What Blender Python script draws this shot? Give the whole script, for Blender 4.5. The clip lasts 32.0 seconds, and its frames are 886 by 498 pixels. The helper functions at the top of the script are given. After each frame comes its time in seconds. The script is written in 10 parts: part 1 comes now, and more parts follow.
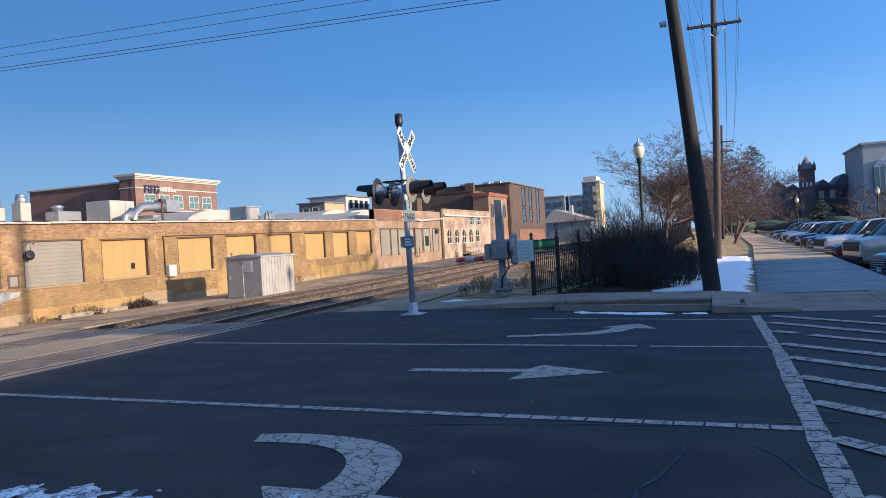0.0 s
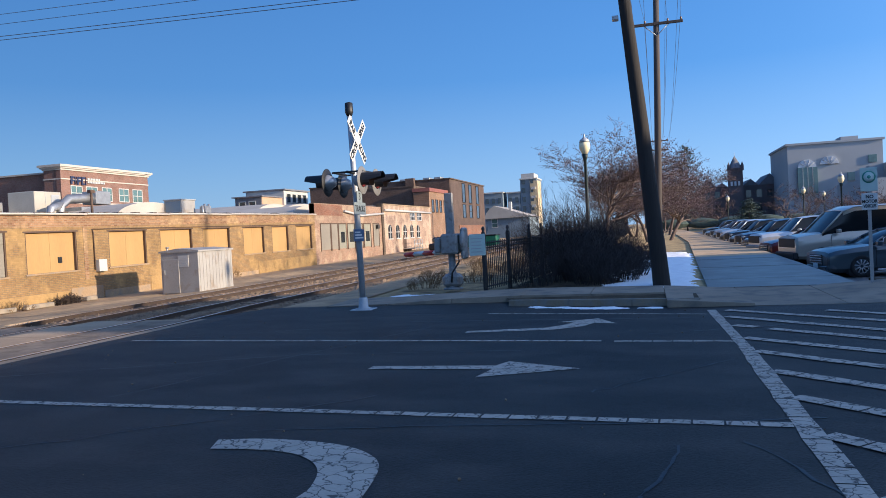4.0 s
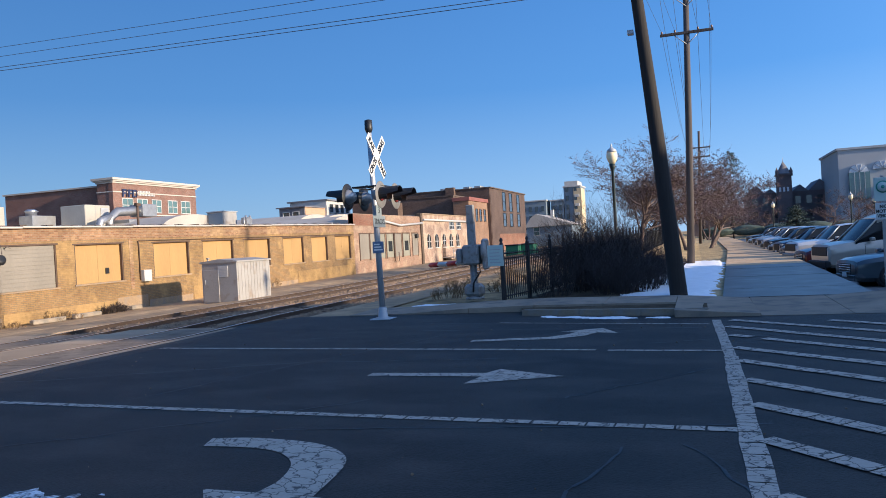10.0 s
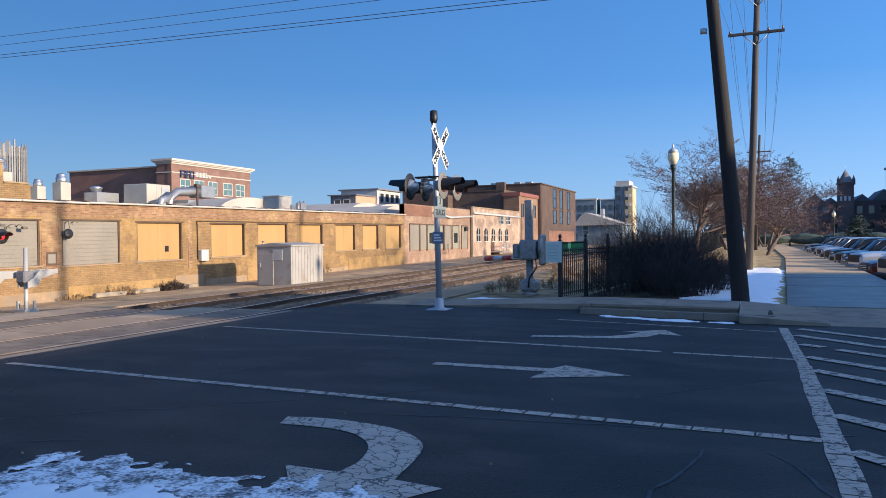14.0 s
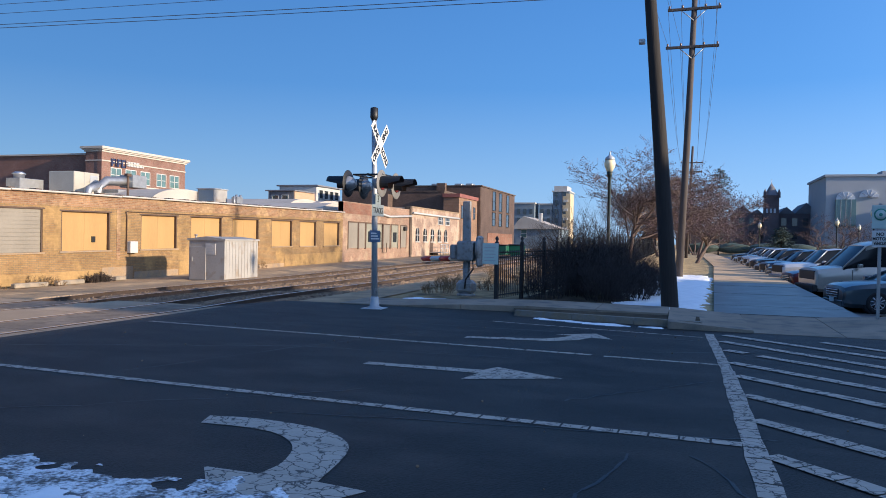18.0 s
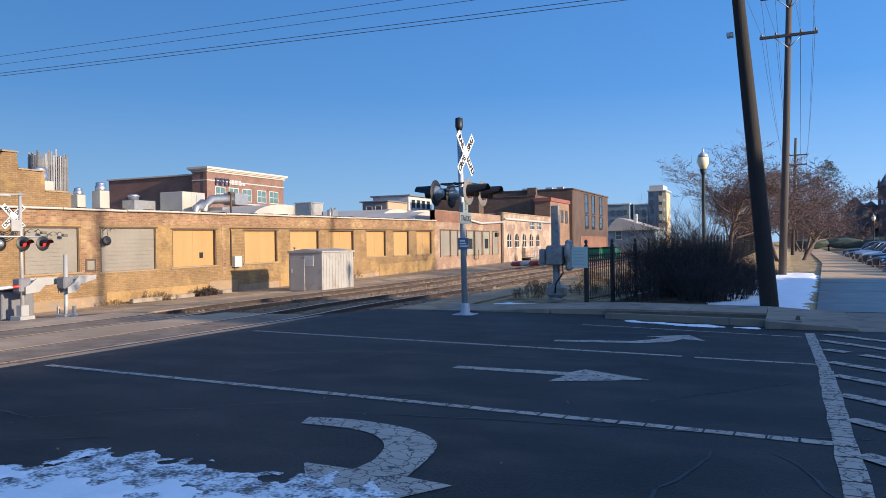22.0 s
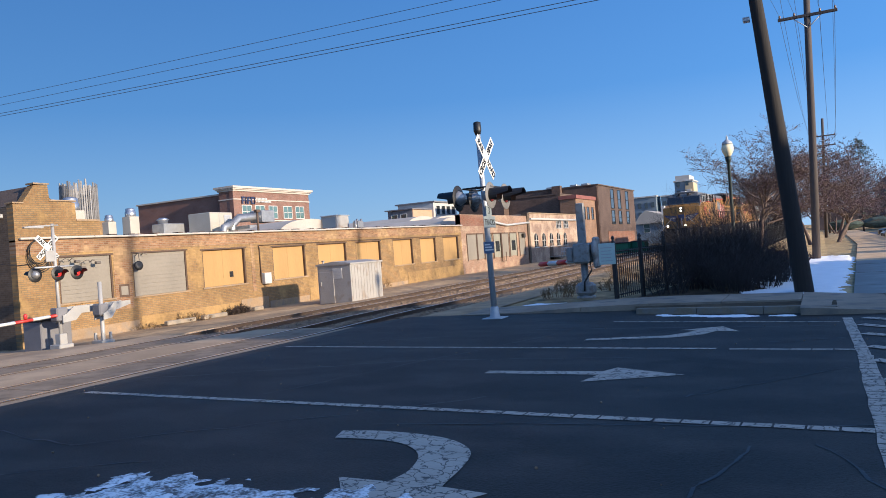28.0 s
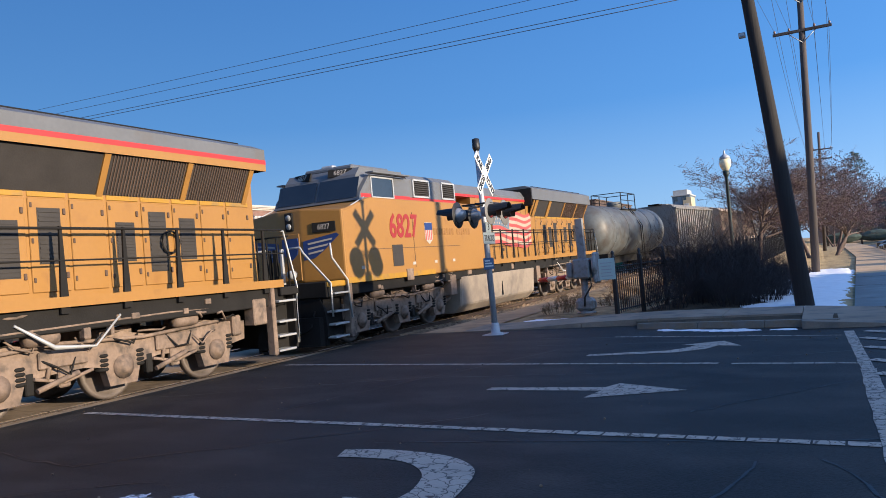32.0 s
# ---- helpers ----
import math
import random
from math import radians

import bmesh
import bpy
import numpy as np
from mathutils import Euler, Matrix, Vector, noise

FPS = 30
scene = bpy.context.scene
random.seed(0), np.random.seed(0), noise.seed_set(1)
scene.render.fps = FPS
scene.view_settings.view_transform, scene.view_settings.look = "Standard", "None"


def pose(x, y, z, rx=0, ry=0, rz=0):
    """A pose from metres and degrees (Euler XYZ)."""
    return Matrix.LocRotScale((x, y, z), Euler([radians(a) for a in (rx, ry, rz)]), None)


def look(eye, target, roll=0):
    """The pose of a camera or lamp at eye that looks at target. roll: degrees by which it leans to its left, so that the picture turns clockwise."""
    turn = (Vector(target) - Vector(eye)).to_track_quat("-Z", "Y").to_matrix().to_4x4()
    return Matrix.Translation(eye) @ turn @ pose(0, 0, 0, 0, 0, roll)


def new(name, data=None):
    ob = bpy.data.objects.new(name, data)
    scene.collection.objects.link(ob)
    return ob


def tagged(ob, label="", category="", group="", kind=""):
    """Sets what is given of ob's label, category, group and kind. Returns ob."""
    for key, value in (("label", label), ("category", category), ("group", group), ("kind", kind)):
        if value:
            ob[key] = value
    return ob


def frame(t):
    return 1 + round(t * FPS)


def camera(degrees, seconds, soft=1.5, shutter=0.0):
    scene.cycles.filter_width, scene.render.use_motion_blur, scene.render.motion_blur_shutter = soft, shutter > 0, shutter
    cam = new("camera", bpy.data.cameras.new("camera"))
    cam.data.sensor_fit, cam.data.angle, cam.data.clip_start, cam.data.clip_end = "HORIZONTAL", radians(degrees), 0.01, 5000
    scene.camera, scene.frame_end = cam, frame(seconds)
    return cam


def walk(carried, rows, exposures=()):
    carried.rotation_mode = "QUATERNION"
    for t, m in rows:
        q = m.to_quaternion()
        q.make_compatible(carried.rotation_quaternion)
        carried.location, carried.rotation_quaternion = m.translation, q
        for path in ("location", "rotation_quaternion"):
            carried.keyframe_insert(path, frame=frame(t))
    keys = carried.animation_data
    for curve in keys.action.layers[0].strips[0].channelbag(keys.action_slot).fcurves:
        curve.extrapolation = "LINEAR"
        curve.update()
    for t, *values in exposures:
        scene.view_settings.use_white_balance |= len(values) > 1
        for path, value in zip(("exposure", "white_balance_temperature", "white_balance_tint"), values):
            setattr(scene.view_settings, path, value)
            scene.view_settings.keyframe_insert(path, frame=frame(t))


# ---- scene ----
cam = camera(61.8, 32.0, soft=0.9)
PATH = [
    (0, (0.049, 0.096, 1.598), (-3.419, 9.476, 1.498), -3.30),
    (0.5, (0.168, 0.046, 1.602), (-3.496, 9.350, 1.397), -2.80),
    (1, (0.311, 0.094, 1.595), (-3.557, 9.314, 1.435), -1.70),
    (1.5, (0.322, 0.138, 1.600), (-3.695, 9.296, 1.520), -2.60),
    (2, (0.144, 0.142, 1.611), (-3.818, 9.324, 1.616), -3.30),
    (2.5, (0.009, 0.245, 1.604), (-3.670, 9.544, 1.704), -2.60),
    (3, (-0.099, 0.425, 1.586), (-3.908, 9.672, 1.671), -2.20),
    (3.5, (-0.265, 0.432, 1.555), (-3.771, 9.798, 1.480), -2.00),
    (4, (-0.380, 0.394, 1.559), (-3.053, 10.029, 1.359), -3.00),
    (4.5, (-0.398, 0.388, 1.548), (-2.570, 10.147, 1.298), -3.20),
    (6.5, (-0.414, 0.374, 1.533), (-1.679, 10.290, 1.223), -2.50),
    (7, (-0.413, 0.386, 1.531), (-1.419, 10.332, 1.251), -2.70),
    (7.5, (-0.373, 0.370, 1.546), (-1.250, 10.328, 1.266), -2.00),
    (8, (-0.276, 0.352, 1.568), (-1.479, 10.274, 1.253), -0.80),
    (8.5, (-0.108, 0.343, 1.574), (-2.514, 10.046, 1.259), -0.50),
    (9, (0.048, 0.280, 1.596), (-2.955, 9.814, 1.331), -3.50),
    (9.5, (0.165, 0.116, 1.613), (-2.858, 9.646, 1.393), -4.90),
    (10, (0.375, 0.083, 1.600), (-2.872, 9.541, 1.545), -3.30),
    (10.5, (0.473, 0.049, 1.610), (-3.211, 9.346, 1.630), -1.70),
    (11, (0.330, -0.002, 1.604), (-3.692, 9.154, 1.659), -1.90),
    (11.5, (0.154, -0.065, 1.590), (-4.104, 8.983, 1.470), -2.10),
    (12, (0.111, -0.091, 1.602), (-4.042, 9.004, 1.402), -1.00),
    (12.5, (0.089, -0.103, 1.596), (-3.923, 9.056, 1.436), -0.80),
    (13, (0.091, -0.094, 1.588), (-3.824, 9.107, 1.423), -0.30),
    (13.5, (0.093, -0.087, 1.589), (-3.688, 9.170, 1.444), -0.00),
    (15.5, (-0.150, 0.229, 1.569), (-4.079, 9.426, 1.584), -4.70),
    (16, (-0.359, 0.240, 1.557), (-3.211, 9.824, 1.572), -6.80),
    (16.5, (-0.434, 0.267, 1.526), (-2.489, 10.053, 1.461), -6.20),
    (17, (-0.329, 0.228, 1.551), (-2.604, 9.966, 1.551), -4.00),
    (17.5, (-0.061, 0.211, 1.561), (-2.998, 9.771, 1.546), -0.10),
    (18, (0.101, 0.070, 1.574), (-2.951, 9.593, 1.454), 1.10),
    (18.5, (0.182, -0.033, 1.598), (-2.942, 9.467, 1.523), -0.30),
    (19, (0.240, -0.031, 1.595), (-3.341, 9.307, 1.605), -1.10),
    (19.5, (0.289, -0.027, 1.590), (-4.084, 8.966, 1.490), -2.20),
    (20, (0.314, -0.080, 1.590), (-4.199, 8.843, 1.455), -3.50),
    (20.5, (0.283, -0.115, 1.573), (-3.423, 9.171, 1.328), -3.50),
    (21, (0.285, -0.177, 1.578), (-3.223, 9.178, 1.163), -1.30),
    (21.5, (0.306, -0.173, 1.582), (-3.580, 9.038, 1.342), -0.60),
    (22, (0.300, -0.137, 1.584), (-3.923, 8.927, 1.544), -0.80),
    (22.5, (0.311, -0.153, 1.581), (-3.952, 8.892, 1.526), -1.20),
    (23, (0.299, -0.148, 1.578), (-3.946, 8.905, 1.428), -1.20),
    (23.5, (0.310, -0.124, 1.586), (-3.796, 8.990, 1.311), -0.70),
    (24, (0.320, -0.104, 1.587), (-3.853, 8.971, 1.102), -0.10),
    (24.5, (0.320, -0.101, 1.594), (-4.223, 8.788, 0.990), -0.40),
    (25, (0.327, -0.108, 1.588), (-4.348, 8.716, 1.068), -1.80),
    (25.5, (0.330, -0.114, 1.604), (-4.385, 8.705, 1.469), -4.50),
    (27.5, (0.344, -0.115, 1.601), (-4.322, 8.729, 1.606), -3.70),
    (28, (0.342, -0.110, 1.606), (-4.216, 8.791, 1.646), -4.30),
    (28.5, (0.333, -0.094, 1.606), (-4.131, 8.855, 1.661), -4.60),
    (29, (0.338, -0.109, 1.608), (-4.075, 8.865, 1.668), -4.40),
    (29.5, (0.350, -0.096, 1.610), (-4.027, 8.894, 1.745), -4.80),
    (30, (0.344, -0.100, 1.604), (-4.036, 8.888, 1.784), -4.60),
    (30.5, (0.336, -0.098, 1.600), (-4.141, 8.843, 1.785), -4.40),
    (31, (0.317, -0.104, 1.603), (-4.222, 8.805, 1.773), -4.80),
    (31.5, (0.328, -0.095, 1.602), (-4.221, 8.809, 1.782), -5.10),
    (32, (0.317, -0.115, 1.611), (-4.208, 8.799, 1.871), -4.80),
]
walk(cam, [(t, look(eye, target, roll)) for t, eye, target, roll in PATH], exposures=[(t, 0.83 + e, 5250, 8) for t, e in ((0.0, 0.0), (4.5, 0.0), (6.5, 0.2), (8.0, 0.2), (9.0, 0.0), (28.0, 0.0), (30.0, -0.02), (32.0, 0.02))])

# ---- light: low winter sun from +x, clear blue sky ----
SUN_EL = radians(14.0)
TO_SUN = Vector((0.9953 * math.cos(SUN_EL), -0.0968 * math.cos(SUN_EL), math.sin(SUN_EL)))
world = bpy.data.worlds.new("world")
scene.world = world
world.use_nodes = True
wn = world.node_tree.nodes
sky = wn.new("ShaderNodeTexSky")
sky.sky_type = "NISHITA"
sky.sun_disc = False
sky.sun_elevation = SUN_EL
sky.sun_rotation = math.atan2(TO_SUN.x, TO_SUN.y)
sky.air_density, sky.dust_density, sky.ozone_density = 1.0, 0.6, 3.0
wn["Background"].inputs["Strength"].default_value = 0.11
# the clear sky, evened out by thin high haze: deep blue above, pale towards the horizon
geo, up, ramp, both = wn.new("ShaderNodeTexCoord"), wn.new("ShaderNodeSeparateXYZ"), wn.new("ShaderNodeValToRGB"), wn.new("ShaderNodeMix")
world.node_tree.links.new(geo.outputs["Generated"], up.inputs[0])
world.node_tree.links.new(up.outputs["Z"], ramp.inputs["Fac"])
ramp.color_ramp.elements[0].color, ramp.color_ramp.elements[0].position = (2.25, 3.1, 4.0, 1), 0.0
ramp.color_ramp.elements[1].color, ramp.color_ramp.elements[1].position = (0.32, 0.95, 2.5, 1), 0.55
mid = ramp.color_ramp.elements.new(0.2)
mid.color = (0.72, 1.68, 3.3, 1)
both.data_type = "RGBA"
both.inputs["Factor"].default_value = 0.84
world.node_tree.links.new(sky.outputs[0], both.inputs["A"])
# the sky is brighter towards the sun's side
side, lift = wn.new("ShaderNodeMath"), wn.new("ShaderNodeVectorMath")
side.operation, lift.operation = "MULTIPLY_ADD", "SCALE"
side.inputs[1].default_value, side.inputs[2].default_value = 0.5, 1.03
world.node_tree.links.new(up.outputs["X"], side.inputs[0])
world.node_tree.links.new(ramp.outputs["Color"], lift.inputs[0])
world.node_tree.links.new(side.outputs[0], lift.inputs["Scale"])
world.node_tree.links.new(lift.outputs[0], both.inputs["B"])
# the wide bright glow of the low sun
dot, high, power, glow, total = [wn.new(n) for n in ("ShaderNodeVectorMath", "ShaderNodeMath", "ShaderNodeMath", "ShaderNodeVectorMath", "ShaderNodeVectorMath")]
dot.operation, high.operation, power.operation, glow.operation, total.operation = "DOT_PRODUCT", "MAXIMUM", "POWER", "SCALE", "ADD"
dot.inputs[1].default_value, high.inputs[1].default_value, power.inputs[1].default_value = TO_SUN, 0.0, 2.4
glow.inputs[0].default_value = (4.9, 4.7, 4.2)
for a, b in ((geo.outputs["Generated"], dot.inputs[0]), (dot.outputs["Value"], high.inputs[0]), (high.outputs[0], power.inputs[0]), (power.outputs[0], glow.inputs["Scale"]), (both.outputs["Result"], total.inputs[0]), (glow.outputs[0], total.inputs[1]), (total.outputs[0], wn["Background"].inputs["Color"])):
    world.node_tree.links.new(a, b)
sun = new("sun", bpy.data.lights.new("sun", "SUN"))
sun.data.energy, sun.data.angle, sun.data.color = 5.0, radians(1.2), (1.0, 0.715, 0.425)
sun.matrix_world = look(TO_SUN * 60, (0, 0, 0))

# ---- tools ----
def mesh_of(name, bm):
    me = bpy.data.meshes.new(name)
    bm.to_mesh(me)
    bm.free()
    return me


def part(name, bm, material, parent=None, label="", smooth=False):
    """One mesh object from a bmesh, under a thing or a part."""
    me = mesh_of(name, bm)
    for m in (material if isinstance(material, (list, tuple)) else [material]):
        me.materials.append(m)
    if smooth:
        me.polygons.foreach_set("use_smooth", [True] * len(me.polygons))
    ob = new(name, me)
    if parent is not None:
        ob.parent = parent
    if label:
        ob["label"] = label
    return ob


def thing(name, m=Matrix(), label="", category="", group="", kind=""):
    ob = new(name)
    ob.matrix_world = m
    ob.empty_display_size = 0.2
    return tagged(ob, label, category, group, kind)


def loose_parts(name, bm, material, parent, label=""):
    """Each separate piece of a bmesh as a part of its own."""
    left = set(bm.faces)
    while left:
        seed = min(left, key=lambda f: f.index) if len(left) < 4 else next(iter(left))
        todo, island = [seed], set()
        while todo:
            f = todo.pop()
            if f in island:
                continue
            island.add(f)
            todo.extend(g for e in f.edges for g in e.link_faces if g not in island)
        left -= island
        piece, seen = bmesh.new(), {}
        for f in island:
            for v in f.verts:
                if v not in seen:
                    seen[v] = piece.verts.new(v.co)
            piece.faces.new([seen[v] for v in f.verts]).material_index = f.material_index
        part(name, piece, material, parent, label)
    bm.free()


def put(name, bm, material, label="", category="", group="", kind="", m=None, smooth=False):
    """A thing that is one mesh."""
    ob = part(name, bm, material, None, "", smooth)
    if m is not None:
        ob.matrix_world = m
    return tagged(ob, label, category, group, kind)


def box(bm, x0, x1, y0, y1, z0, z1, mi=0, bev=0.0, m=None):
    co = [(x, y, z) for x in (x0, x1) for y in (y0, y1) for z in (z0, z1)]
    vs = [bm.verts.new((m @ Vector(c)) if m else c) for c in co]
    fs = [bm.faces.new([vs[i] for i in q]) for q in ((0, 1, 3, 2), (4, 6, 7, 5), (0, 4, 5, 1), (2, 3, 7, 6), (0, 2, 6, 4), (1, 5, 7, 3))]
    for f in fs:
        f.material_index = mi
    if bev:
        es = list({e for f in fs for e in f.edges})
        r = bmesh.ops.bevel(bm, geom=es, offset=bev, segments=1, affect="EDGES", profile=0.5)
        for f in r["faces"]:
            f.material_index = mi
    return vs


def prism(bm, pts, axis, lo, hi, mi=0):
    """A polygon of 2D points pushed along an axis: x (pts are y, z), y (x, z) or z (x, y)."""
    def co(p, v):
        return {"x": (v, p[0], p[1]), "y": (p[0], v, p[1]), "z": (p[0], p[1], v)}[axis]
    a = [bm.verts.new(co(p, lo)) for p in pts]
    b = [bm.verts.new(co(p, hi)) for p in pts]
    k = len(pts)
    fs = [bm.faces.new(a[::-1]), bm.faces.new(b)] + [bm.faces.new((a[i], a[(i + 1) % k], b[(i + 1) % k], b[i])) for i in range(k)]
    for f in fs:
        f.material_index = mi
    bmesh.ops.recalc_face_normals(bm, faces=fs)


def tube(bm, path, r, seg=8, mi=0, caps=True):
    """A round bar along points; r: a radius or one for each point."""
    pts = [Vector(p) for p in path]
    rs = r if isinstance(r, (list, tuple)) else [r] * len(pts)
    rings = []
    for i, p in enumerate(pts):
        d = (pts[min(i + 1, len(pts) - 1)] - pts[max(i - 1, 0)]).normalized()
        side = d.cross(Vector((0, 0, 1)))
        side = side.normalized() if side.length > 0.05 else Vector((1, 0, 0))
        up = side.cross(d).normalized()
        rings.append([bm.verts.new(p + rs[i] * (math.cos(k) * side + math.sin(k) * up)) for k in (2 * math.pi * j / seg for j in range(seg))])
    for a, b in zip(rings, rings[1:]):
        for j in range(seg):
            f = bm.faces.new((a[j], a[(j + 1) % seg], b[(j + 1) % seg], b[j]))
            f.material_index, f.smooth = mi, True
    if caps:
        for ring in (rings[0][::-1], rings[-1]):
            bm.faces.new(ring).material_index = mi


def lathe(bm, prof, seg=16, m=Matrix(), mi=0):
    """A turned shape: prof is a list of (radius, z)."""
    rings = []
    for r, z in prof:
        rings.append([bm.verts.new(m @ Vector((r * math.cos(k), r * math.sin(k), z))) for k in (2 * math.pi * j / seg for j in range(seg))])
    for a, b in zip(rings, rings[1:]):
        for j in range(seg):
            f = bm.faces.new((a[j], a[(j + 1) % seg], b[(j + 1) % seg], b[j]))
            f.material_index, f.smooth = mi, True
    bm.faces.new(rings[0][::-1]).material_index = mi
    bm.faces.new(rings[-1]).material_index = mi


def letters(name, body, size, m, material, parent=None, depth=0.004, squeeze=1.0, bold=0.0):
    """Words as raised letters, in the built-in font."""
    cu = bpy.data.curves.new(name, "FONT")
    cu.body, cu.size, cu.extrude, cu.align_x, cu.align_y = body, size, depth, "CENTER", "CENTER"
    cu.resolution_u, cu.offset = 3, bold
    tmp = bpy.data.objects.new("tmp", cu)
    scene.collection.objects.link(tmp)
    me = bpy.data.meshes.new_from_object(tmp.evaluated_get(bpy.context.evaluated_depsgraph_get()))
    bpy.data.objects.remove(tmp)
    bpy.data.curves.remove(cu)
    me.materials.clear()
    me.materials.append(material)
    me.transform(m @ Matrix.Diagonal((squeeze, 1, 1, 1)))
    ob = new(name, me)
    if parent is not None:
        ob.parent = parent
    return ob


# ---- lie of the land: flat street, a slow rise beyond it, a fall towards the long wall and into the car park ----
def unit(v):
    return max(0.0, min(1.0, v))


def rise(y, x=-9.0):
    """The land climbs gently northwards along the railway, less so along the path."""
    return 0.0115 * max(0.0, min(y, 100.0) - 14.0) * (1 - 0.85 * unit((x + 3.0) / 3.5))


def fall(x):
    return -0.56 * unit((-12.6 - x) / 9.0) - 0.14 * unit((-21.6 - x) / 3.0)


def lot(x, y):
    return -0.43 * unit((x - 3.6) / 1.0) * unit((y - 15.5) / 1.5)


def bed(x):
    """The railway lies a little below the street."""
    return -0.14 * unit((-9.1 - x) / 1.3) * unit((x + 18.0) / 4.0)


def gz(x, y):
    return rise(y, x) * (1 - 0.6 * unit((-6.0 - x) / 3.0) * unit((x + 22.0) / 4.0)) + fall(x) + bed(x) + lot(x, y)


BREAK_X, BREAK_Y = (-24.6, -22.0, -21.6, -18.2, -18.0, -17.8, -14.0, -12.6, -10.4, -9.1, -9.0, -8.8, -6.0, -3.0, 0.5, 3.6, 4.6), (14.0, 15.5, 17.0, 100.0)


def sheet(bm, x0, x1, y0, y1, dz, step=0.0, mi=0):
    """A piece of ground between the bounds, dz over the land."""
    def cuts(lo, hi, breaks):
        c = [lo, *[b for b in breaks if lo < b < hi], hi]
        if step:
            c = sorted({round(a + (b - a) * k / max(1, int((b - a) / step)), 4) for a, b in zip(c, c[1:]) for k in range(max(1, int((b - a) / step)) + 1)})
        return c
    xs, ys = cuts(x0, x1, BREAK_X), cuts(y0, y1, BREAK_Y)
    grid = [[bm.verts.new((x, y, gz(x, y) + (dz(x, y) if callable(dz) else dz))) for y in ys] for x in xs]
    for i in range(len(xs) - 1):
        for j in range(len(ys) - 1):
            bm.faces.new((grid[i][j], grid[i + 1][j], grid[i + 1][j + 1], grid[i][j + 1])).material_index = mi


def flat(bm, pts, z, mi=0, drape=False):
    """A polygon lying on the ground."""
    f = bm.faces.new([bm.verts.new((p[0], p[1], z + (gz(*p) if drape else 0.0))) for p in pts])
    f.material_index = mi
    f.normal_update()
    if f.normal.z < 0:
        f.normal_flip()
    return f

# ---- materials ----
def mat(name, col, rough=0.7, metal=0.0, var=0.25, big=1.3, fine=35.0, bump=0.25, dirt=None, dirt_amount=0.0, emit=0.0, stretch=(1, 1, 1), per_object=0.0, spec=0.5, dist=0.01):
    """A surface with colour change at two scales, fine relief and dirt patches."""
    m = bpy.data.materials.new(name)
    m.use_nodes = True
    nt = m.node_tree
    N, L = nt.nodes, nt.links
    bs = N["Principled BSDF"]
    bs.inputs["Roughness"].default_value, bs.inputs["Metallic"].default_value = rough, metal
    bs.inputs["Specular IOR Level"].default_value = spec
    tc, mp = N.new("ShaderNodeTexCoord"), N.new("ShaderNodeMapping")
    mp.inputs["Scale"].default_value = stretch
    L.new(tc.outputs["Object"], mp.inputs["Vector"])
    n1, n2 = N.new("ShaderNodeTexNoise"), N.new("ShaderNodeTexNoise")
    n1.inputs["Scale"].default_value, n1.inputs["Detail"].default_value = big, 5.0
    n2.inputs["Scale"].default_value, n2.inputs["Detail"].default_value = fine, 4.0
    for n in (n1, n2):
        L.new(mp.outputs[0], n.inputs["Vector"])
    mul = N.new("ShaderNodeMath")
    mul.operation = "MULTIPLY_ADD"
    L.new(n1.outputs["Fac"], mul.inputs[0])
    mul.inputs[1].default_value = 0.65
    half = N.new("ShaderNodeMath")
    half.operation = "MULTIPLY"
    half.inputs[1].default_value = 0.35
    L.new(n2.outputs["Fac"], half.inputs[0])
    L.new(half.outputs[0], mul.inputs[2])
    ramp = N.new("ShaderNodeMapRange")
    ramp.inputs[1].default_value, ramp.inputs[2].default_value = 0.3, 0.7
    ramp.inputs[3].default_value, ramp.inputs[4].default_value = 1 - var, 1 + var
    L.new(mul.outputs[0], ramp.inputs[0])
    last = ramp.outputs[0]
    if per_object:
        oi, pr = N.new("ShaderNodeObjectInfo"), N.new("ShaderNodeMapRange")
        pr.inputs[3].default_value, pr.inputs[4].default_value = 1 - per_object, 1 + per_object
        L.new(oi.outputs["Random"], pr.inputs[0])
        both = N.new("ShaderNodeMath")
        both.operation = "MULTIPLY"
        L.new(last, both.inputs[0])
        L.new(pr.outputs[0], both.inputs[1])
        last = both.outputs[0]
    vm = N.new("ShaderNodeVectorMath")
    vm.operation = "SCALE"
    vm.inputs[0].default_value = col
    L.new(last, vm.inputs["Scale"])
    colour = vm.outputs[0]
    if dirt:
        n3, dr, mx = N.new("ShaderNodeTexNoise"), N.new("ShaderNodeMapRange"), N.new("ShaderNodeMix")
        n3.inputs["Scale"].default_value, n3.inputs["Detail"].default_value = big * 2.7, 8.0
        L.new(mp.outputs[0], n3.inputs["Vector"])
        dr.inputs[1].default_value, dr.inputs[2].default_value = 0.62 - 0.35 * dirt_amount, 0.72
        L.new(n3.outputs["Fac"], dr.inputs[0])
        mx.data_type = "RGBA"
        L.new(dr.outputs[0], mx.inputs["Factor"])
        L.new(colour, mx.inputs["A"])
        mx.inputs["B"].default_value = (*dirt, 1)
        colour = mx.outputs["Result"]
    L.new(colour, bs.inputs["Base Color"])
    if bump:
        bp = N.new("ShaderNodeBump")
        bp.inputs["Strength"].default_value, bp.inputs["Distance"].default_value = bump, dist
        L.new(n2.outputs["Fac"], bp.inputs["Height"])
        L.new(bp.outputs[0], bs.inputs["Normal"])
    if emit:
        bs.inputs["Emission Color"].default_value = (*col, 1)
        bs.inputs["Emission Strength"].default_value = emit
    return m


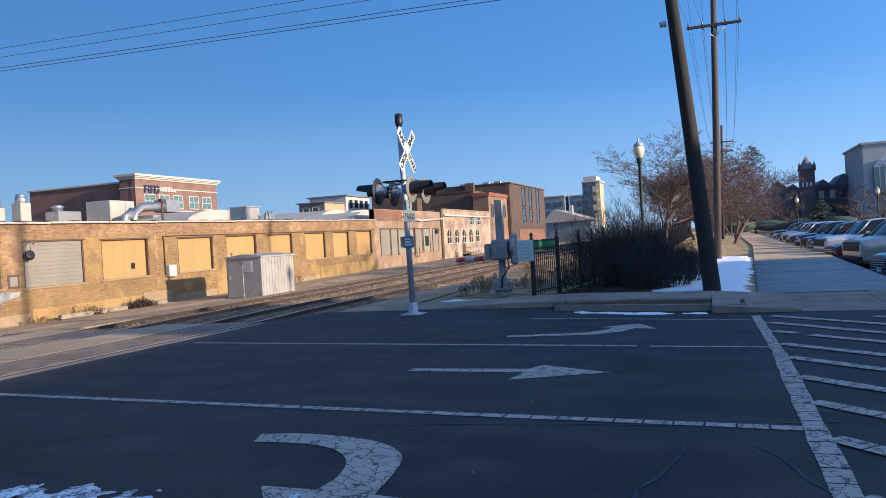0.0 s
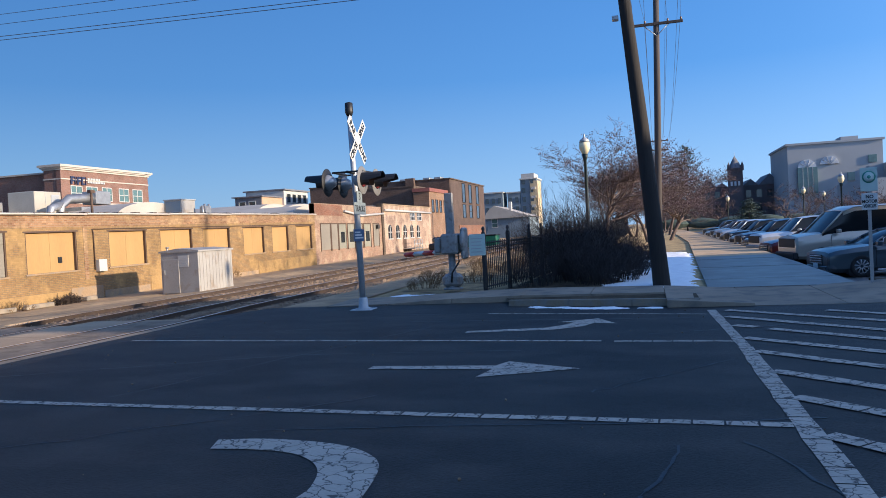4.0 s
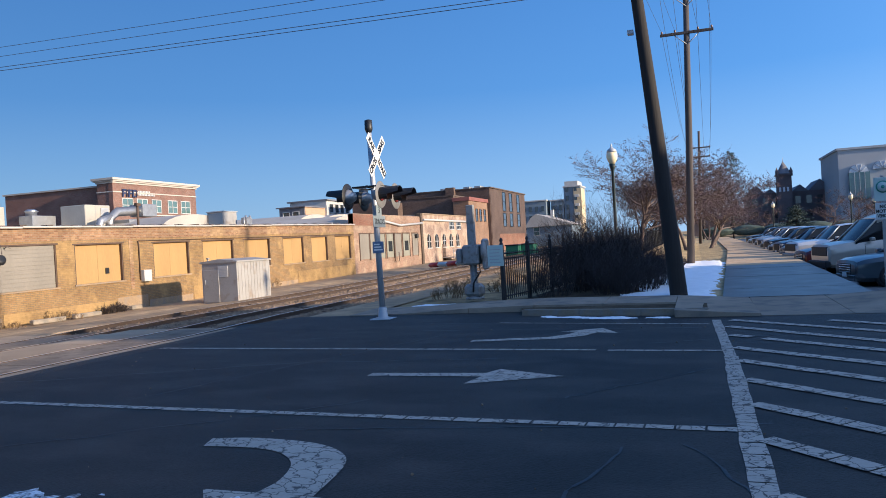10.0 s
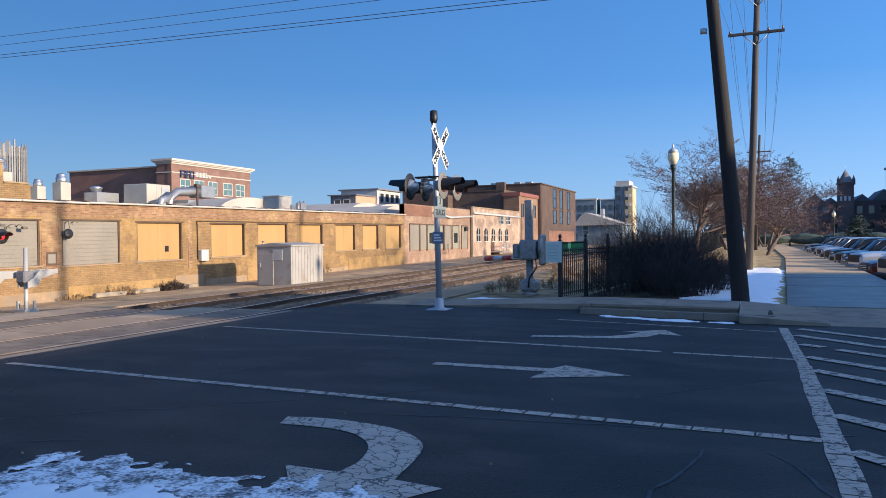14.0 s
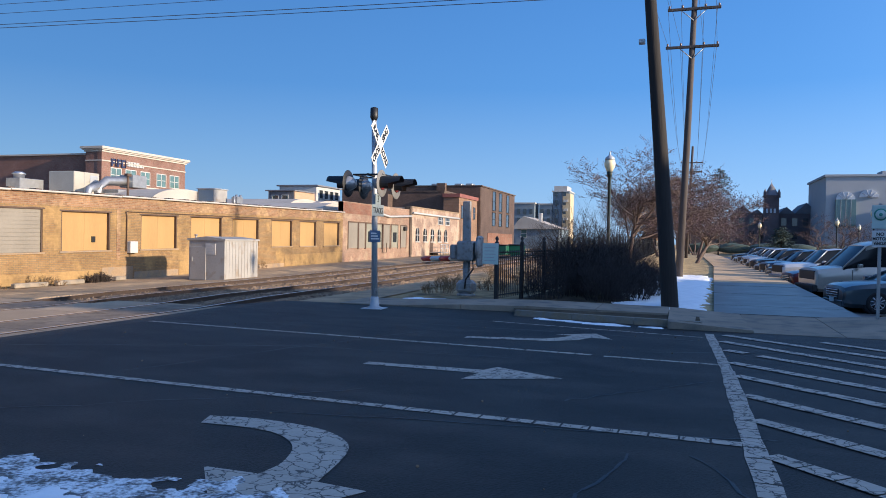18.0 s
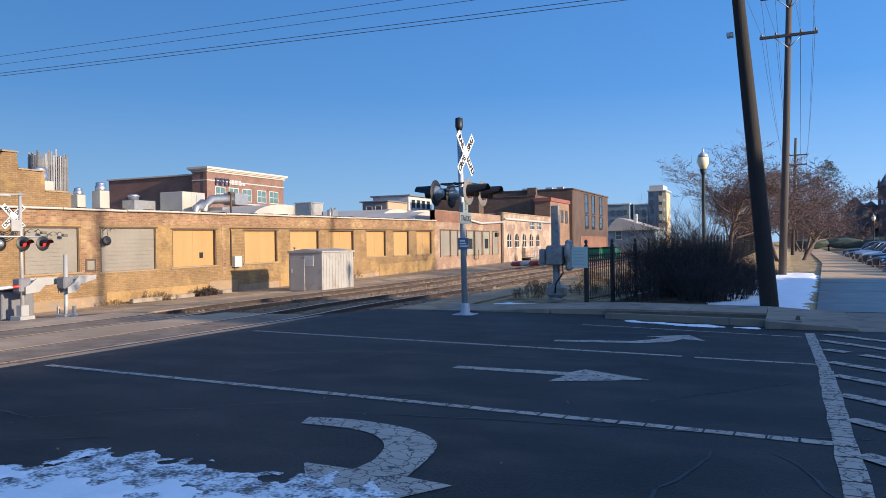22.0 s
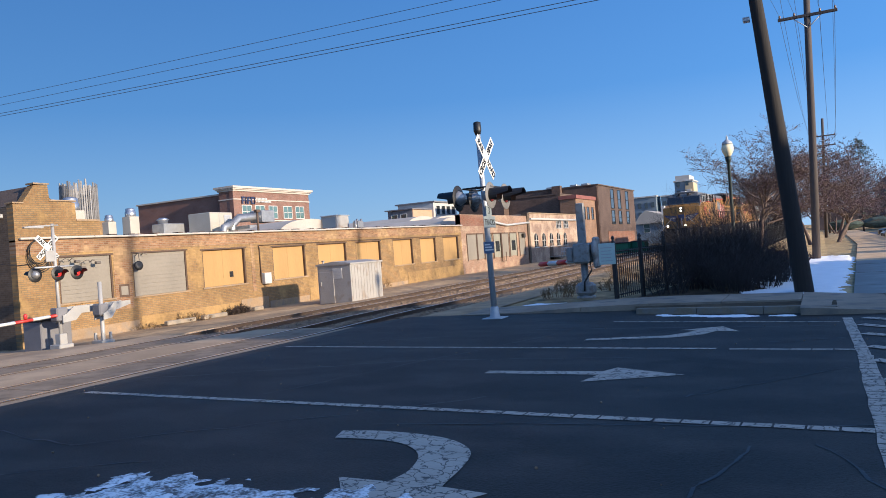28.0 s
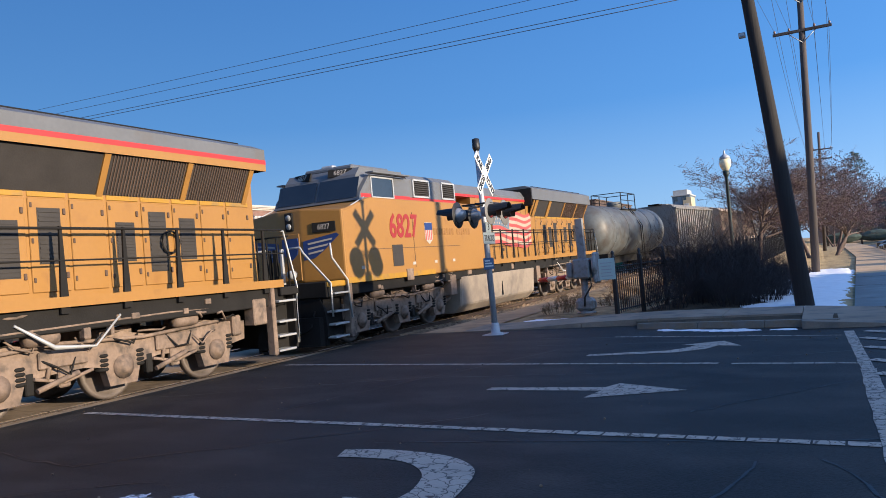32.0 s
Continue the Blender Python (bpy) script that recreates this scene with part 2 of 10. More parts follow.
def brick_mat(name, c1, c2, mortar, paint=None, paint_amount=0.0, row=0.075, width=0.22, axis="x", ruin=0.12):
    """Brickwork with uneven bricks, stains and worn paint. axis: the way the wall faces."""
    m = mat(name, c1, 0.9, var=0.26, big=0.55, fine=7.0, bump=0.0, spec=0.2)
    nt = m.node_tree
    N, L = nt.nodes, nt.links
    bs = N["Principled BSDF"]
    vary = next(n for n in N if n.bl_idname == "ShaderNodeMapRange").outputs[0]
    tc = next(n for n in N if n.bl_idname == "ShaderNodeTexCoord")
    sep, com = N.new("ShaderNodeSeparateXYZ"), N.new("ShaderNodeCombineXYZ")
    L.new(tc.outputs["Object"], sep.inputs[0])
    L.new(sep.outputs["Y" if axis == "x" else "X"], com.inputs[0])
    L.new(sep.outputs["Z"], com.inputs[1])
    br = N.new("ShaderNodeTexBrick")
    br.inputs["Scale"].default_value = 1.0
    br.inputs["Brick Width"].default_value, br.inputs["Row Height"].default_value = width, row
    br.inputs["Mortar Size"].default_value = 0.011
    br.inputs["Bias"].default_value = -0.1
    br.inputs["Color1"].default_value, br.inputs["Color2"].default_value = (*c1, 1), (*c2, 1)
    br.inputs["Mortar"].default_value = (*mortar, 1)
    L.new(com.outputs[0], br.inputs["Vector"])
    col = br.outputs["Color"]
    if paint:
        pn, pr, mx = N.new("ShaderNodeTexNoise"), N.new("ShaderNodeMapRange"), N.new("ShaderNodeMix")
        pn.inputs["Scale"].default_value, pn.inputs["Detail"].default_value = 0.9, 9.0
        L.new(tc.outputs["Object"], pn.inputs["Vector"])
        pr.inputs[1].default_value, pr.inputs[2].default_value = 0.75 - 0.5 * paint_amount, 0.85 - 0.5 * paint_amount
        L.new(pn.outputs["Fac"], pr.inputs[0])
        mx.data_type = "RGBA"
        L.new(pr.outputs[0], mx.inputs["Factor"])
        L.new(col, mx.inputs["A"])
        mx.inputs["B"].default_value = (*paint, 1)
        col = mx.outputs["Result"]
    # each brick takes its own tone, and paint has gone from whole bricks here and there
    cell, at, tone, low = [N.new(k) for k in ("ShaderNodeTexWhiteNoise", "ShaderNodeVectorMath", "ShaderNodeMapRange", "ShaderNodeVectorMath")]
    at.operation, low.operation = "DIVIDE", "FLOOR"
    at.inputs[1].default_value = (width, row, 1.0)
    L.new(com.outputs[0], at.inputs[0])
    L.new(at.outputs[0], low.inputs[0])
    L.new(low.outputs[0], cell.inputs["Vector"])
    tone.inputs[3].default_value, tone.inputs[4].default_value = 1 - ruin, 1 + 0.7 * ruin
    L.new(cell.outputs["Value"], tone.inputs[0])
    both = N.new("ShaderNodeMath")
    both.operation = "MULTIPLY"
    L.new(vary, both.inputs[0])
    L.new(tone.outputs[0], both.inputs[1])
    vm = N.new("ShaderNodeVectorMath")
    vm.operation = "SCALE"
    L.new(col, vm.inputs[0])
    L.new(both.outputs[0], vm.inputs["Scale"])
    L.new(vm.outputs[0], bs.inputs["Base Color"])
    bp = N.new("ShaderNodeBump")
    bp.inputs["Strength"].default_value, bp.inputs["Distance"].default_value = 0.5, 0.008
    bp.invert = True
    L.new(br.outputs["Fac"], bp.inputs["Height"])
    L.new(bp.outputs[0], bs.inputs["Normal"])
    return m


def glass_mat(name, tint, rough=0.06):
    """Window glass seen from outside: dark room behind a glossy pane."""
    m = mat(name, tint, rough, var=0.3, big=0.8, fine=3.0, bump=0.0, spec=0.9)
    return m


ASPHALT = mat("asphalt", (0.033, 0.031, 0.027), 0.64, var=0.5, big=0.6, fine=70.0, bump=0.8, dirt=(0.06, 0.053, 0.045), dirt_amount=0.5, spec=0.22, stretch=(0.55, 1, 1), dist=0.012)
LOT_ASPHALT = mat("salt_stained_asphalt", (0.115, 0.11, 0.105), 0.5, var=0.4, big=0.35, fine=40.0, bump=0.4, dirt=(0.22, 0.21, 0.2), dirt_amount=0.5, spec=0.4)
CONCRETE = mat("pavement_concrete", (0.3, 0.25, 0.19), 0.88, var=0.22, big=0.8, fine=45.0, bump=0.3, dirt=(0.17, 0.16, 0.14), dirt_amount=0.4, spec=0.08)
SHADED_WET_CONCRETE = mat("shaded_damp_concrete", (0.105, 0.092, 0.075), 0.4, spec=0.45, var=0.25, big=0.5, fine=30.0, bump=0.15, dirt=(0.19, 0.175, 0.15), dirt_amount=0.45)
SNOW = mat("snow", (0.92, 0.91, 0.9), 0.6, var=0.05, big=2.0, fine=30.0, bump=0.6)
SUNLIT_DUSTY_CONCRETE = mat("sunlit_dusty_concrete", (0.58, 0.42, 0.26), 0.9, var=0.2, big=0.6, fine=40.0, bump=0.25, dirt=(0.45, 0.34, 0.22), dirt_amount=0.35, spec=0.08)
DRY_GRASS = mat("dry_grass_earth", (0.4, 0.29, 0.15), 0.95, var=0.45, big=0.7, fine=25.0, bump=0.8, dirt=(0.13, 0.105, 0.07), dirt_amount=0.5, dist=0.03, spec=0.08)
DARK_TURF = mat("dark_brown_turf", (0.1, 0.08, 0.052), 0.95, var=0.5, big=1.5, fine=30.0, bump=0.8, dirt=(0.05, 0.042, 0.03), dirt_amount=0.5, dist=0.02, spec=0.08)
BALLAST = mat("ballast_stone", (0.275, 0.203, 0.138), 0.92, var=0.5, big=1.5, fine=22.0, bump=1.0, dirt=(0.13, 0.1, 0.075), dirt_amount=0.4, dist=0.04, spec=0.08)
EARTH = mat("sandy_earth", (0.4, 0.29, 0.175), 0.95, var=0.3, big=0.6, fine=20.0, bump=0.6, dirt=(0.26, 0.2, 0.13), dirt_amount=0.5, dist=0.02, spec=0.08)
BRICK_TAN = brick_mat("tan_brick", (0.275, 0.175, 0.077), (0.235, 0.137, 0.06), (0.17, 0.13, 0.08), (0.31, 0.203, 0.086), 0.42, ruin=0.1)
BRICK_RED = brick_mat("red_brick", (0.216, 0.086, 0.05), (0.18, 0.072, 0.043), (0.216, 0.173, 0.137))
BRICK_BROWN = brick_mat("brown_brick", (0.096, 0.067, 0.058), (0.08, 0.055, 0.048), (0.11, 0.085, 0.072))
BRICK_PINK = brick_mat("worn_whitewashed_brick", (0.3, 0.2, 0.152), (0.255, 0.165, 0.122), (0.324, 0.259, 0.202), (0.418, 0.317, 0.238), 0.6)
BOARD = mat("yellow_painted_board", (0.355, 0.222, 0.082), 0.75, var=0.12, big=1.0, fine=20.0, bump=0.15, stretch=(1, 1, 0.25))
SHUTTER = mat("grey_shutter", (0.216, 0.194, 0.158), 0.6, var=0.15, big=0.8, fine=12.0, bump=0.1)
WHITE = mat("white_paint", (0.45, 0.44, 0.42), 0.6, var=0.1, big=1.5, fine=20.0, bump=0.1)
CREAM = mat("cream_metal", (0.37, 0.345, 0.295), 0.55, var=0.12, big=1.0, fine=15.0, bump=0.1)
SHED = mat("shed_steel", (0.32, 0.305, 0.285), 0.5, var=0.14, big=0.9, fine=14.0, bump=0.1, dirt=(0.259, 0.216, 0.173), dirt_amount=0.2)
GREY = mat("grey_steel", (0.42, 0.43, 0.44), 0.45, 0.3, var=0.15, big=3.0, fine=30.0, bump=0.1)
GALV = mat("galvanised_steel", (0.36, 0.36, 0.36), 0.4, 0.6, var=0.2, big=4.0, fine=30.0, bump=0.1)
BLACK = mat("black_paint", (0.012, 0.012, 0.013), 0.5, var=0.2, big=3.0, fine=30.0, bump=0.1)
POLE = mat("creosoted_wood", (0.024, 0.021, 0.019), 0.9, var=0.4, big=2.0, fine=25.0, bump=0.8, stretch=(1, 1, 0.08))
POLE_GREY = mat("weathered_pole_wood", (0.075, 0.062, 0.055), 0.9, var=0.35, big=2.0, fine=25.0, bump=0.7, stretch=(1, 1, 0.08))
STEEL_RAIL = mat("rail_steel", (0.085, 0.06, 0.045), 0.6, 0.5, var=0.3, big=2.0, fine=20.0, bump=0.2)
RAIL_TOP = mat("polished_rail", (0.55, 0.53, 0.5), 0.3, 1.0, var=0.1, big=2.0, fine=20.0, bump=0.0)
TIE = mat("sleeper_wood", (0.079, 0.054, 0.036), 0.9, var=0.35, big=3.0, fine=20.0, bump=0.7, per_object=0.3, spec=0.08)
YELLOW = mat("armour_yellow", (0.3, 0.155, 0.034), 0.42, var=0.08, big=0.7, fine=12.0, bump=0.05, dirt=(0.259, 0.13, 0.032), dirt_amount=0.05)
LOCO_GREY = mat("locomotive_grey", (0.122, 0.126, 0.133), 0.5, var=0.15, big=0.8, fine=12.0, bump=0.05, dirt=(0.115, 0.108, 0.101), dirt_amount=0.25)


def crack_paint():
    """Old road paint, cracked into pieces and worn through in places."""
    m = mat("cracked_road_paint", (0.45, 0.39, 0.315), 0.75, var=0.16, big=3.0, fine=40.0, bump=0.3)
    N, L = m.node_tree.nodes, m.node_tree.links
    bs = N["Principled BSDF"]
    col = bs.inputs["Base Color"].links[0].from_socket
    tc = next(n for n in N if n.bl_idname == "ShaderNodeTexCoord")
    vo = N.new("ShaderNodeTexVoronoi")
    vo.feature = "DISTANCE_TO_EDGE"
    vo.inputs["Scale"].default_value = 6.5
    nz = N.new("ShaderNodeTexNoise")
    nz.inputs["Scale"].default_value, nz.inputs["Detail"].default_value = 9.0, 9.0
    wob, add = N.new("ShaderNodeTexNoise"), N.new("ShaderNodeVectorMath")
    wob.inputs["Scale"].default_value, wob.inputs["Detail"].default_value = 3.0, 6.0
    L.new(tc.outputs["Object"], wob.inputs["Vector"])
    add.operation = "MULTIPLY_ADD"
    add.inputs[1].default_value = (0.5, 0.5, 0.5)
    L.new(wob.outputs["Color"], add.inputs[0])
    L.new(tc.outputs["Object"], add.inputs[2])
    L.new(add.outputs[0], vo.inputs["Vector"])
    L.new(tc.outputs["Object"], nz.inputs["Vector"])
    a, b, mx, mn = N.new("ShaderNodeMapRange"), N.new("ShaderNodeMapRange"), N.new("ShaderNodeMix"), N.new("ShaderNodeMath")
    a.inputs[1].default_value, a.inputs[2].default_value = 0.014, 0.05
    b.inputs[1].default_value, b.inputs[2].default_value = 0.66, 0.6
    L.new(vo.outputs["Distance"], a.inputs[0])
    L.new(nz.outputs["Fac"], b.inputs[0])
    mn.operation = "MINIMUM"
    L.new(a.outputs[0], mn.inputs[0])
    L.new(b.outputs[0], mn.inputs[1])
    mx.data_type = "RGBA"
    L.new(mn.outputs[0], mx.inputs["Factor"])
    mx.inputs["A"].default_value = (0.078, 0.07, 0.06, 1)
    L.new(col, mx.inputs["B"])
    L.new(mx.outputs["Result"], bs.inputs["Base Color"])
    return m


PAINT = crack_paint()

# ---- ground and street ----
KERB = [(-3.2, 15.35), (0.5, 14.75)]
KERB_RIGHT = [(3.55, 14.35), (5.5, 13.2), (9.0, 11.6), (16.0, 8.6)]


def ground():
    bm = bmesh.new()
    sheet(bm, -2500, 2500, -2500, 4000, lambda x, y: -0.09 if x > -8.9 or x < -19.0 else -0.3)
    put("ground", bm, DRY_GRASS, "dry winter grass and bare earth", "ground", kind="structure")
    bm = bmesh.new()
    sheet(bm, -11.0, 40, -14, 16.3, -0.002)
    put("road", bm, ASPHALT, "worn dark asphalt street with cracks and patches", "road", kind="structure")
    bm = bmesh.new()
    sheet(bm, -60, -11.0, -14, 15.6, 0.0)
    put("road_beyond_tracks", bm, CROSSING, "dusty asphalt at the level crossing, coloured bright as sunlit", "road", kind="structure")
    bm = bmesh.new()
    sheet(bm, -25.1, -7.6, 15.6, 320, lambda x, y: -0.18 if -18.0 < x < -10.0 else -0.05)
    put("rail_yard", bm, EARTH, "sandy bare earth beside the railway", "ground", kind="structure")
    bm = bmesh.new()
    sheet(bm, 4.4, 70, 17.0, 130, 0.0)
    put("car_park", bm, LOT_ASPHALT, "asphalt car park, damp in the shade", "car park", kind="structure")


# dusty asphalt with direct sunlight put into its colour, far paler than the street
CROSSING = mat("sunlit_dusty_asphalt", (0.385, 0.292, 0.198), 0.92, var=0.3, big=0.5, fine=30.0, bump=0.4, dirt=(0.3, 0.235, 0.17), dirt_amount=0.4, spec=0.06)
ground()


def slab(bm, a, b, w, z=0.004, seg=0.0, rnd=random.Random(5)):
    """A painted line from a to b, w wide, with slightly ragged edges."""
    a, b = Vector(a), Vector(b)
    d = (b - a).normalized()
    s = Vector((-d.y, d.x)) * w / 2
    n = max(1, int((b - a).length / (seg or 99)))
    left = [a + d * (b - a).length * i / n + s * (1 + rnd.uniform(-0.12, 0.12)) for i in range(n + 1)]
    right = [a + d * (b - a).length * i / n - s * (1 + rnd.uniform(-0.12, 0.12)) for i in range(n + 1)]
    for i in range(n):
        g = d * (0.018 if seg else 0)
        flat(bm, [right[i] + g, right[i + 1], left[i + 1], left[i] + g], z)


def markings():
    def line(name, a, b, w, label, seg=0.24, z=0.004):
        bm = bmesh.new()
        slab(bm, a, b, w, z, seg=seg)
        put(name, bm, PAINT, label, "road marking", kind="structure")
    line("lane_line", (-9.08, 6.87), (0.6, 6.36), 0.12, "cracked white lane line on dark asphalt")
    line("lane_line", (-9.06, 11.24), (-1.05, 10.6), 0.11, "cracked white lane line on dark asphalt")
    line("lane_line", (-0.9, 10.56), (0.62, 10.45), 0.1, "cracked white lane line on dark asphalt")
    line("lane_line", (-3.4, 14.2), (0.5, 13.4), 0.07, "faint white edge line by the kerb")
    line("crossing_border", (0.62, 14.0), (0.7, 10.0), 0.15, "broad cracked white border line of a hatched area", 0.3)
    line("crossing_border", (0.7, 10.0), (0.67, 2.0), 0.17, "broad cracked white border line of a hatched area", 0.3)
    line("crossing_border", (3.66, 12.8), (3.98, 2.0), 0.14, "broad cracked white border line of a hatched area", 0.3)
    for (x0, y0), (x1, y1) in ((2.35, 13.6), (3.6, 12.45)), ((0.85, 13.9), (3.66, 11.4)), ((0.76, 13.0), (3.68, 10.15)), ((0.76, 11.95), (1.05, 11.7)), ((1.19, 11.52), (3.74, 9.2)), ((0.76, 10.72), (3.76, 8.05)), ((0.76, 9.68), (3.8, 6.78)), ((0.76, 8.47), (3.83, 5.5)), ((0.76, 7.3), (3.86, 4.2)), ((0.76, 6.1), (3.9, 2.8)), ((0.74, 4.84), (3.6, 1.9)):
        line("hatch_stripe", (x0, y0), (x1, y1), 0.19, "cracked white diagonal stripe on asphalt", 0.3, 0.009)
    bm = bmesh.new()
    flat(bm, [(-3.66, 8.6), (-2.15, 8.57), (-2.15, 8.8), (-3.66, 8.79)], 0.004)
    flat(bm, [(-2.15, 8.57), (-2.24, 8.12), (-1.16, 8.61), (-2.04, 9.07), (-2.15, 8.8)], 0.004)
    put("straight_arrow", bm, PAINT, "cracked white straight-ahead arrow painted on asphalt", "road marking", kind="structure")
    def bend(pts, n=7):
        out = []
        for k in range(len(pts) - 1):
            p = [Vector(pts[max(0, min(len(pts) - 1, k + q))]) for q in (-1, 0, 1, 2)]
            for t in (i / n for i in range(n)):
                out.append(0.5 * (2 * p[1] + (p[2] - p[0]) * t + (2 * p[0] - 5 * p[1] + 4 * p[2] - p[3]) * t * t + (3 * p[1] - p[0] - 3 * p[2] + p[3]) * t ** 3))
        return out + [Vector(pts[-1])]
    bm = bmesh.new()
    outer = bend([(-3.78, 5.6), (-3.34, 5.66), (-2.75, 5.57), (-2.38, 5.34), (-2.19, 5.01), (-2.09, 4.36)])
    inner = bend([(-3.7, 5.36), (-3.27, 5.37), (-2.92, 5.28), (-2.64, 5.01), (-2.51, 4.63), (-2.53, 4.35)])
    for i in range(len(outer) - 1):
        flat(bm, [inner[i], inner[i + 1], outer[i + 1], outer[i]], 0.004)
    flat(bm, [(-2.96, 4.37), (-2.25, 3.45), (-1.72, 4.3), (-2.09, 4.35), (-2.53, 4.36)], 0.004)
    put("turn_arrow", bm, PAINT, "cracked white turn arrow partly under snow", "road marking", kind="structure")
    bm = bmesh.new()
    outer = [(-3.2, 11.78), (-2.0, 12.02), (-1.75, 12.3), (-1.62, 12.62)]
    inner = [(-3.2, 11.58), (-1.85, 11.78), (-1.42, 12.12), (-1.28, 12.5)]
    for i in range(3):
        flat(bm, [inner[i], inner[i + 1], outer[i + 1], outer[i]], 0.004)
    flat(bm, [(-1.9, 12.68), (-1.62, 12.62), (-1.28, 12.5), (-0.92, 12.4), (-1.25, 13.1)], 0.004)
    put("turn_arrow", bm, PAINT, "cracked white turn arrow on the far lane", "road marking", kind="structure")
    bm = bmesh.new()
    rnd = random.Random(8)
    for p0, p1 in (((-9.2, 7.9), (-5.2, 9.6)), ((-5.2, 9.6), (-2.0, 9.9)), ((-6.3, 4.6), (-3.0, 7.2)), ((-4.6, 13.2), (0.4, 12.9)), ((-7.4, 14.6), (-3.0, 14.1)), ((-1.0, 7.4), (0.5, 9.2)), ((1.2, 3.2), (0.2, 5.9)), ((-9.8, 5.2), (-6.3, 4.6)), ((-7.9, 2.6), (-4.9, 4.4)), ((-6.0, 7.0), (-4.0, 12.4)), ((-0.4, 11.2), (3.3, 12.6)), ((-3.6, 5.9), (0.9, 6.6)), ((-9.6, 11.0), (-6.0, 12.4)), ((-0.7, 3.6), (-0.2, 5.8))):
        n, a, b = 14, Vector(p0), Vector(p1)
        pts = [a.lerp(b, i / n) + Vector((rnd.uniform(-0.05, 0.05), rnd.uniform(-0.05, 0.05))) for i in range(n + 1)]
        for q, r in zip(pts, pts[1:]):
            slab(bm, q, r, rnd.uniform(0.008, 0.03), 0.002)
    put("road_crack", bm, CRACK, "dark tar-filled cracks in the asphalt", "road crack", kind="stuff")


CRACK = mat("tar", (0.018, 0.018, 0.02), 0.5, var=0.3, big=3.0, bump=0.3)
markings()


def kerb(pts, top, name="kerb"):
    bm = bmesh.new()
    for p, q in zip(pts, pts[1:]):
        p, q = Vector(p), Vector(q)
        n = max(1, round((q - p).length / 1.2))
        d = (q - p).normalized()
        s = Vector((-d.y, d.x)) * 0.16
        for i in range(n):
            a, b = p.lerp(q, i / n) + d * 0.006, p.lerp(q, (i + 1) / n) - d * 0.006
            co = [a, b, b + s, a + s]
            lo = [bm.verts.new((c.x, c.y, -0.02)) for c in co]
            hi = [bm.verts.new((c.x + (s.x * 0.12 if k < 2 else 0), c.y + (s.y * 0.12 if k < 2 else 0), top)) for k, c in enumerate(co)]
            bm.faces.new(hi)
            for k in range(4):
                bm.faces.new((lo[k], lo[(k + 1) % 4], hi[(k + 1) % 4], hi[k]))
    put(name, bm, KERBSTONE, "weathered concrete kerb with traces of yellow paint", "kerb", kind="structure")


KERBSTONE = mat("kerb_concrete", (0.21, 0.17, 0.115), 0.88, var=0.3, big=1.5, fine=30.0, bump=0.3, dirt=(0.2, 0.19, 0.17), dirt_amount=0.5)


def way_left(y):
    return 0.85 + 0.04 * (min(y, 55.0) - 17.7) + 0.01 * max(0.0, y - 55.0)


def way_right(y):
    return 3.9 + 0.036 * (min(y, 40.0) - 17.7) + 0.006 * max(0.0, y - 40.0)


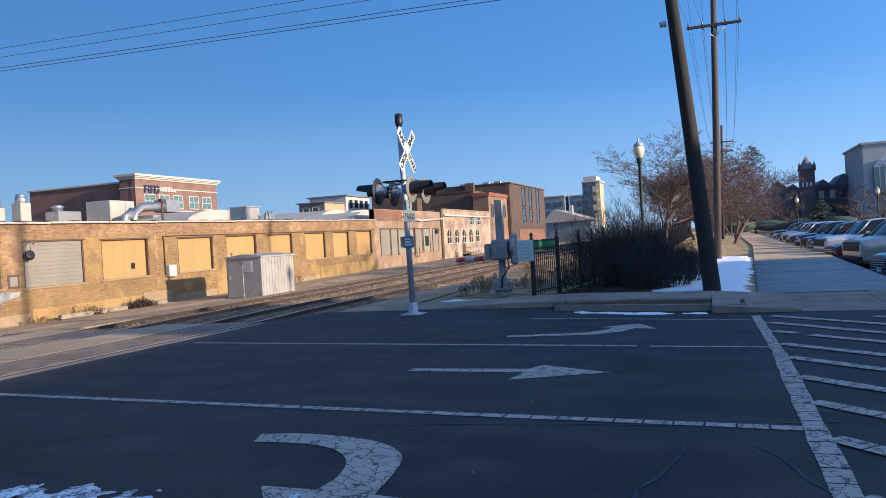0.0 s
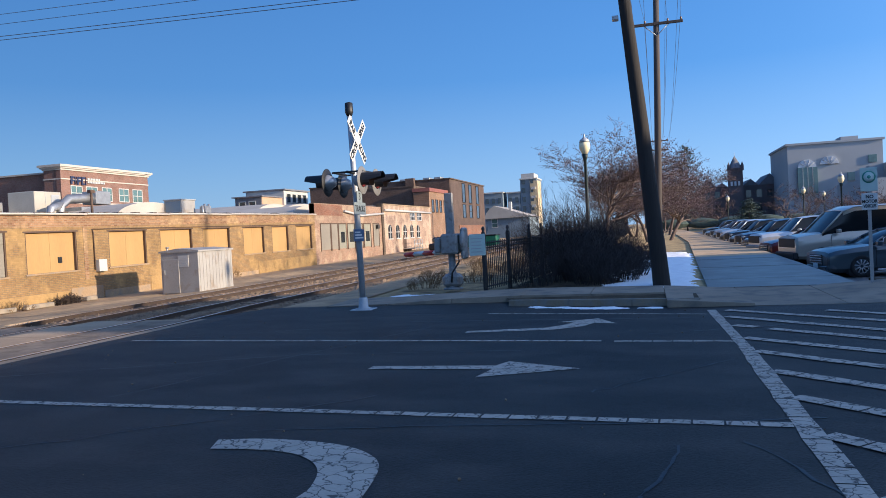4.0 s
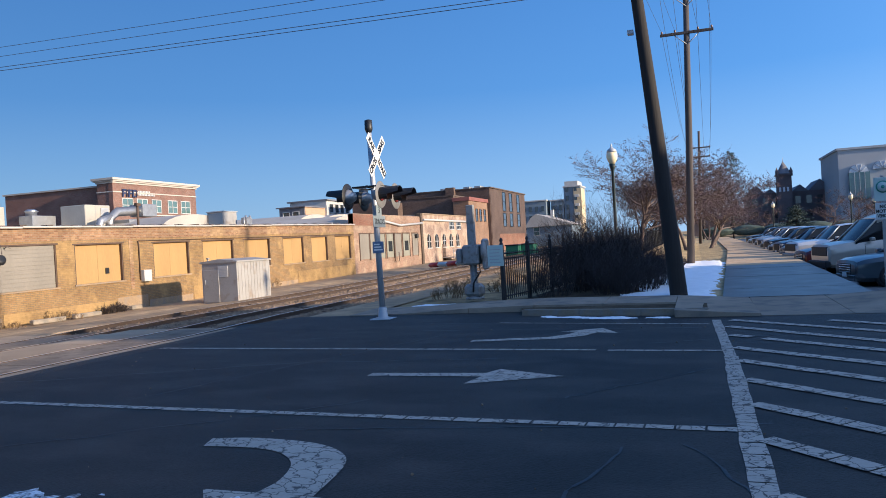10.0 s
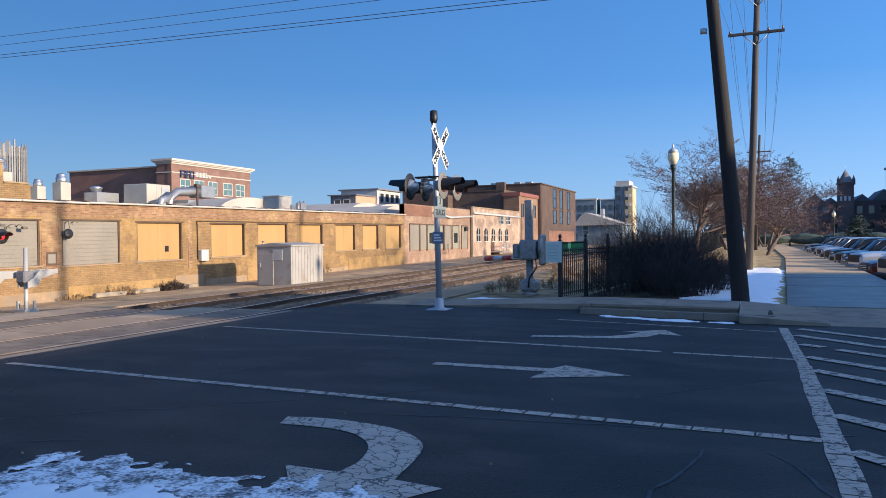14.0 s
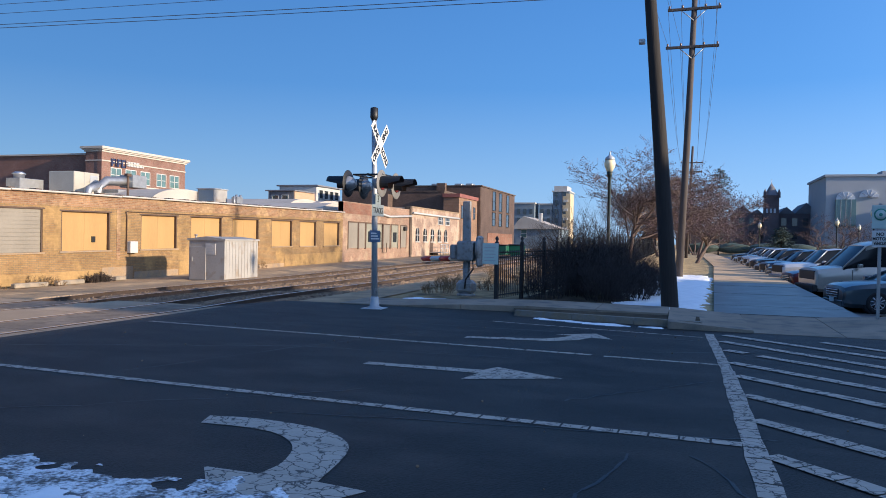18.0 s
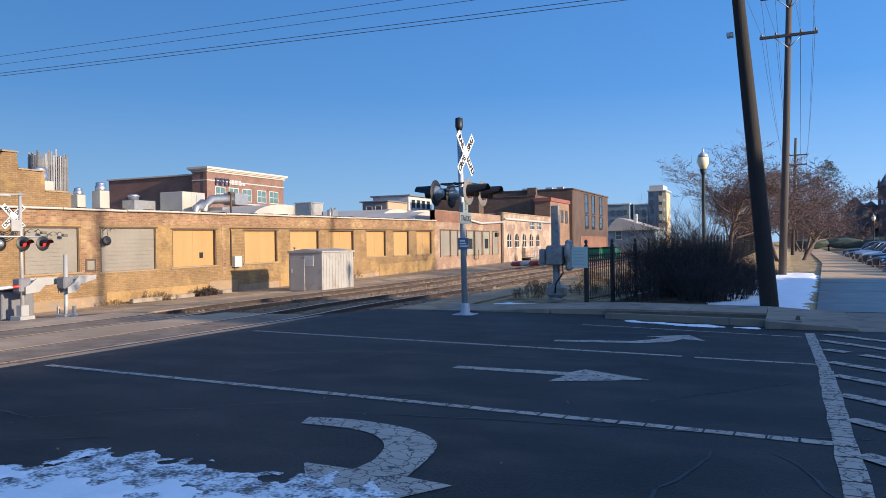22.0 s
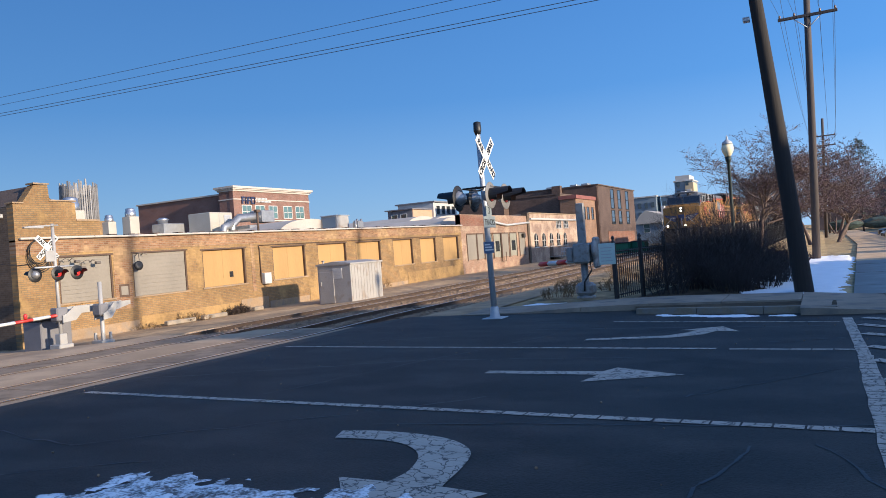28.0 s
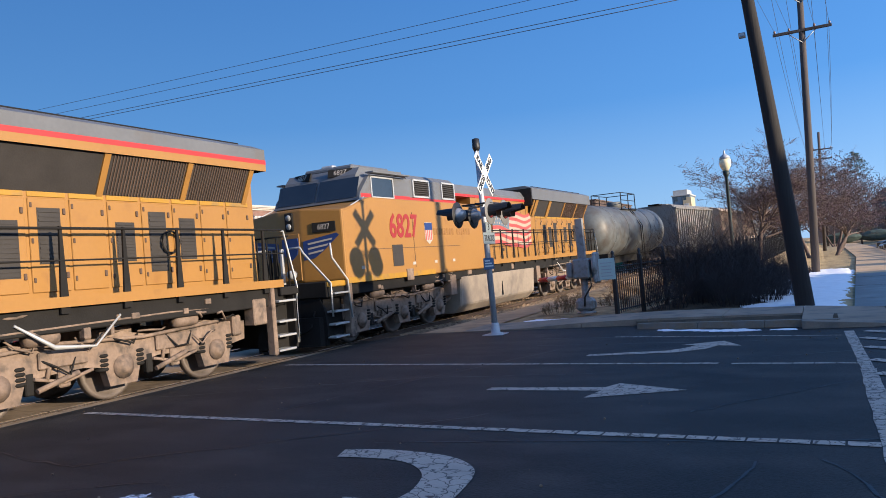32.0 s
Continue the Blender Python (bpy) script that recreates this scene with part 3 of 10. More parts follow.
def pavements():
    kerb(KERB, 0.13)
    kerb(KERB_RIGHT, 0.13)
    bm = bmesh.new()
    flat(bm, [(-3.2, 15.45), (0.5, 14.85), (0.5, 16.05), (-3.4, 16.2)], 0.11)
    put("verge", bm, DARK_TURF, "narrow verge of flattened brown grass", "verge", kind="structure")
    # pavement slabs, each on its own
    base = thing("pavement", label="grey concrete pavement in large slabs along the street", category="pavement", kind="structure")
    x, k = -7.6, 0
    while x < 14.0:
        x1 = min(x + 1.5, 14.0)
        bm = bmesh.new()
        def top(xx):
            return 0.125 * unit((xx + 6.4) / 2.4) + 0.012 - (0.09 if 0.5 < xx < 3.6 else 0.0)
        y0 = 16.1 if x1 <= 0.75 else (14.5 if x < 3.5 else 14.62 - 0.52 * (x - 3.5))
        y1 = 17.75 if x < 3.4 else 17.3 - 0.52 * (x - 3.4)
        yl, yr = (y0, y0) if x < 3.5 else (y0, y0 - 0.52 * (x1 - x))
        vs = [(x + 0.007, yl), (x1 - 0.007, yr), (x1 - 0.007, y1 - (0 if x < 3.4 else 0.52 * (x1 - x))), (x + 0.007, y1)]
        f = flat(bm, vs, 0.0)
        r = bmesh.ops.extrude_face_region(bm, geom=[f])
        for v in [g for g in r["geom"] if isinstance(g, bmesh.types.BMVert)]:
            v.co.z = top(v.co.x) + 0.004 * math.sin(3.1 * k)
            if 0.5 < x < 3.5 and v.co.y < 15:
                v.co.z = 0.006
        for v in bm.verts:
            v.co.z += rise(v.co.y, v.co.x)
        bmesh.ops.recalc_face_normals(bm, faces=bm.faces)
        part("paving_slab", bm, CONCRETE, base)
        x, k = x1, k + 1
    bm = bmesh.new()
    for a, b in (((4.3, 16.85), (7.5, 15.2)), ((7.5, 15.2), (14.0, 11.85))):
        flat(bm, [a, b, (b[0], b[1] + 1.9), (a[0], a[1] + 1.9)], 0.1)
        p, q = (b[0], b[1] + 1.9), (a[0], a[1] + 1.9)
        bm.faces.new([bm.verts.new(c) for c in ((*p, 0.1), (*q, 0.1), (*q, -0.6), (*p, -0.6))])
    put("verge", bm, DARK_TURF, "strip of flattened brown grass between pavement and car park", "verge", kind="structure")
    # the shared path beside the railway garden, slab by slab
    way = thing("path", label="broad concrete path, coloured dark and damp where shaded, pale where sunlit", category="path", kind="structure")
    y, k = 17.78, 0
    while y < 130:
        y1 = y + (2.4 if y < 60 else 6.0)
        bm = bmesh.new()
        co = [(way_left(y), y + 0.012), (way_right(y), y + 0.012), (way_right(y1), y1), (way_left(y1), y1)]
        lo = [bm.verts.new((c[0], c[1], rise(c[1], c[0]) - 0.06)) for c in co]
        hi = [bm.verts.new((c[0], c[1], rise(c[1], c[0]) + 0.055 + 0.003 * math.sin(2.7 * k))) for c in co]
        bm.faces.new(hi)
        for j in range(4):
            bm.faces.new((lo[j], lo[(j + 1) % 4], hi[(j + 1) % 4], hi[j]))
        # slab colour changes at the shade edge: dark before it, sunlit pale beyond
        part("paving_slab", bm, SHADED_WET_CONCRETE if y < 30.5 else SUNLIT_DUSTY_CONCRETE, way)
        y, k = y1, k + 1


pavements()


VERGE_GRASS = mat("flattened_tan_grass", (0.5, 0.375, 0.2), 0.95, var=0.35, big=0.8, fine=25.0, bump=0.8, dirt=(0.3, 0.22, 0.12), dirt_amount=0.45, dist=0.03, spec=0.08)


def verge_strip():
    """Flat winter grass between the railway garden's fence and the path."""
    bm = bmesh.new()
    y = 17.8
    while y < 110:
        y1 = min(y + 3.0, 110.0)
        for k in range(3):
            a, b = [(-3.9, -3.0, 0.5, way_left(v) + 0.02) for v in (y, y1)]
            q = [(a[k], y), (a[k + 1], y), (b[k + 1], y1), (b[k], y1)]
            bm.faces.new([bm.verts.new((u, v, rise(v, u) - 0.012)) for u, v in q])
        y = y1
    put("grass_verge", bm, VERGE_GRASS, "strip of flattened tan winter grass beside the path", "verge", kind="structure")


verge_strip()


def planting_bed():
    """Dark ground under the bushes by the fence."""
    bm = bmesh.new()
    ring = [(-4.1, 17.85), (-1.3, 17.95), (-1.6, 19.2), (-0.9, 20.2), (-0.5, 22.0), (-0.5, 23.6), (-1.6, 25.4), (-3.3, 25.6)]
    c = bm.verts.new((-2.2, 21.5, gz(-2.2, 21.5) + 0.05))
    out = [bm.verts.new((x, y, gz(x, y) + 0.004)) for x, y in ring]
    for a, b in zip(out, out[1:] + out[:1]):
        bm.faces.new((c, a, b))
    put("planting_bed", bm, DARK_TURF, "dark ground under the garden bushes", "ground", kind="structure")


planting_bed()


def snow(name, poly, thick, step, label, seed, ragged=0.35):
    """A patch of old snow: an uneven, thinning layer with a ragged edge."""
    xs, ys = [p[0] for p in poly], [p[1] for p in poly]
    k = len(poly)

    def depth(x, y):
        inside, near = False, 9.0
        for i in range(k):
            (ax, ay), (bx, by) = poly[i], poly[(i + 1) % k]
            if (ay > y) != (by > y) and x < (bx - ax) * (y - ay) / (by - ay) + ax:
                inside = not inside
            t = max(0.0, min(1.0, ((x - ax) * (bx - ax) + (y - ay) * (by - ay)) / ((bx - ax) ** 2 + (by - ay) ** 2 + 1e-9)))
            near = min(near, math.hypot(x - ax - t * (bx - ax), y - ay - t * (by - ay)))
        return near if inside else -near
    bm = bmesh.new()
    nx, ny = int((max(xs) - min(xs)) / step) + 3, int((max(ys) - min(ys)) / step) + 3
    grid = {}
    for i in range(nx):
        for j in range(ny):
            x, y = min(xs) - step + i * step, min(ys) - step + j * step
            d = depth(x, y)
            d += ragged * (noise.noise((x * 2.2, y * 2.2, seed)) + 0.55 * noise.noise((x * 7, y * 7, seed)) + 0.3 * noise.noise((x * 19, y * 19, seed)))
            if d > 0:
                h = thick * min(1.0, d / (1.3 * ragged + 0.05)) ** 0.6 * (0.75 + 0.5 * noise.noise((x * 3.3, y * 3.3, seed + 4)))
                h += thick * 0.16 * noise.noise((x * 11, y * 11, seed + 9))
                pit = noise.noise((x * 2.9 + 7, y * 2.9, seed + 2))
                h -= thick * 1.2 * max(0.0, pit - 0.38)
                grid[i, j] = bm.verts.new((x, y, gz(x, y) + max(0.006, h)))
    for i in range(nx):
        for j in range(ny):
            q = [grid.get(c) for c in ((i, j), (i + 1, j), (i + 1, j + 1), (i, j + 1))]
            if all(q):
                bm.faces.new(q)
    for v in bm.verts:
        if v.is_boundary:
            v.co.z = gz(v.co.x, v.co.y) - 0.01
    put(name, bm, SNOW, label, "snow", kind="stuff", smooth=True)


def snow_bank():
    """Old trodden snow: a thin sheet with footprints, breaking up into crumbs and dirty lace at its edge."""
    poly = [(-9.0, -0.6), (-7.2, 1.0), (-5.9, 2.4), (-4.9, 3.5), (-4.6, 4.0), (-4.1, 4.1), (-3.2, 4.05), (-2.6, 4.15), (-2.0, 4.0), (-1.45, 3.6), (-1.05, 2.9), (-0.9, 1.6), (-1.2, 0.3), (-3, -0.8)]
    rnd = random.Random(77)
    prints = [(rnd.uniform(-5.6, -1.4), rnd.uniform(1.2, 3.5), rnd.uniform(0, 3.1), rnd.uniform(0.8, 1.15)) for _ in range(34)]
    k = len(poly)

    def depth(x, y):
        inside, near = False, 9.0
        for i in range(k):
            (ax, ay), (bx, by) = poly[i], poly[(i + 1) % k]
            if (ay > y) != (by > y) and x < (bx - ax) * (y - ay) / (by - ay) + ax:
                inside = not inside
            t = max(0.0, min(1.0, ((x - ax) * (bx - ax) + (y - ay) * (by - ay)) / ((bx - ax) ** 2 + (by - ay) ** 2)))
            near = min(near, math.hypot(x - ax - t * (bx - ax), y - ay - t * (by - ay)))
        return near if inside else -near
    # a thin dirty crust under and round the clean snow
    bm, step, grid = bmesh.new(), 0.03, {}
    for i in range(int(8.6 / step)):
        for j in range(int(5.8 / step)):
            x, y = -9.2 + i * step, -1.0 + j * step
            d = depth(x, y) + 0.3 * noise.noise((x * 2.2, y * 2.2, 3)) + 0.3 * noise.noise((x * 6, y * 6, 3)) + 0.14 * noise.noise((x * 13, y * 13, 5)) - 0.02
            if d > 0:
                grid[i, j] = bm.verts.new((x, y, gz(x, y) + 0.003 + min(0.006, 0.03 * d)))
    for (i, j) in list(grid):
        q = [grid.get(c) for c in ((i, j), (i + 1, j), (i + 1, j + 1), (i, j + 1))]
        if all(q):
            bm.faces.new(q)
        elif sum(v is not None for v in q) == 3:
            bm.faces.new([v for v in q if v])
    put("snow_crust", bm, SLUSH, "dirty broken snow crust with wet asphalt showing through", "snow", kind="stuff", smooth=True)
    bm, step, grid = bmesh.new(), 0.03, {}
    nx, ny = int(8.4 / step), int(5.5 / step)
    for i in range(nx):
        for j in range(ny):
            x, y = -9.2 + i * step, -0.9 + j * step
            edge = 0.5 if x > -4.6 else 0.1
            d = depth(x, y) - edge + 0.3 * noise.noise((x * 2.2, y * 2.2, 3)) + 0.3 * noise.noise((x * 5, y * 5, 3)) + 0.2 * noise.noise((x * 12, y * 12, 8))
            if d <= 0:
                continue
            h = 0.012 + 0.03 * min(1.0, d / 0.7) + 0.008 * noise.noise((x * 3.3, y * 3.3, 7)) + 0.004 * noise.noise((x * 13, y * 13, 9))
            hole = False
            for px, py, a, s in prints:
                u, v = (x - px) * math.cos(a) + (y - py) * math.sin(a), (y - py) * math.cos(a) - (x - px) * math.sin(a)
                e = (u / (0.13 * s)) ** 2 + (v / (0.055 * s)) ** 2 + 0.3 * noise.noise((x * 20, y * 20, 4))
                hole |= e < 0.75
                if e < 1.8:
                    h -= 0.02 * min(1.0, 1.8 - e)
            if not hole:
                grid[i, j] = bm.verts.new((x, y, gz(x, y) + max(0.012, h)))
    for (i, j) in list(grid):
        q = [grid.get(c) for c in ((i, j), (i + 1, j), (i + 1, j + 1), (i, j + 1))]
        if all(q):
            bm.faces.new(q)
        elif sum(v is not None for v in q) == 3:
            bm.faces.new([v for v in q if v])
    for v in [v for v in bm.verts if not v.link_faces]:
        bm.verts.remove(v)
    for v in bm.verts:
        if v.is_boundary:
            v.co.z = gz(v.co.x, v.co.y) + 0.006
    put("snow_bank", bm, SNOW, "old trodden snow with footprints at the roadside", "snow", kind="stuff", smooth=True)


def slush_mat():
    """Snow broken into crumbs, with dark wet asphalt between them."""
    m = mat("broken_snow", (0.85, 0.85, 0.85), 0.6, var=0.1, big=2.0, fine=30.0, bump=0.8, dist=0.02)
    N, L = m.node_tree.nodes, m.node_tree.links
    bs = N["Principled BSDF"]
    col = bs.inputs["Base Color"].links[0].from_socket
    tc = next(n for n in N if n.bl_idname == "ShaderNodeTexCoord")
    n1, n2, ad, mr, mx = [N.new(k) for k in ("ShaderNodeTexNoise", "ShaderNodeTexNoise", "ShaderNodeMath", "ShaderNodeMapRange", "ShaderNodeMix")]
    n1.inputs["Scale"].default_value, n1.inputs["Detail"].default_value = 6.0, 8.0
    n2.inputs["Scale"].default_value, n2.inputs["Detail"].default_value = 34.0, 6.0
    for n in (n1, n2):
        L.new(tc.outputs["Object"], n.inputs["Vector"])
    ad.operation = "ADD"
    L.new(n1.outputs["Fac"], ad.inputs[0])
    L.new(n2.outputs["Fac"], ad.inputs[1])
    mr.inputs[1].default_value, mr.inputs[2].default_value = 0.84, 1.12
    L.new(ad.outputs[0], mr.inputs[0])
    mx.data_type = "RGBA"
    L.new(mr.outputs[0], mx.inputs[0])
    mx.inputs[6].default_value = (0.1, 0.096, 0.09, 1)
    L.new(col, mx.inputs[7])
    L.new(mx.outputs[2], bs.inputs["Base Color"])
    return m


SLUSH = slush_mat()
snow_bank()
snow("snow_patch", [(0.6, 18.2), (0.82, 21.0), (1.05, 26.0), (1.25, 30.0), (1.5, 35.5), (1.4, 38.5), (0.4, 39.5), (-0.6, 36.0), (-1.2, 31.0), (-1.6, 26.0), (-2.1, 22.6), (-1.1, 20.4), (-1.9, 19.4), (-0.8, 18.5)], 0.05, 0.075, "thin old snow lying on the grass between the bushes and the path", 6, 0.3)
snow("snow_patch", [(-4.0, 17.9), (-2.0, 18.05), (-0.5, 17.95), (-1.4, 18.5), (-3.0, 18.7)], 0.03, 0.07, "scraps of snow along the garden's edge", 9, 0.25)
snow("snow_patch", [(-7.0, 17.9), (-4.3, 17.95), (-4.3, 18.4), (-6.6, 18.5)], 0.02, 0.07, "scraps of snow along the pavement's edge", 12, 0.2)
snow("snow_patch", [(-2.9, 15.15), (-1.5, 14.8), (0.0, 14.55), (-0.2, 14.35), (-1.4, 14.5), (-2.6, 14.85)], 0.04, 0.05, "thin strip of snow in the gutter", 10, 0.12)
snow("snow_patch", [(4.0, 19.0), (4.75, 28.0), (5.0, 38.0), (5.2, 50.0), (4.75, 50.0), (4.65, 40.0), (4.1, 27.0), (3.9, 20.0)], 0.05, 0.12, "strip of snow along the car park's edge", 11, 0.2)
snow("snow_patch", [(8.0, 17.0), (13.0, 15.5), (20.0, 22.0), (14.0, 23.5)], 0.02, 0.15, "patchy melting snow on the car park", 13, 0.9)


def road_debris():
    """Small stones, clods of dirty ice and scraps on the asphalt."""
    rnd, bm = random.Random(77), bmesh.new()
    for k in range(110):
        x, y = rnd.uniform(-10, 3.5), 2.5 + 11.5 * rnd.random()
        r = rnd.choice((0.005, 0.007, 0.009, 0.013))
        m = Matrix.Translation((x, y, gz(x, y) + 0.4 * r)) @ pose(0, 0, 0, rnd.uniform(0, 90), rnd.uniform(0, 90), rnd.uniform(0, 180))
        c = bmesh.ops.create_icosphere(bm, subdivisions=1, radius=r)
        for v in c["verts"]:
            v.co = m @ (v.co * rnd.uniform(0.7, 1.25))
    put("road_debris", bm, BALLAST, "small stones and dark clods scattered on the asphalt", "debris", kind="stuff")


road_debris()


# ---- railway ----
RAIL_X = (-11.4, -15.5)


def rail_z(x, y):
    return gz(x + 0.72, y) + 0.012 + 0.05 * unit((y - 15.0) / 3.0) + 0.009 * max(0.0, min(y, 110.0) - 28.0)


def swing(y):
    """How far the railway swings eastwards beyond the crossing: a gentle bend, then nearly straight."""
    a, b = min(max(y - 20.0, 0.0), 50.0), min(max(y - 70.0, 0.0), 15.0)
    far = max(0.0, y - 200.0)
    return 0.00073 * a * a + 0.073 * b - 0.0021 * b * b + 0.01 * max(0.0, min(y, 200.0) - 85.0) - 0.00013 * far * far


def rail_line(x, label):
    tr = thing("railway_track", label=label, category="railway track", kind="structure")
    zx = x + 0.72
    for d in (-0.72, 0.72):
        bm = bmesh.new()
        prof = [(-0.07, -0.14), (0.07, -0.14), (0.07, -0.125), (0.012, -0.11), (0.012, -0.035), (0.036, -0.03), (0.036, 0.0), (-0.036, 0.0), (-0.036, -0.03), (-0.012, -0.035), (-0.012, -0.11), (-0.07, -0.125)]
        ys = [-70, 14, 15, 18] + list(range(20, 130, 5)) + [150, 175, 200] + list(range(220, 430, 20))
        rings = [[bm.verts.new((x + d + p[0] + swing(y), y, rail_z(x, y) + p[1])) for p in prof] for y in ys]
        for a, b in zip(rings, rings[1:]):
            for j in range(12):
                bm.faces.new((a[j], b[j], b[(j + 1) % 12], a[(j + 1) % 12])).material_index = 1 if j == 6 else 0
        part("rail", bm, [STEEL_RAIL, RAIL_TOP], tr, "rusty steel rail with a polished top")
    rnd = random.Random(int(-x * 10))
    bm = bmesh.new()
    box(bm, -1.3, 1.3, -0.11, 0.11, -0.2, -0.125, bev=0.01)
    me = mesh_of("tie", bm)
    me.materials.append(TIE)
    y = 16.4
    for k in range(110):
        o = new("tie", me)
        o.parent = tr
        o.matrix_world = pose(x + swing(y) + rnd.uniform(-0.04, 0.04), y, rail_z(x, y) + rnd.uniform(-0.01, 0.012), 0, 0, rnd.uniform(-1.2, 1.2))
        y += 0.55
    bm = bmesh.new()
    while y < 200:
        box(bm, x + swing(y) - 1.3, x + swing(y) + 1.3, y - 0.11, y + 0.11, rail_z(x, y) - 0.2, rail_z(x, y) - 0.125)
        y += 0.55
    part("far_ties", bm, TIE, tr)["kind"] = "stuff"
    if x == RAIL_X[0]:
        for d in (-0.72, 0.72):
            bm = bmesh.new()
            tube(bm, [(x + d + swing(v), v, rail_z(x, v) - 0.07) for v in range(420, 980, 20)], 0.07, 4)
            part("rail", bm, STEEL_RAIL, tr)
    # stones of the bed: a rough strip and loose stones on it
    bm = bmesh.new()
    nx, ny = 26, 300
    g = {}
    for i in range(nx + 1):
        for j in range(ny + 1):
            xx, yy = x - 2.4 + 4.8 * i / nx, 15.9 + 90.0 * (j / ny) ** 1.5
            h = -0.085 - 0.14 * max(0.0, abs(xx - x) - 1.5) / 0.9 + 0.025 * noise.noise((xx * 9, yy * 9, 1)) + 0.02 * noise.noise((xx * 3, yy * 3, 5))
            g[i, j] = bm.verts.new((xx + swing(yy), yy, rail_z(x, yy) + h - 0.035))
    for i in range(nx):
        for j in range(ny):
            bm.faces.new((g[i, j], g[i + 1, j], g[i + 1, j + 1], g[i, j + 1]))
    part("stone_bed", bm, BALLAST, tr, "bed of brown-grey crushed stone")["kind"] = "stuff"
    verts, faces = [], []
    for k in range(5200):
        yy = 16.0 + 40.0 * rnd.random() ** 1.6
        side = rnd.choice((1, 1, 1, -1))
        xx = x + side * rnd.uniform(0.9, 2.5) if rnd.random() < 0.8 else x + rnd.uniform(-0.65, 0.65)
        s = rnd.uniform(0.02, 0.05) * (1 + (yy - 16) * 0.015)
        z = rail_z(x, yy) - 0.115 - 0.14 * max(0.0, abs(xx - x) - 1.5) / 0.9
        b = len(verts)
        verts += [(xx + swing(yy) + s * rnd.uniform(0.6, 1.2) * a, yy + s * rnd.uniform(0.6, 1.2) * c, z + s * rnd.uniform(0.5, 1.1) * e) for a, c, e in ((1, 0, 0), (-0.5, 0.9, 0), (-0.5, -0.9, 0), (0.1, 0.1, 1.2))]
        faces += [(b, b + 1, b + 3), (b + 1, b + 2, b + 3), (b + 2, b, b + 3)]
    me = bpy.data.meshes.new("loose_stones")
    me.from_pydata(verts, [], faces)
    me.materials.append(BALLAST)
    ob = new("loose_stones", me)
    ob.parent = tr
    ob["kind"] = "stuff"


rail_line(RAIL_X[0], "main railway track with rusty rails on dark ties")
rail_line(RAIL_X[1], "second railway track half sunk in sand")


def crossing_panels():
    for x in RAIL_X:
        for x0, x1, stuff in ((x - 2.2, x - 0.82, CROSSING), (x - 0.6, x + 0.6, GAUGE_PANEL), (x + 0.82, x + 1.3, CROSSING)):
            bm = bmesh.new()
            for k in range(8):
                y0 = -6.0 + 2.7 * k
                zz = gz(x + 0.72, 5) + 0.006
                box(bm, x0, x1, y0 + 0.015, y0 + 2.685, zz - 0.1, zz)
            put("crossing_panel", bm, stuff, "dark rubber panels between the rails" if stuff is GAUGE_PANEL else "dusty asphalt panels beside the rails, coloured bright as sunlit", "crossing panel", kind="structure")


GAUGE_PANEL = mat("dusty_rubber_panel", (0.24, 0.19, 0.14), 0.85, var=0.35, big=1.2, fine=20.0, bump=0.4, dirt=(0.16, 0.125, 0.09), dirt_amount=0.35, spec=0.1)
crossing_panels()


# ---- the long factory wall ----
WX, W0, SLOPE = -25.13, 16.4, 0.0115


def wz(y, z):
    """Heights along the wall follow the land."""
    return z + SLOPE * (y - W0)


def panel(bm, y0, y1, z0, z1, x0, x1, mi=0):
    vs = [bm.verts.new((x, y, wz(y, z))) for x in (x0, x1) for y in (y0, y1) for z in (z0, z1)]
    for q in ((0, 1, 3, 2), (4, 6, 7, 5), (0, 4, 5, 1), (2, 3, 7, 6), (0, 2, 6, 4), (1, 5, 7, 3)):
        bm.faces.new([vs[i] for i in q]).material_index = mi


BRICK_UP = brick_mat("weathered_upper_brick", (0.27, 0.158, 0.082), (0.18, 0.09, 0.05), (0.25, 0.185, 0.125), (0.315, 0.212, 0.115), 0.5, ruin=0.2)
FOOTING = mat("patched_render", (0.29, 0.205, 0.12), 0.9, var=0.3, big=0.9, fine=15.0, bump=0.3, dirt=(0.216, 0.18, 0.144), dirt_amount=0.5)
PLINTH = brick_mat("yellow_painted_base_brick", (0.29, 0.185, 0.08), (0.25, 0.155, 0.068), (0.22, 0.155, 0.08), (0.325, 0.213, 0.09), 0.75, ruin=0.06)
GUTTER = mat("gutter_paint", (0.446, 0.41, 0.36), 0.5, var=0.15, big=1.0, fine=20.0, bump=0.1)
ROOFING = mat("pale_roofing", (0.396, 0.36, 0.317), 0.8, var=0.15, big=0.5, fine=10.0, bump=0.2)
# brown brick darkened so that the side wall's shade sits in its colour
SHADED_SIDE_BRICK = brick_mat("shaded_side_brick", (0.12, 0.09, 0.066), (0.1, 0.074, 0.055), (0.12, 0.098, 0.078), axis="y")
IRON = mat("brown_lintel", (0.086, 0.054, 0.036), 0.8, var=0.3, big=2.0, bump=0.2)
ROOF_EDGE = mat("dark_roof_edge", (0.086, 0.061, 0.047), 0.85, var=0.4, big=2.0, bump=0.4)
OPENINGS = [(18.0, 20.35, 0.72, 2.45, 1), (21.35, 24.28, 0.66, 2.45, 1), (25.24, 28.1, 0.68, 2.4, 0), (30.15, 32.9, 0.68, 2.36, 0), (34.03, 36.89, 0.68, 2.36, 0), (37.93, 40.8, 0.68, 2.34, 0), (42.36, 45.03, 0.64, 2.34, 0), (46.1, 48.51, 0.62, 2.33, 0), (49.71, 52.34, 0.6, 2.32, 0)]


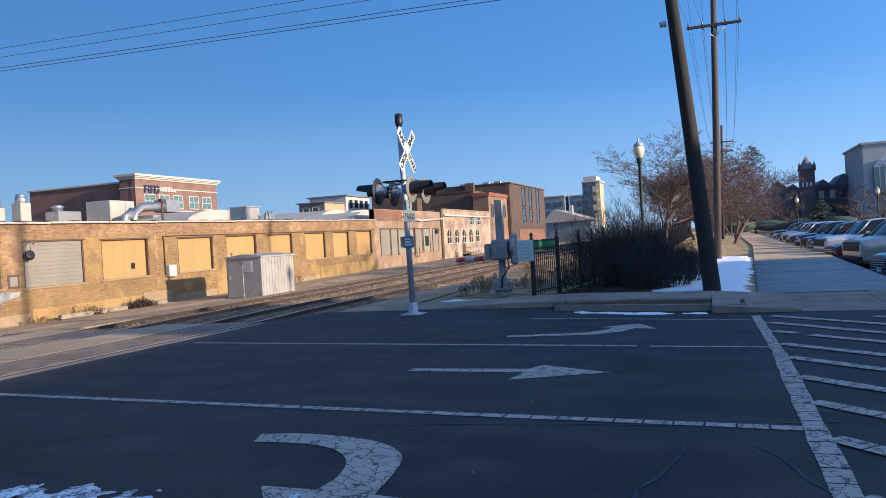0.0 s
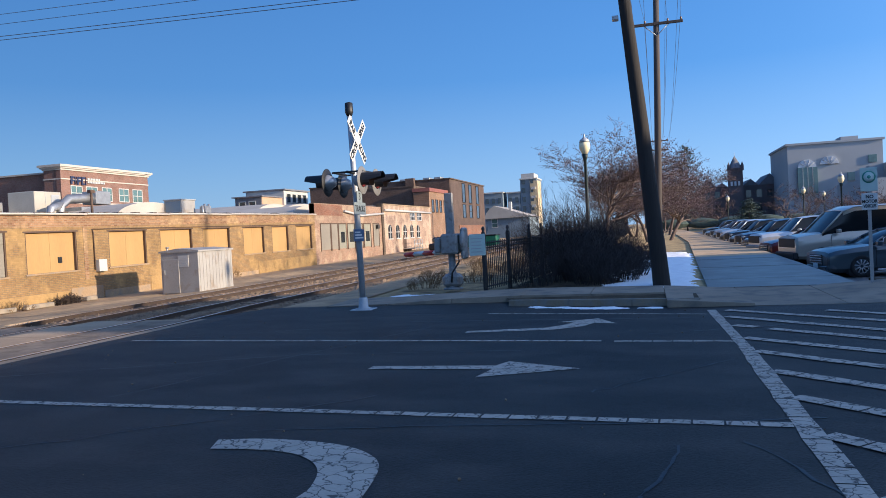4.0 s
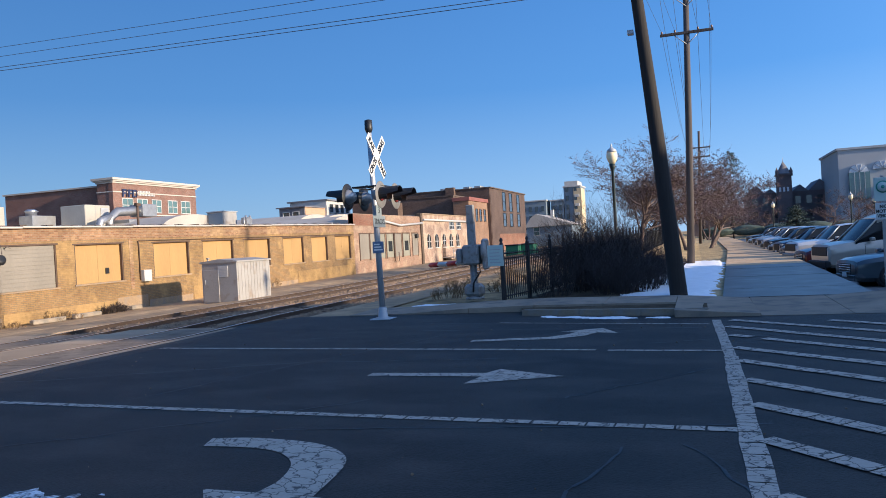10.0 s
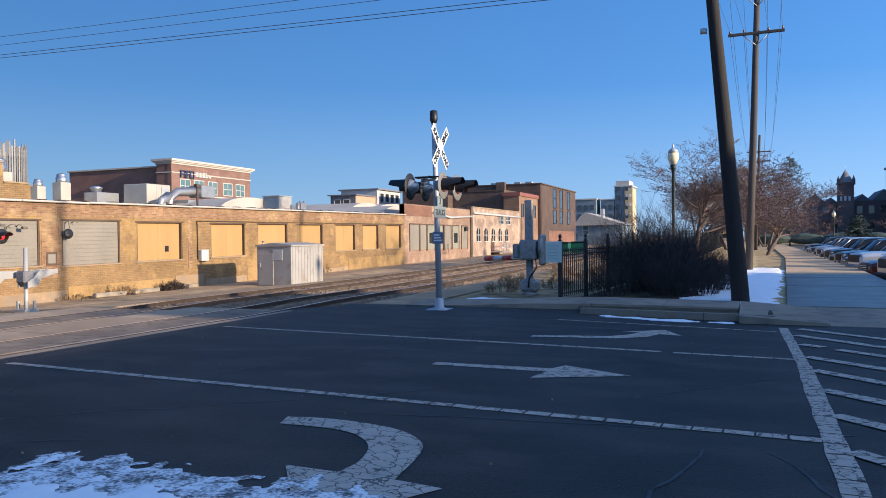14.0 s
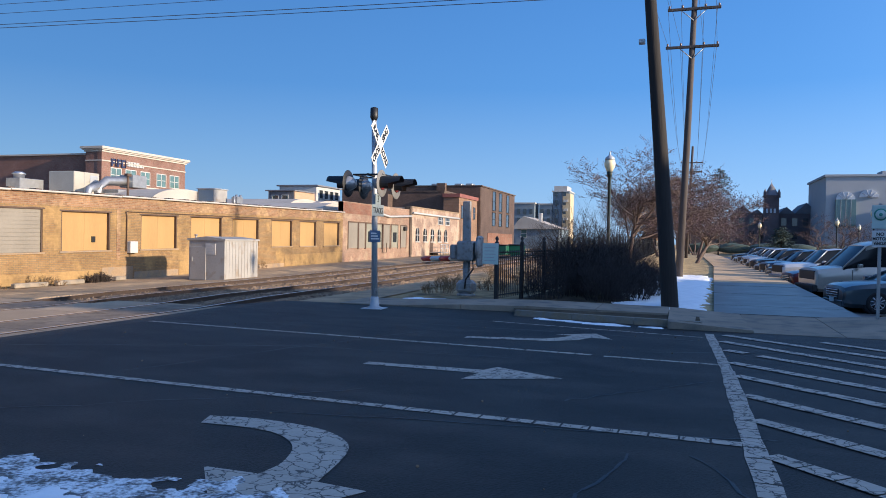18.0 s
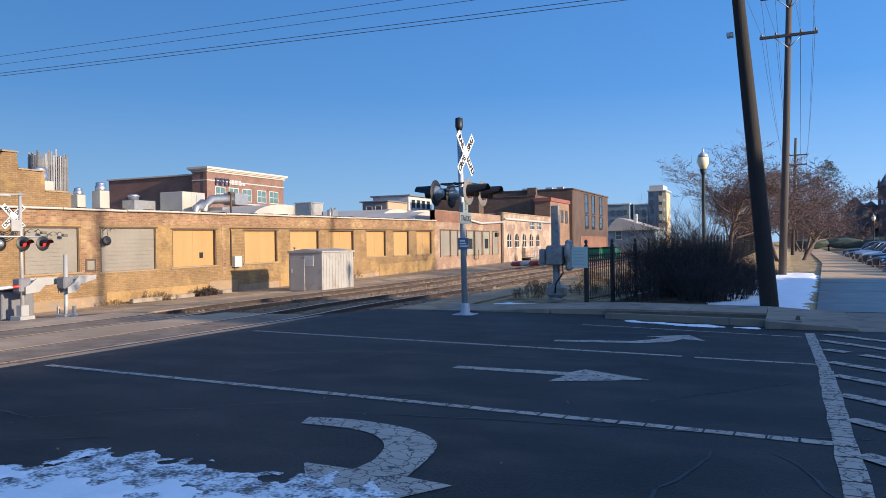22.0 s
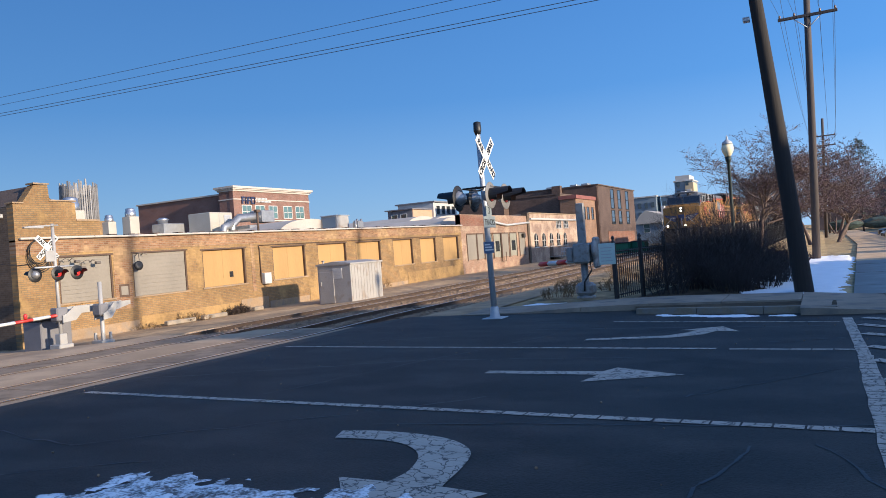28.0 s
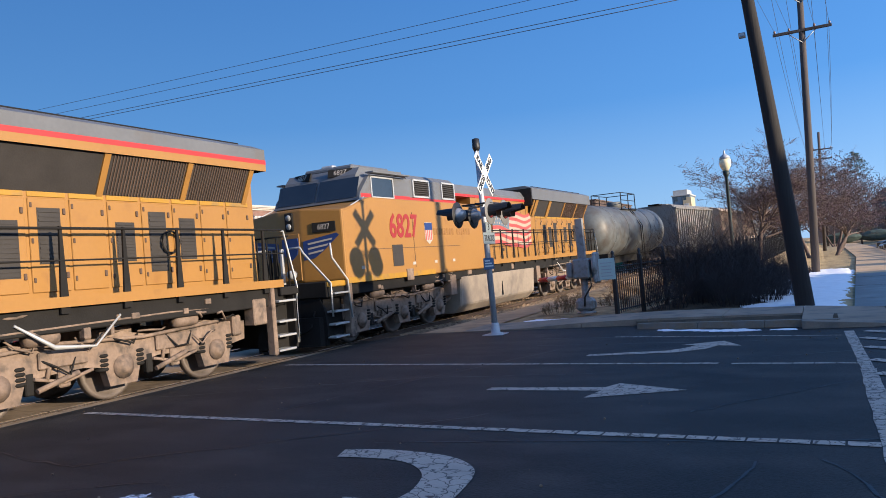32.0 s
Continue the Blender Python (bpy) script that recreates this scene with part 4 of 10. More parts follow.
def factory():
    wall = thing("wall_long", label="long tan painted brick factory wall with boarded windows", category="wall", kind="structure")
    bm = bmesh.new()
    ys = [W0] + [v for o in OPENINGS for v in o[:2]] + [52.95]
    for a, b in zip(ys[::2], ys[1::2]):
        panel(bm, a, b, -1.2, 2.62, WX - 0.35, WX)
    for a, b, z0, z1, _ in OPENINGS:
        panel(bm, a, b, -1.2, z0, WX - 0.35, WX)
        panel(bm, a, b, z1, 2.62, WX - 0.35, WX)
    loose_parts("wall_panel", bm, BRICK_TAN, wall, "tan painted brickwork, stained and patched")
    bm = bmesh.new()
    panel(bm, W0, 52.95, 2.62, 3.16, WX - 0.35, WX + 0.012)
    part("upper_brickwork", bm, BRICK_UP, wall, "bare reddish brick band under the roof edge")
    bm = bmesh.new()
    rnd = random.Random(2)
    for a, b, h in ((16.6, 21.5, 0.3), (27.6, 29.6, 0.5), (29.7, 33.0, 0.22), (40.0, 44.0, 0.15)):
        panel(bm, a, b, -1.2, -0.62 + h, WX, WX + 0.02)
    loose_parts("footing", bm, FOOTING, wall, "pale patched render at the foot")
    for a, b in ((20.42, 21.28), (28.5, 28.75)):
        bm = bmesh.new()
        panel(bm, a, b, 0.2, 2.62, WX, WX + 0.012)
        part("bare_pier", bm, BRICK_UP, wall, "bare reddish brick pier")
    for a, b, h in ((21.6, 27.5, 0.42), (33.1, 39.9, 0.62), (44.1, 52.9, 0.7)):
        bm = bmesh.new()
        panel(bm, a, b, -1.2, -0.62 + h, WX, WX + 0.014)
        part("plinth", bm, PLINTH, wall, "yellow painted brick base")
    for i, (a, b, z0, z1, kind) in enumerate(OPENINGS):
        if kind:
            bm = bmesh.new()
            n = 11
            for k in range(n):
                z = z0 + (z1 - z0) * k / n
                panel(bm, a, b, z + 0.008, z + (z1 - z0) / n, WX - 0.2, WX - 0.07)
            panel(bm, a, b, z0, z1, WX - 0.22, WX - 0.09)
            part("roller_shutter", bm, SHUTTER, wall, "closed grey slatted roller shutter")
        else:
            bm = bmesh.new()
            n = 2 if b - a > 2.6 else 1
            for k in range(n):
                y0, y1 = a + (b - a) * k / n, a + (b - a) * (k + 1) / n
                panel(bm, y0 + 0.004, y1 - 0.004, z0, z1, WX - 0.3, WX - 0.15)
            part("window_board", bm, BOARD, wall, "yellow painted boarding in a blocked window")
        bm = bmesh.new()
        panel(bm, a - 0.08, b + 0.08, z0 - 0.07, z0, WX - 0.2, WX + 0.05)
        part("window_sill", bm, FOOTING, wall)
        bm = bmesh.new()
        panel(bm, a - 0.1, b + 0.1, z1, z1 + 0.07, WX - 0.1, WX + 0.006)
        part("lintel", bm, IRON, wall)
        bm = bmesh.new()
        panel(bm, b - 0.06, b, z0, z1, WX - 0.14, WX - 0.02)
        panel(bm, a, a + 0.06, z0, z1, WX - 0.14, WX - 0.02)
        part("window_frame", bm, IRON, wall)
    bm = bmesh.new()
    panel(bm, 27.1, 27.32, 1.05, 1.32, WX - 0.16, WX - 0.12)
    part("board_hole", bm, BLACK, wall, "small dark hole cut in the boarding")
    bm = bmesh.new()
    panel(bm, 34.4, 34.7, 0.72, 0.95, WX - 0.16, WX - 0.12)
    part("board_hole", bm, BLACK, wall, "small dark hole cut in the boarding")
    bm = bmesh.new()
    for a in range(12):
        y0 = W0 + 0.1 + a * 3.05
        tube(bm, [(WX + 0.13, y0, wz(y0, 3.2)), (WX + 0.13, min(y0 + 3.02, 53.0), wz(min(y0 + 3.02, 53.0), 3.2 - 0.02 * (a % 2)))], 0.045, 8)
    loose_parts("gutter", bm, GUTTER, wall, "pale metal gutter along the roof edge")
    bm = bmesh.new()
    panel(bm, 19.8, 53.2, 3.16, 3.24, WX - 0.5, WX + 0.05)
    for k in range(75):
        y0 = 20.0 + 0.44 * k
        panel(bm, y0, y0 + 0.3, 3.24, 3.27 + 0.03 * math.sin(k * 2.3), WX - 0.4, WX - 0.05)
    part("roof_edge", bm, ROOF_EDGE, wall, "dark uneven roof edge")
    # downpipe, meter box, small vent window
    bm = bmesh.new()
    tube(bm, [(WX + 0.05, 29.07, wz(29, 2.5)), (WX + 0.05, 29.12, wz(29, 2.3)), (WX + 0.05, 29.12, wz(29, 0.6))], 0.03, 6)
    tube(bm, [(WX + 0.05, 29.1, wz(29, 2.5)), (WX + 0.05, 52.6, wz(52, 2.44))], 0.022, 6)
    part("conduit", bm, IRON, wall, "dark conduit running along the wall")
    meter = part("meter_box", bmesh_box(WX + 0.0, WX + 0.22, 29.2, 29.72, wz(29, 0.52), wz(29, 1.08), 0.015), WHITE, wall, "white meter box")
    part("vent_window", bmesh_box(WX - 0.02, WX + 0.03, 20.6, 21.1, wz(20.6, 0.7), wz(20.6, 1.22), 0.005), IRON, wall, "small framed vent window")
    part("vent_window_pane", bmesh_box(WX + 0.02, WX + 0.04, 20.68, 21.02, wz(20.6, 0.78), wz(20.6, 1.14), 0.004), SHUTTER, wall)
    # stepped parapet at the street end
    bm = bmesh.new()
    prism(bm, [(16.4, 3.1), (19.9, 3.1), (19.9, 3.86), (18.9, 3.86), (18.87, 4.56), (17.83, 4.62), (17.78, 5.22), (17.24, 5.17), (16.75, 4.5), (16.4, 4.46)], "x", WX - 0.36, WX + 0.004)
    part("stepped_parapet", bm, BRICK_TAN, wall, "stepped tan brick parapet at the street end")
    bm = bmesh.new()
    box(bm, WX - 0.4, WX + 0.05, 17.2, 17.82, 5.2, 5.26)
    box(bm, WX - 0.4, WX + 0.05, 16.36, 16.78, 4.48, 4.53)
    box(bm, WX - 0.4, WX + 0.05, 17.8, 18.9, 4.6, 4.65)
    box(bm, WX - 0.4, WX + 0.05, 18.88, 19.92, 3.86, 3.92)
    part("coping", bm, FOOTING, wall)
    # street side of the building
    side = thing("wall_street_side", label="brick side wall of the factory towards the street, darkened as shaded", category="wall", kind="structure")
    bm = bmesh.new()
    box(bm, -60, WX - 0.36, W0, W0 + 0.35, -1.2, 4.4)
    part("brickwork", bm, SHADED_SIDE_BRICK, side)
    part("door", bmesh_box(-28.4, -27.3, W0 - 0.05, W0 + 0.02, -0.75, 1.5, 0.01), BLACK, side, "dark recessed doorway")
    part("wall_lamp", bmesh_box(-26.6, -26.3, W0 - 0.25, W0, 2.3, 2.5, 0.03), BLACK, side)
    part("awning", bmesh_box(-26.9, -25.7, W0 - 0.3, W0, 4.0, 4.15, 0.02), GREY, side)
    bm = bmesh.new()
    prism(bm, [(W0 + 0.3, 4.3), (17.3, 5.1), (19.4, 3.6), (19.4, 3.2), (W0 + 0.3, 3.2)], "x", -60, -32)
    prism(bm, [(W0 + 0.2, 4.38), (17.5, 5.2), (18.6, 4.4)], "x", -32, WX - 0.37)
    part("roof", bm, ROOF_EDGE, side, "dark pitched roof behind the parapet")
    bm = bmesh.new()
    vs = [bm.verts.new(c) for c in ((-60, 19.5, 3.1), (WX - 0.36, 19.5, 3.1), (WX - 0.36, 84.8, wz(84, 3.1)), (-60, 84.8, wz(84, 3.1)))]
    bm.faces.new(vs)
    put("factory_roof", bm, ROOFING, "flat pale factory roof", "roof", kind="structure")


def bmesh_box(x0, x1, y0, y1, z0, z1, bev=0.0):
    bm = bmesh.new()
    box(bm, x0, x1, y0, y1, z0, z1, bev=bev)
    return bm


factory()


def coil():
    bm = bmesh.new()
    rnd = random.Random(4)
    for k in range(6):
        r = 0.42 + 0.035 * k
        cy, cz = 17.25 + rnd.uniform(-0.04, 0.04), 2.72 - 0.03 * k
        tube(bm, [(WX + 0.06 + 0.012 * k, cy + r * 0.85 * math.cos(a), cz + r * math.sin(a)) for a in (2 * math.pi * j / 20 for j in range(21))], 0.014, 5)
    tube(bm, [(WX + 0.1, 17.0, 2.3), (WX + 0.1, 16.3, 2.25), (WX - 2.0, 16.2, 2.5)], 0.012, 5)
    put("cable_coil", bm, BLACK, "coil of black cable hung on the tan wall", "cable")


coil()


DULL_IRON = mat("weathered_lamp_iron", (0.16, 0.14, 0.12), 0.6, 0.3, var=0.3, big=3.0, bump=0.1)


def wall_lights():
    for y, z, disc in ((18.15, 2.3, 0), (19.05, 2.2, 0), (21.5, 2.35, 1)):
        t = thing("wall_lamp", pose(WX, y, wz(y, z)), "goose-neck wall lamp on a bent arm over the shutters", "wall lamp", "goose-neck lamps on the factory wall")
        bm = bmesh.new()
        tube(bm, [(0, 0, 0.0), (0.2, 0.0, 0.12), (0.24, 0.0, -0.2)] if disc else [(0, -0.12, -0.15), (0.08, -0.1, 0.02), (0.2, 0.0, 0.1), (0.3, 0.1, 0.06)], 0.018, 6)
        part("arm", bm, DULL_IRON, t)
        bm = bmesh.new()
        tube(bm, [(0, 0.32, 0.02), (0.12, 0.34, 0.1), (0.24, 0.4, 0.02)], 0.016, 6)
        part("arm", bm, DULL_IRON, t)
        bm = bmesh.new()
        # a flat black disc hung on its arm close to the wall
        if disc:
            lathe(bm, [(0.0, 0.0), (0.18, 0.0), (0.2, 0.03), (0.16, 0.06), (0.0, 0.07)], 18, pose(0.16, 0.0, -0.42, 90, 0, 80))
            part("shade", bm, BLACK, t, "round flat dark disc")
        else:
            box(bm, 0.08, 0.24, -0.24, -0.04, -0.26, -0.14, bev=0.02)
            part("shade", bm, DULL_IRON, t)
            bm = bmesh.new()
            box(bm, 0.2, 0.36, 0.34, 0.54, -0.08, 0.02, bev=0.02)
            part("floodlight", bm, DULL_IRON, t)


wall_lights()


def shrub(name, cx, cy, cz, r, h, n, material, label, seed, thick=0.006, category="shrub"):
    """A leafless bush: many forked twigs from the base."""
    rnd = random.Random(seed)
    verts, faces = [], []

    def twig(p, d, length, w, depth):
        q = p + d * length
        s = d.cross(Vector((rnd.uniform(-1, 1), rnd.uniform(-1, 1), 0.3))).normalized() * w
        s2 = d.cross(s).normalized() * w
        b = len(verts)
        verts.extend([p + s, p - 0.5 * s + 0.87 * s2, p - 0.5 * s - 0.87 * s2, q])
        faces.extend([(b, b + 1, b + 3), (b + 1, b + 2, b + 3), (b + 2, b, b + 3)])
        if depth:
            for _ in range(3 if depth > 1 else 4):
                v = (d + Vector((rnd.uniform(-0.8, 0.8), rnd.uniform(-0.8, 0.8), rnd.uniform(-0.35, 0.6)))).normalized()
                twig(p.lerp(q, rnd.uniform(0.45, 0.95)), v, length * rnd.uniform(0.5, 0.75), w * 0.7, depth - 1)
    for _ in range(n):
        a, t = rnd.uniform(0, 6.283), rnd.random() ** 0.5
        p = Vector((cx + 0.75 * r * t * math.cos(a), cy + 0.75 * r * t * math.sin(a), cz))
        d = Vector((0.55 * t * math.cos(a), 0.55 * t * math.sin(a), 1.0 + rnd.uniform(-0.2, 0.3))).normalized()
        twig(p, d, h * rnd.uniform(0.3, 0.6) * (1 - 0.5 * t * t) * (0.82 + 0.18 * math.sin(3 * a + seed)), thick * rnd.uniform(0.6, 1.2), 3)
    me = bpy.data.meshes.new(name)
    me.from_pydata(verts, [], faces)
    me.materials.append(material)
    return tagged(new(name, me), label, category)


TWIG_DARK = mat("dark_twigs", (0.045, 0.032, 0.026), 0.9, var=0.3, big=3.0, bump=0.0)
TWIG_TAN = mat("dry_weeds", (0.187, 0.122, 0.061), 0.95, var=0.3, big=4.0, bump=0.0)
LEAF_DEAD = mat("dead_leaves", (0.14, 0.07, 0.045), 0.9, var=0.4, big=4.0, bump=0.0)
shrub("weeds", -24.6, 24.0, -0.65, 0.9, 0.7, 55, TWIG_TAN, "dry tan weeds at the foot of the wall", 1, 0.012, "weeds")
shrub("weeds", -24.7, 21.5, -0.65, 0.8, 0.35, 40, TWIG_TAN, "low dry weeds at the foot of the wall", 2, 0.012, "weeds")
shrub("weeds", -24.7, 40.6, -0.4, 0.4, 0.6, 16, TWIG_TAN, "dry weed stalks against the wall", 7, 0.014, "weeds")
# these two dark shrubs also stand in for a two-lobed shadow on the wall
shrub("shrub", -24.6, 26.4, -0.62, 0.36, 0.55, 60, TWIG_DARK, "small dark rounded shrub that also stands for a shadow at the wall", 3, 0.022)
shrub("shrub", -24.6, 27.1, -0.62, 0.38, 0.6, 70, TWIG_DARK, "small dark rounded shrub that also stands for a shadow at the wall", 4, 0.022)


def scraps():
    rnd = random.Random(12)
    for k, (x, y, l) in enumerate(((-24.4, 23.0, 1.6), (-24.3, 24.9, 1.5), (-24.4, 27.9, 0.7))):
        bm = bmesh.new()
        box(bm, -0.12, 0.12, -l / 2, l / 2, -0.03, 0.16, bev=0.03)
        put("kerb_stone", bm, CONCRETE, "loose concrete kerb stone lying by the wall", "stone", "loose stones by the wall", m=pose(x, y, gz(x, y), 0, 0, rnd.uniform(-8, 8)))


scraps()


# ---- signal shed beside the track ----
def shed():
    s = thing("signal_shed", label="pale grey steel signal shed on short feet beside the railway", category="shed")
    x0, x1, y0, y1, z0, z1 = -21.32, -19.42, 28.8, 31.55, -0.5, 1.38
    bm = bmesh.new()
    box(bm, x0, x1, y0, y1, z0, z1, bev=0.015)
    part("body", bm, SHED, s)
    bm = bmesh.new()
    prism(bm, [(x0 - 0.06, z1 - 0.02), (x1 + 0.06, z1 - 0.02), (x1 + 0.06, z1 + 0.05), ((x0 + x1) / 2, z1 + 0.16), (x0 - 0.06, z1 + 0.05)], "y", y0 - 0.06, y1 + 0.06)
    part("roof", bm, SHED, s, "low pitched grey steel roof")
    bm = bmesh.new()
    for k in range(11):
        y = y0 + 0.1 + k * 0.25
        box(bm, x1, x1 + 0.012, y, y + 0.03, z0 + 0.03, z1 - 0.05)
    part("wall_ribs", bm, SHED, s)
    d = part("door", bmesh_box(-21.22, -20.4, y0 - 0.03, y0 + 0.01, z0 + 0.06, z1 - 0.32, 0.008), SHED, s, "flush grey steel door")
    part("door_handle", bmesh_box(-21.16, -21.09, y0 - 0.08, y0 - 0.03, 0.4, 0.6, 0.01), GALV, d)
    part("notice", bmesh_box(-20.42, -19.9, y0 - 0.02, y0 + 0.01, 0.72, 1.22), WHITE, s, "faded notice with dark lines")
    for k in range(6):
        part("notice_line", bmesh_box(-20.38, -19.96 - 0.05 * (k % 3), y0 - 0.026, y0 - 0.02, 0.78 + 0.07 * k, 0.805 + 0.07 * k), GREY, s)
    for x in (x0 + 0.1, (x0 + x1) / 2, x1 - 0.1):
        for y in (y0 + 0.1, y1 - 0.1):
            part("foot", bmesh_box(x - 0.08, x + 0.08, y - 0.08, y + 0.08, gz(x, y) - 0.06, z0, 0.01), GREY, s)
    bm = bmesh.new()
    tube(bm, [(-21.1, 29.0, z1), (-21.1, 29.0, z1 + 0.2)], 0.035, 8)
    box(bm, -21.16, -21.04, 28.94, 29.06, z1 + 0.18, z1 + 0.24, bev=0.01)
    part("roof_vent", bm, GALV, s)


shed()


# ---- roofs and buildings behind the wall ----
BRICK_RED_Y = brick_mat("red_brick_gable", (0.2, 0.1, 0.078), (0.17, 0.085, 0.066), (0.21, 0.17, 0.14), axis="y")
BRICK_RED_X = brick_mat("red_brick_front", (0.2, 0.1, 0.078), (0.17, 0.085, 0.066), (0.21, 0.17, 0.14))
STONE = mat("pale_cornice_stone", (0.446, 0.396, 0.338), 0.8, var=0.12, big=1.0, bump=0.1)
GLASS = glass_mat("green_window_glass", (0.086, 0.144, 0.137))
GLASS_DARK = glass_mat("dark_window_glass", (0.03, 0.035, 0.04))
SILVER = mat("bare_aluminium", (0.49, 0.49, 0.49), 0.35, 0.85, var=0.15, big=2.0, bump=0.05)
SLATE = mat("grey_roof_shingle", (0.158, 0.158, 0.173), 0.85, var=0.2, big=1.5, bump=0.3)
PEACH = mat("peach_render", (0.446, 0.288, 0.187), 0.85, var=0.1, big=1.0, bump=0.1)
BLUE_GREY = mat("blue_grey_cladding", (0.16, 0.205, 0.25), 0.7, var=0.15, big=0.3, bump=0.05)
SAND_CLAD = mat("sand_cladding", (0.5, 0.4, 0.25), 0.75, var=0.12, big=0.3, bump=0.05)
NAVY = mat("navy_letters", (0.02, 0.03, 0.08), 0.5, var=0.1, bump=0.0)
GREEN_BIN = mat("green_bin", (0.014, 0.115, 0.065), 0.6, var=0.15, bump=0.1)
RED_PAINT = mat("red_paint", (0.216, 0.079, 0.061), 0.7, var=0.2, bump=0.05)


def window(parent, face, a0, a1, z0, z1, at, frame=WHITE, glass=GLASS, bars=1, deep=0.12, rows=2):
    """A window set in a wall: face 'x' lies in a plane of that x (a is y), face '-y' in a plane of that y (a is x)."""
    def put_box(bm, u0, u1, v0, v1, d0, d1):
        if face == "x":
            box(bm, at + d0, at + d1, u0, u1, v0, v1)
        else:
            box(bm, u0, u1, at - d1, at - d0, v0, v1)
    bm = bmesh.new()
    put_box(bm, a0, a1, z0, z1, -0.02, 0.01)
    pane = part("window", bm, glass, parent)
    bm = bmesh.new()
    w = 0.09
    put_box(bm, a0 - w, a0, z0 - w, z1 + w, -0.02, 0.06)
    put_box(bm, a1, a1 + w, z0 - w, z1 + w, -0.02, 0.06)
    put_box(bm, a0, a1, z1, z1 + w, -0.02, 0.06)
    put_box(bm, a0, a1, z0 - w, z0, -0.02, 0.08)
    for k in range(bars):
        c = a0 + (a1 - a0) * (k + 1) / (bars + 1)
        put_box(bm, c - 0.04, c + 0.04, z0, z1, 0.0, 0.045)
    for k in range(rows - 1):
        c = z0 + (z1 - z0) * (k + 1) / rows
        put_box(bm, a0, a1, c - 0.035, c + 0.035, 0.0, 0.045)
    part("window_frame", bm, frame, pane)


def red_office():
    b = thing("office_building", label="red brick office block with pale stone cornice behind the factory", category="building")
    part("front_wall", bmesh_box(-63.2, -62.6, 68.25, 83.1, 0, 10.9), BRICK_RED_X, b)
    part("side_wall", bmesh_box(-64.9, -63.2, 68.3, 69.5, 0, 10.88), BRICK_RED_Y, b)
    part("side_wing", bmesh_box(-80.3, -64.9, 69.4, 83.1, 0, 10.7), BRICK_RED_Y, b, "long blank red brick side wing")
    bm = bmesh.new()
    for k, (z0, z1, o) in enumerate(((10.9, 11.1, 0.12), (11.1, 11.25, 0.3), (11.25, 11.5, 0.45))):
        box(bm, -64.9 - o, -62.6 + o, 68.3 - o, 83.1 + o, z0, z1)
    box(bm, -64.95, -62.52, 68.22, 83.15, 9.85, 9.98)
    part("cornice", bm, STONE, b, "pale stepped stone cornice")
    bm = bmesh.new()
    box(bm, -80.5, -65.1, 69.2, 83.2, 10.7, 10.88)
    part("wing_coping", bm, STONE, b)
    bm = bmesh.new()
    box(bm, -65.2, -62.45, 68.2, 83.2, 7.2, 7.35)
    part("string_course", bm, STONE, b)
    for y0, y1 in ((69.7, 71.3), (72.1, 73.75), (74.65, 76.2), (77.55, 79.2), (80.05, 81.75)):
        window(b, "x", y0, y1, 7.65, 9.15, -62.6, bars=1)
    # the building's sign: initials and two unread lines
    bm = bmesh.new()
    y = 69.6
    for k, w in enumerate((0.5, 0.16, 0.55, 0.5, 0.16)):
        box(bm, -62.55, -62.42, y, y + w * 0.4, 9.35, 10.25)
        if w > 0.3:
            box(bm, -62.55, -62.42, y + w * 0.3, y + w, 10.05, 10.25)
            box(bm, -62.55, -62.42, y + w * 0.3, y + w, 9.7 if k % 2 == 0 else 9.35, 9.9 if k % 2 == 0 else 9.53)
        y += w + 0.14
    part("sign_letters", bm, NAVY, b, "dark blue raised sign on red brick")
    bm = bmesh.new()
    for z, w in ((9.95, 2.2), (9.6, 3.1)):
        n = int(w / 0.26)
        for k in range(n):
            box(bm, -62.55, -62.45, 72.2 + k * 0.26, 72.2 + k * 0.26 + 0.19, z, z + 0.22)
    loose_parts("sign_line", bm, WHITE, b)


red_office()


SLAT = mat("weathered_slat", (0.216, 0.209, 0.202), 0.7, 0.2, var=0.25, big=4.0, bump=0.1, per_object=0.35)


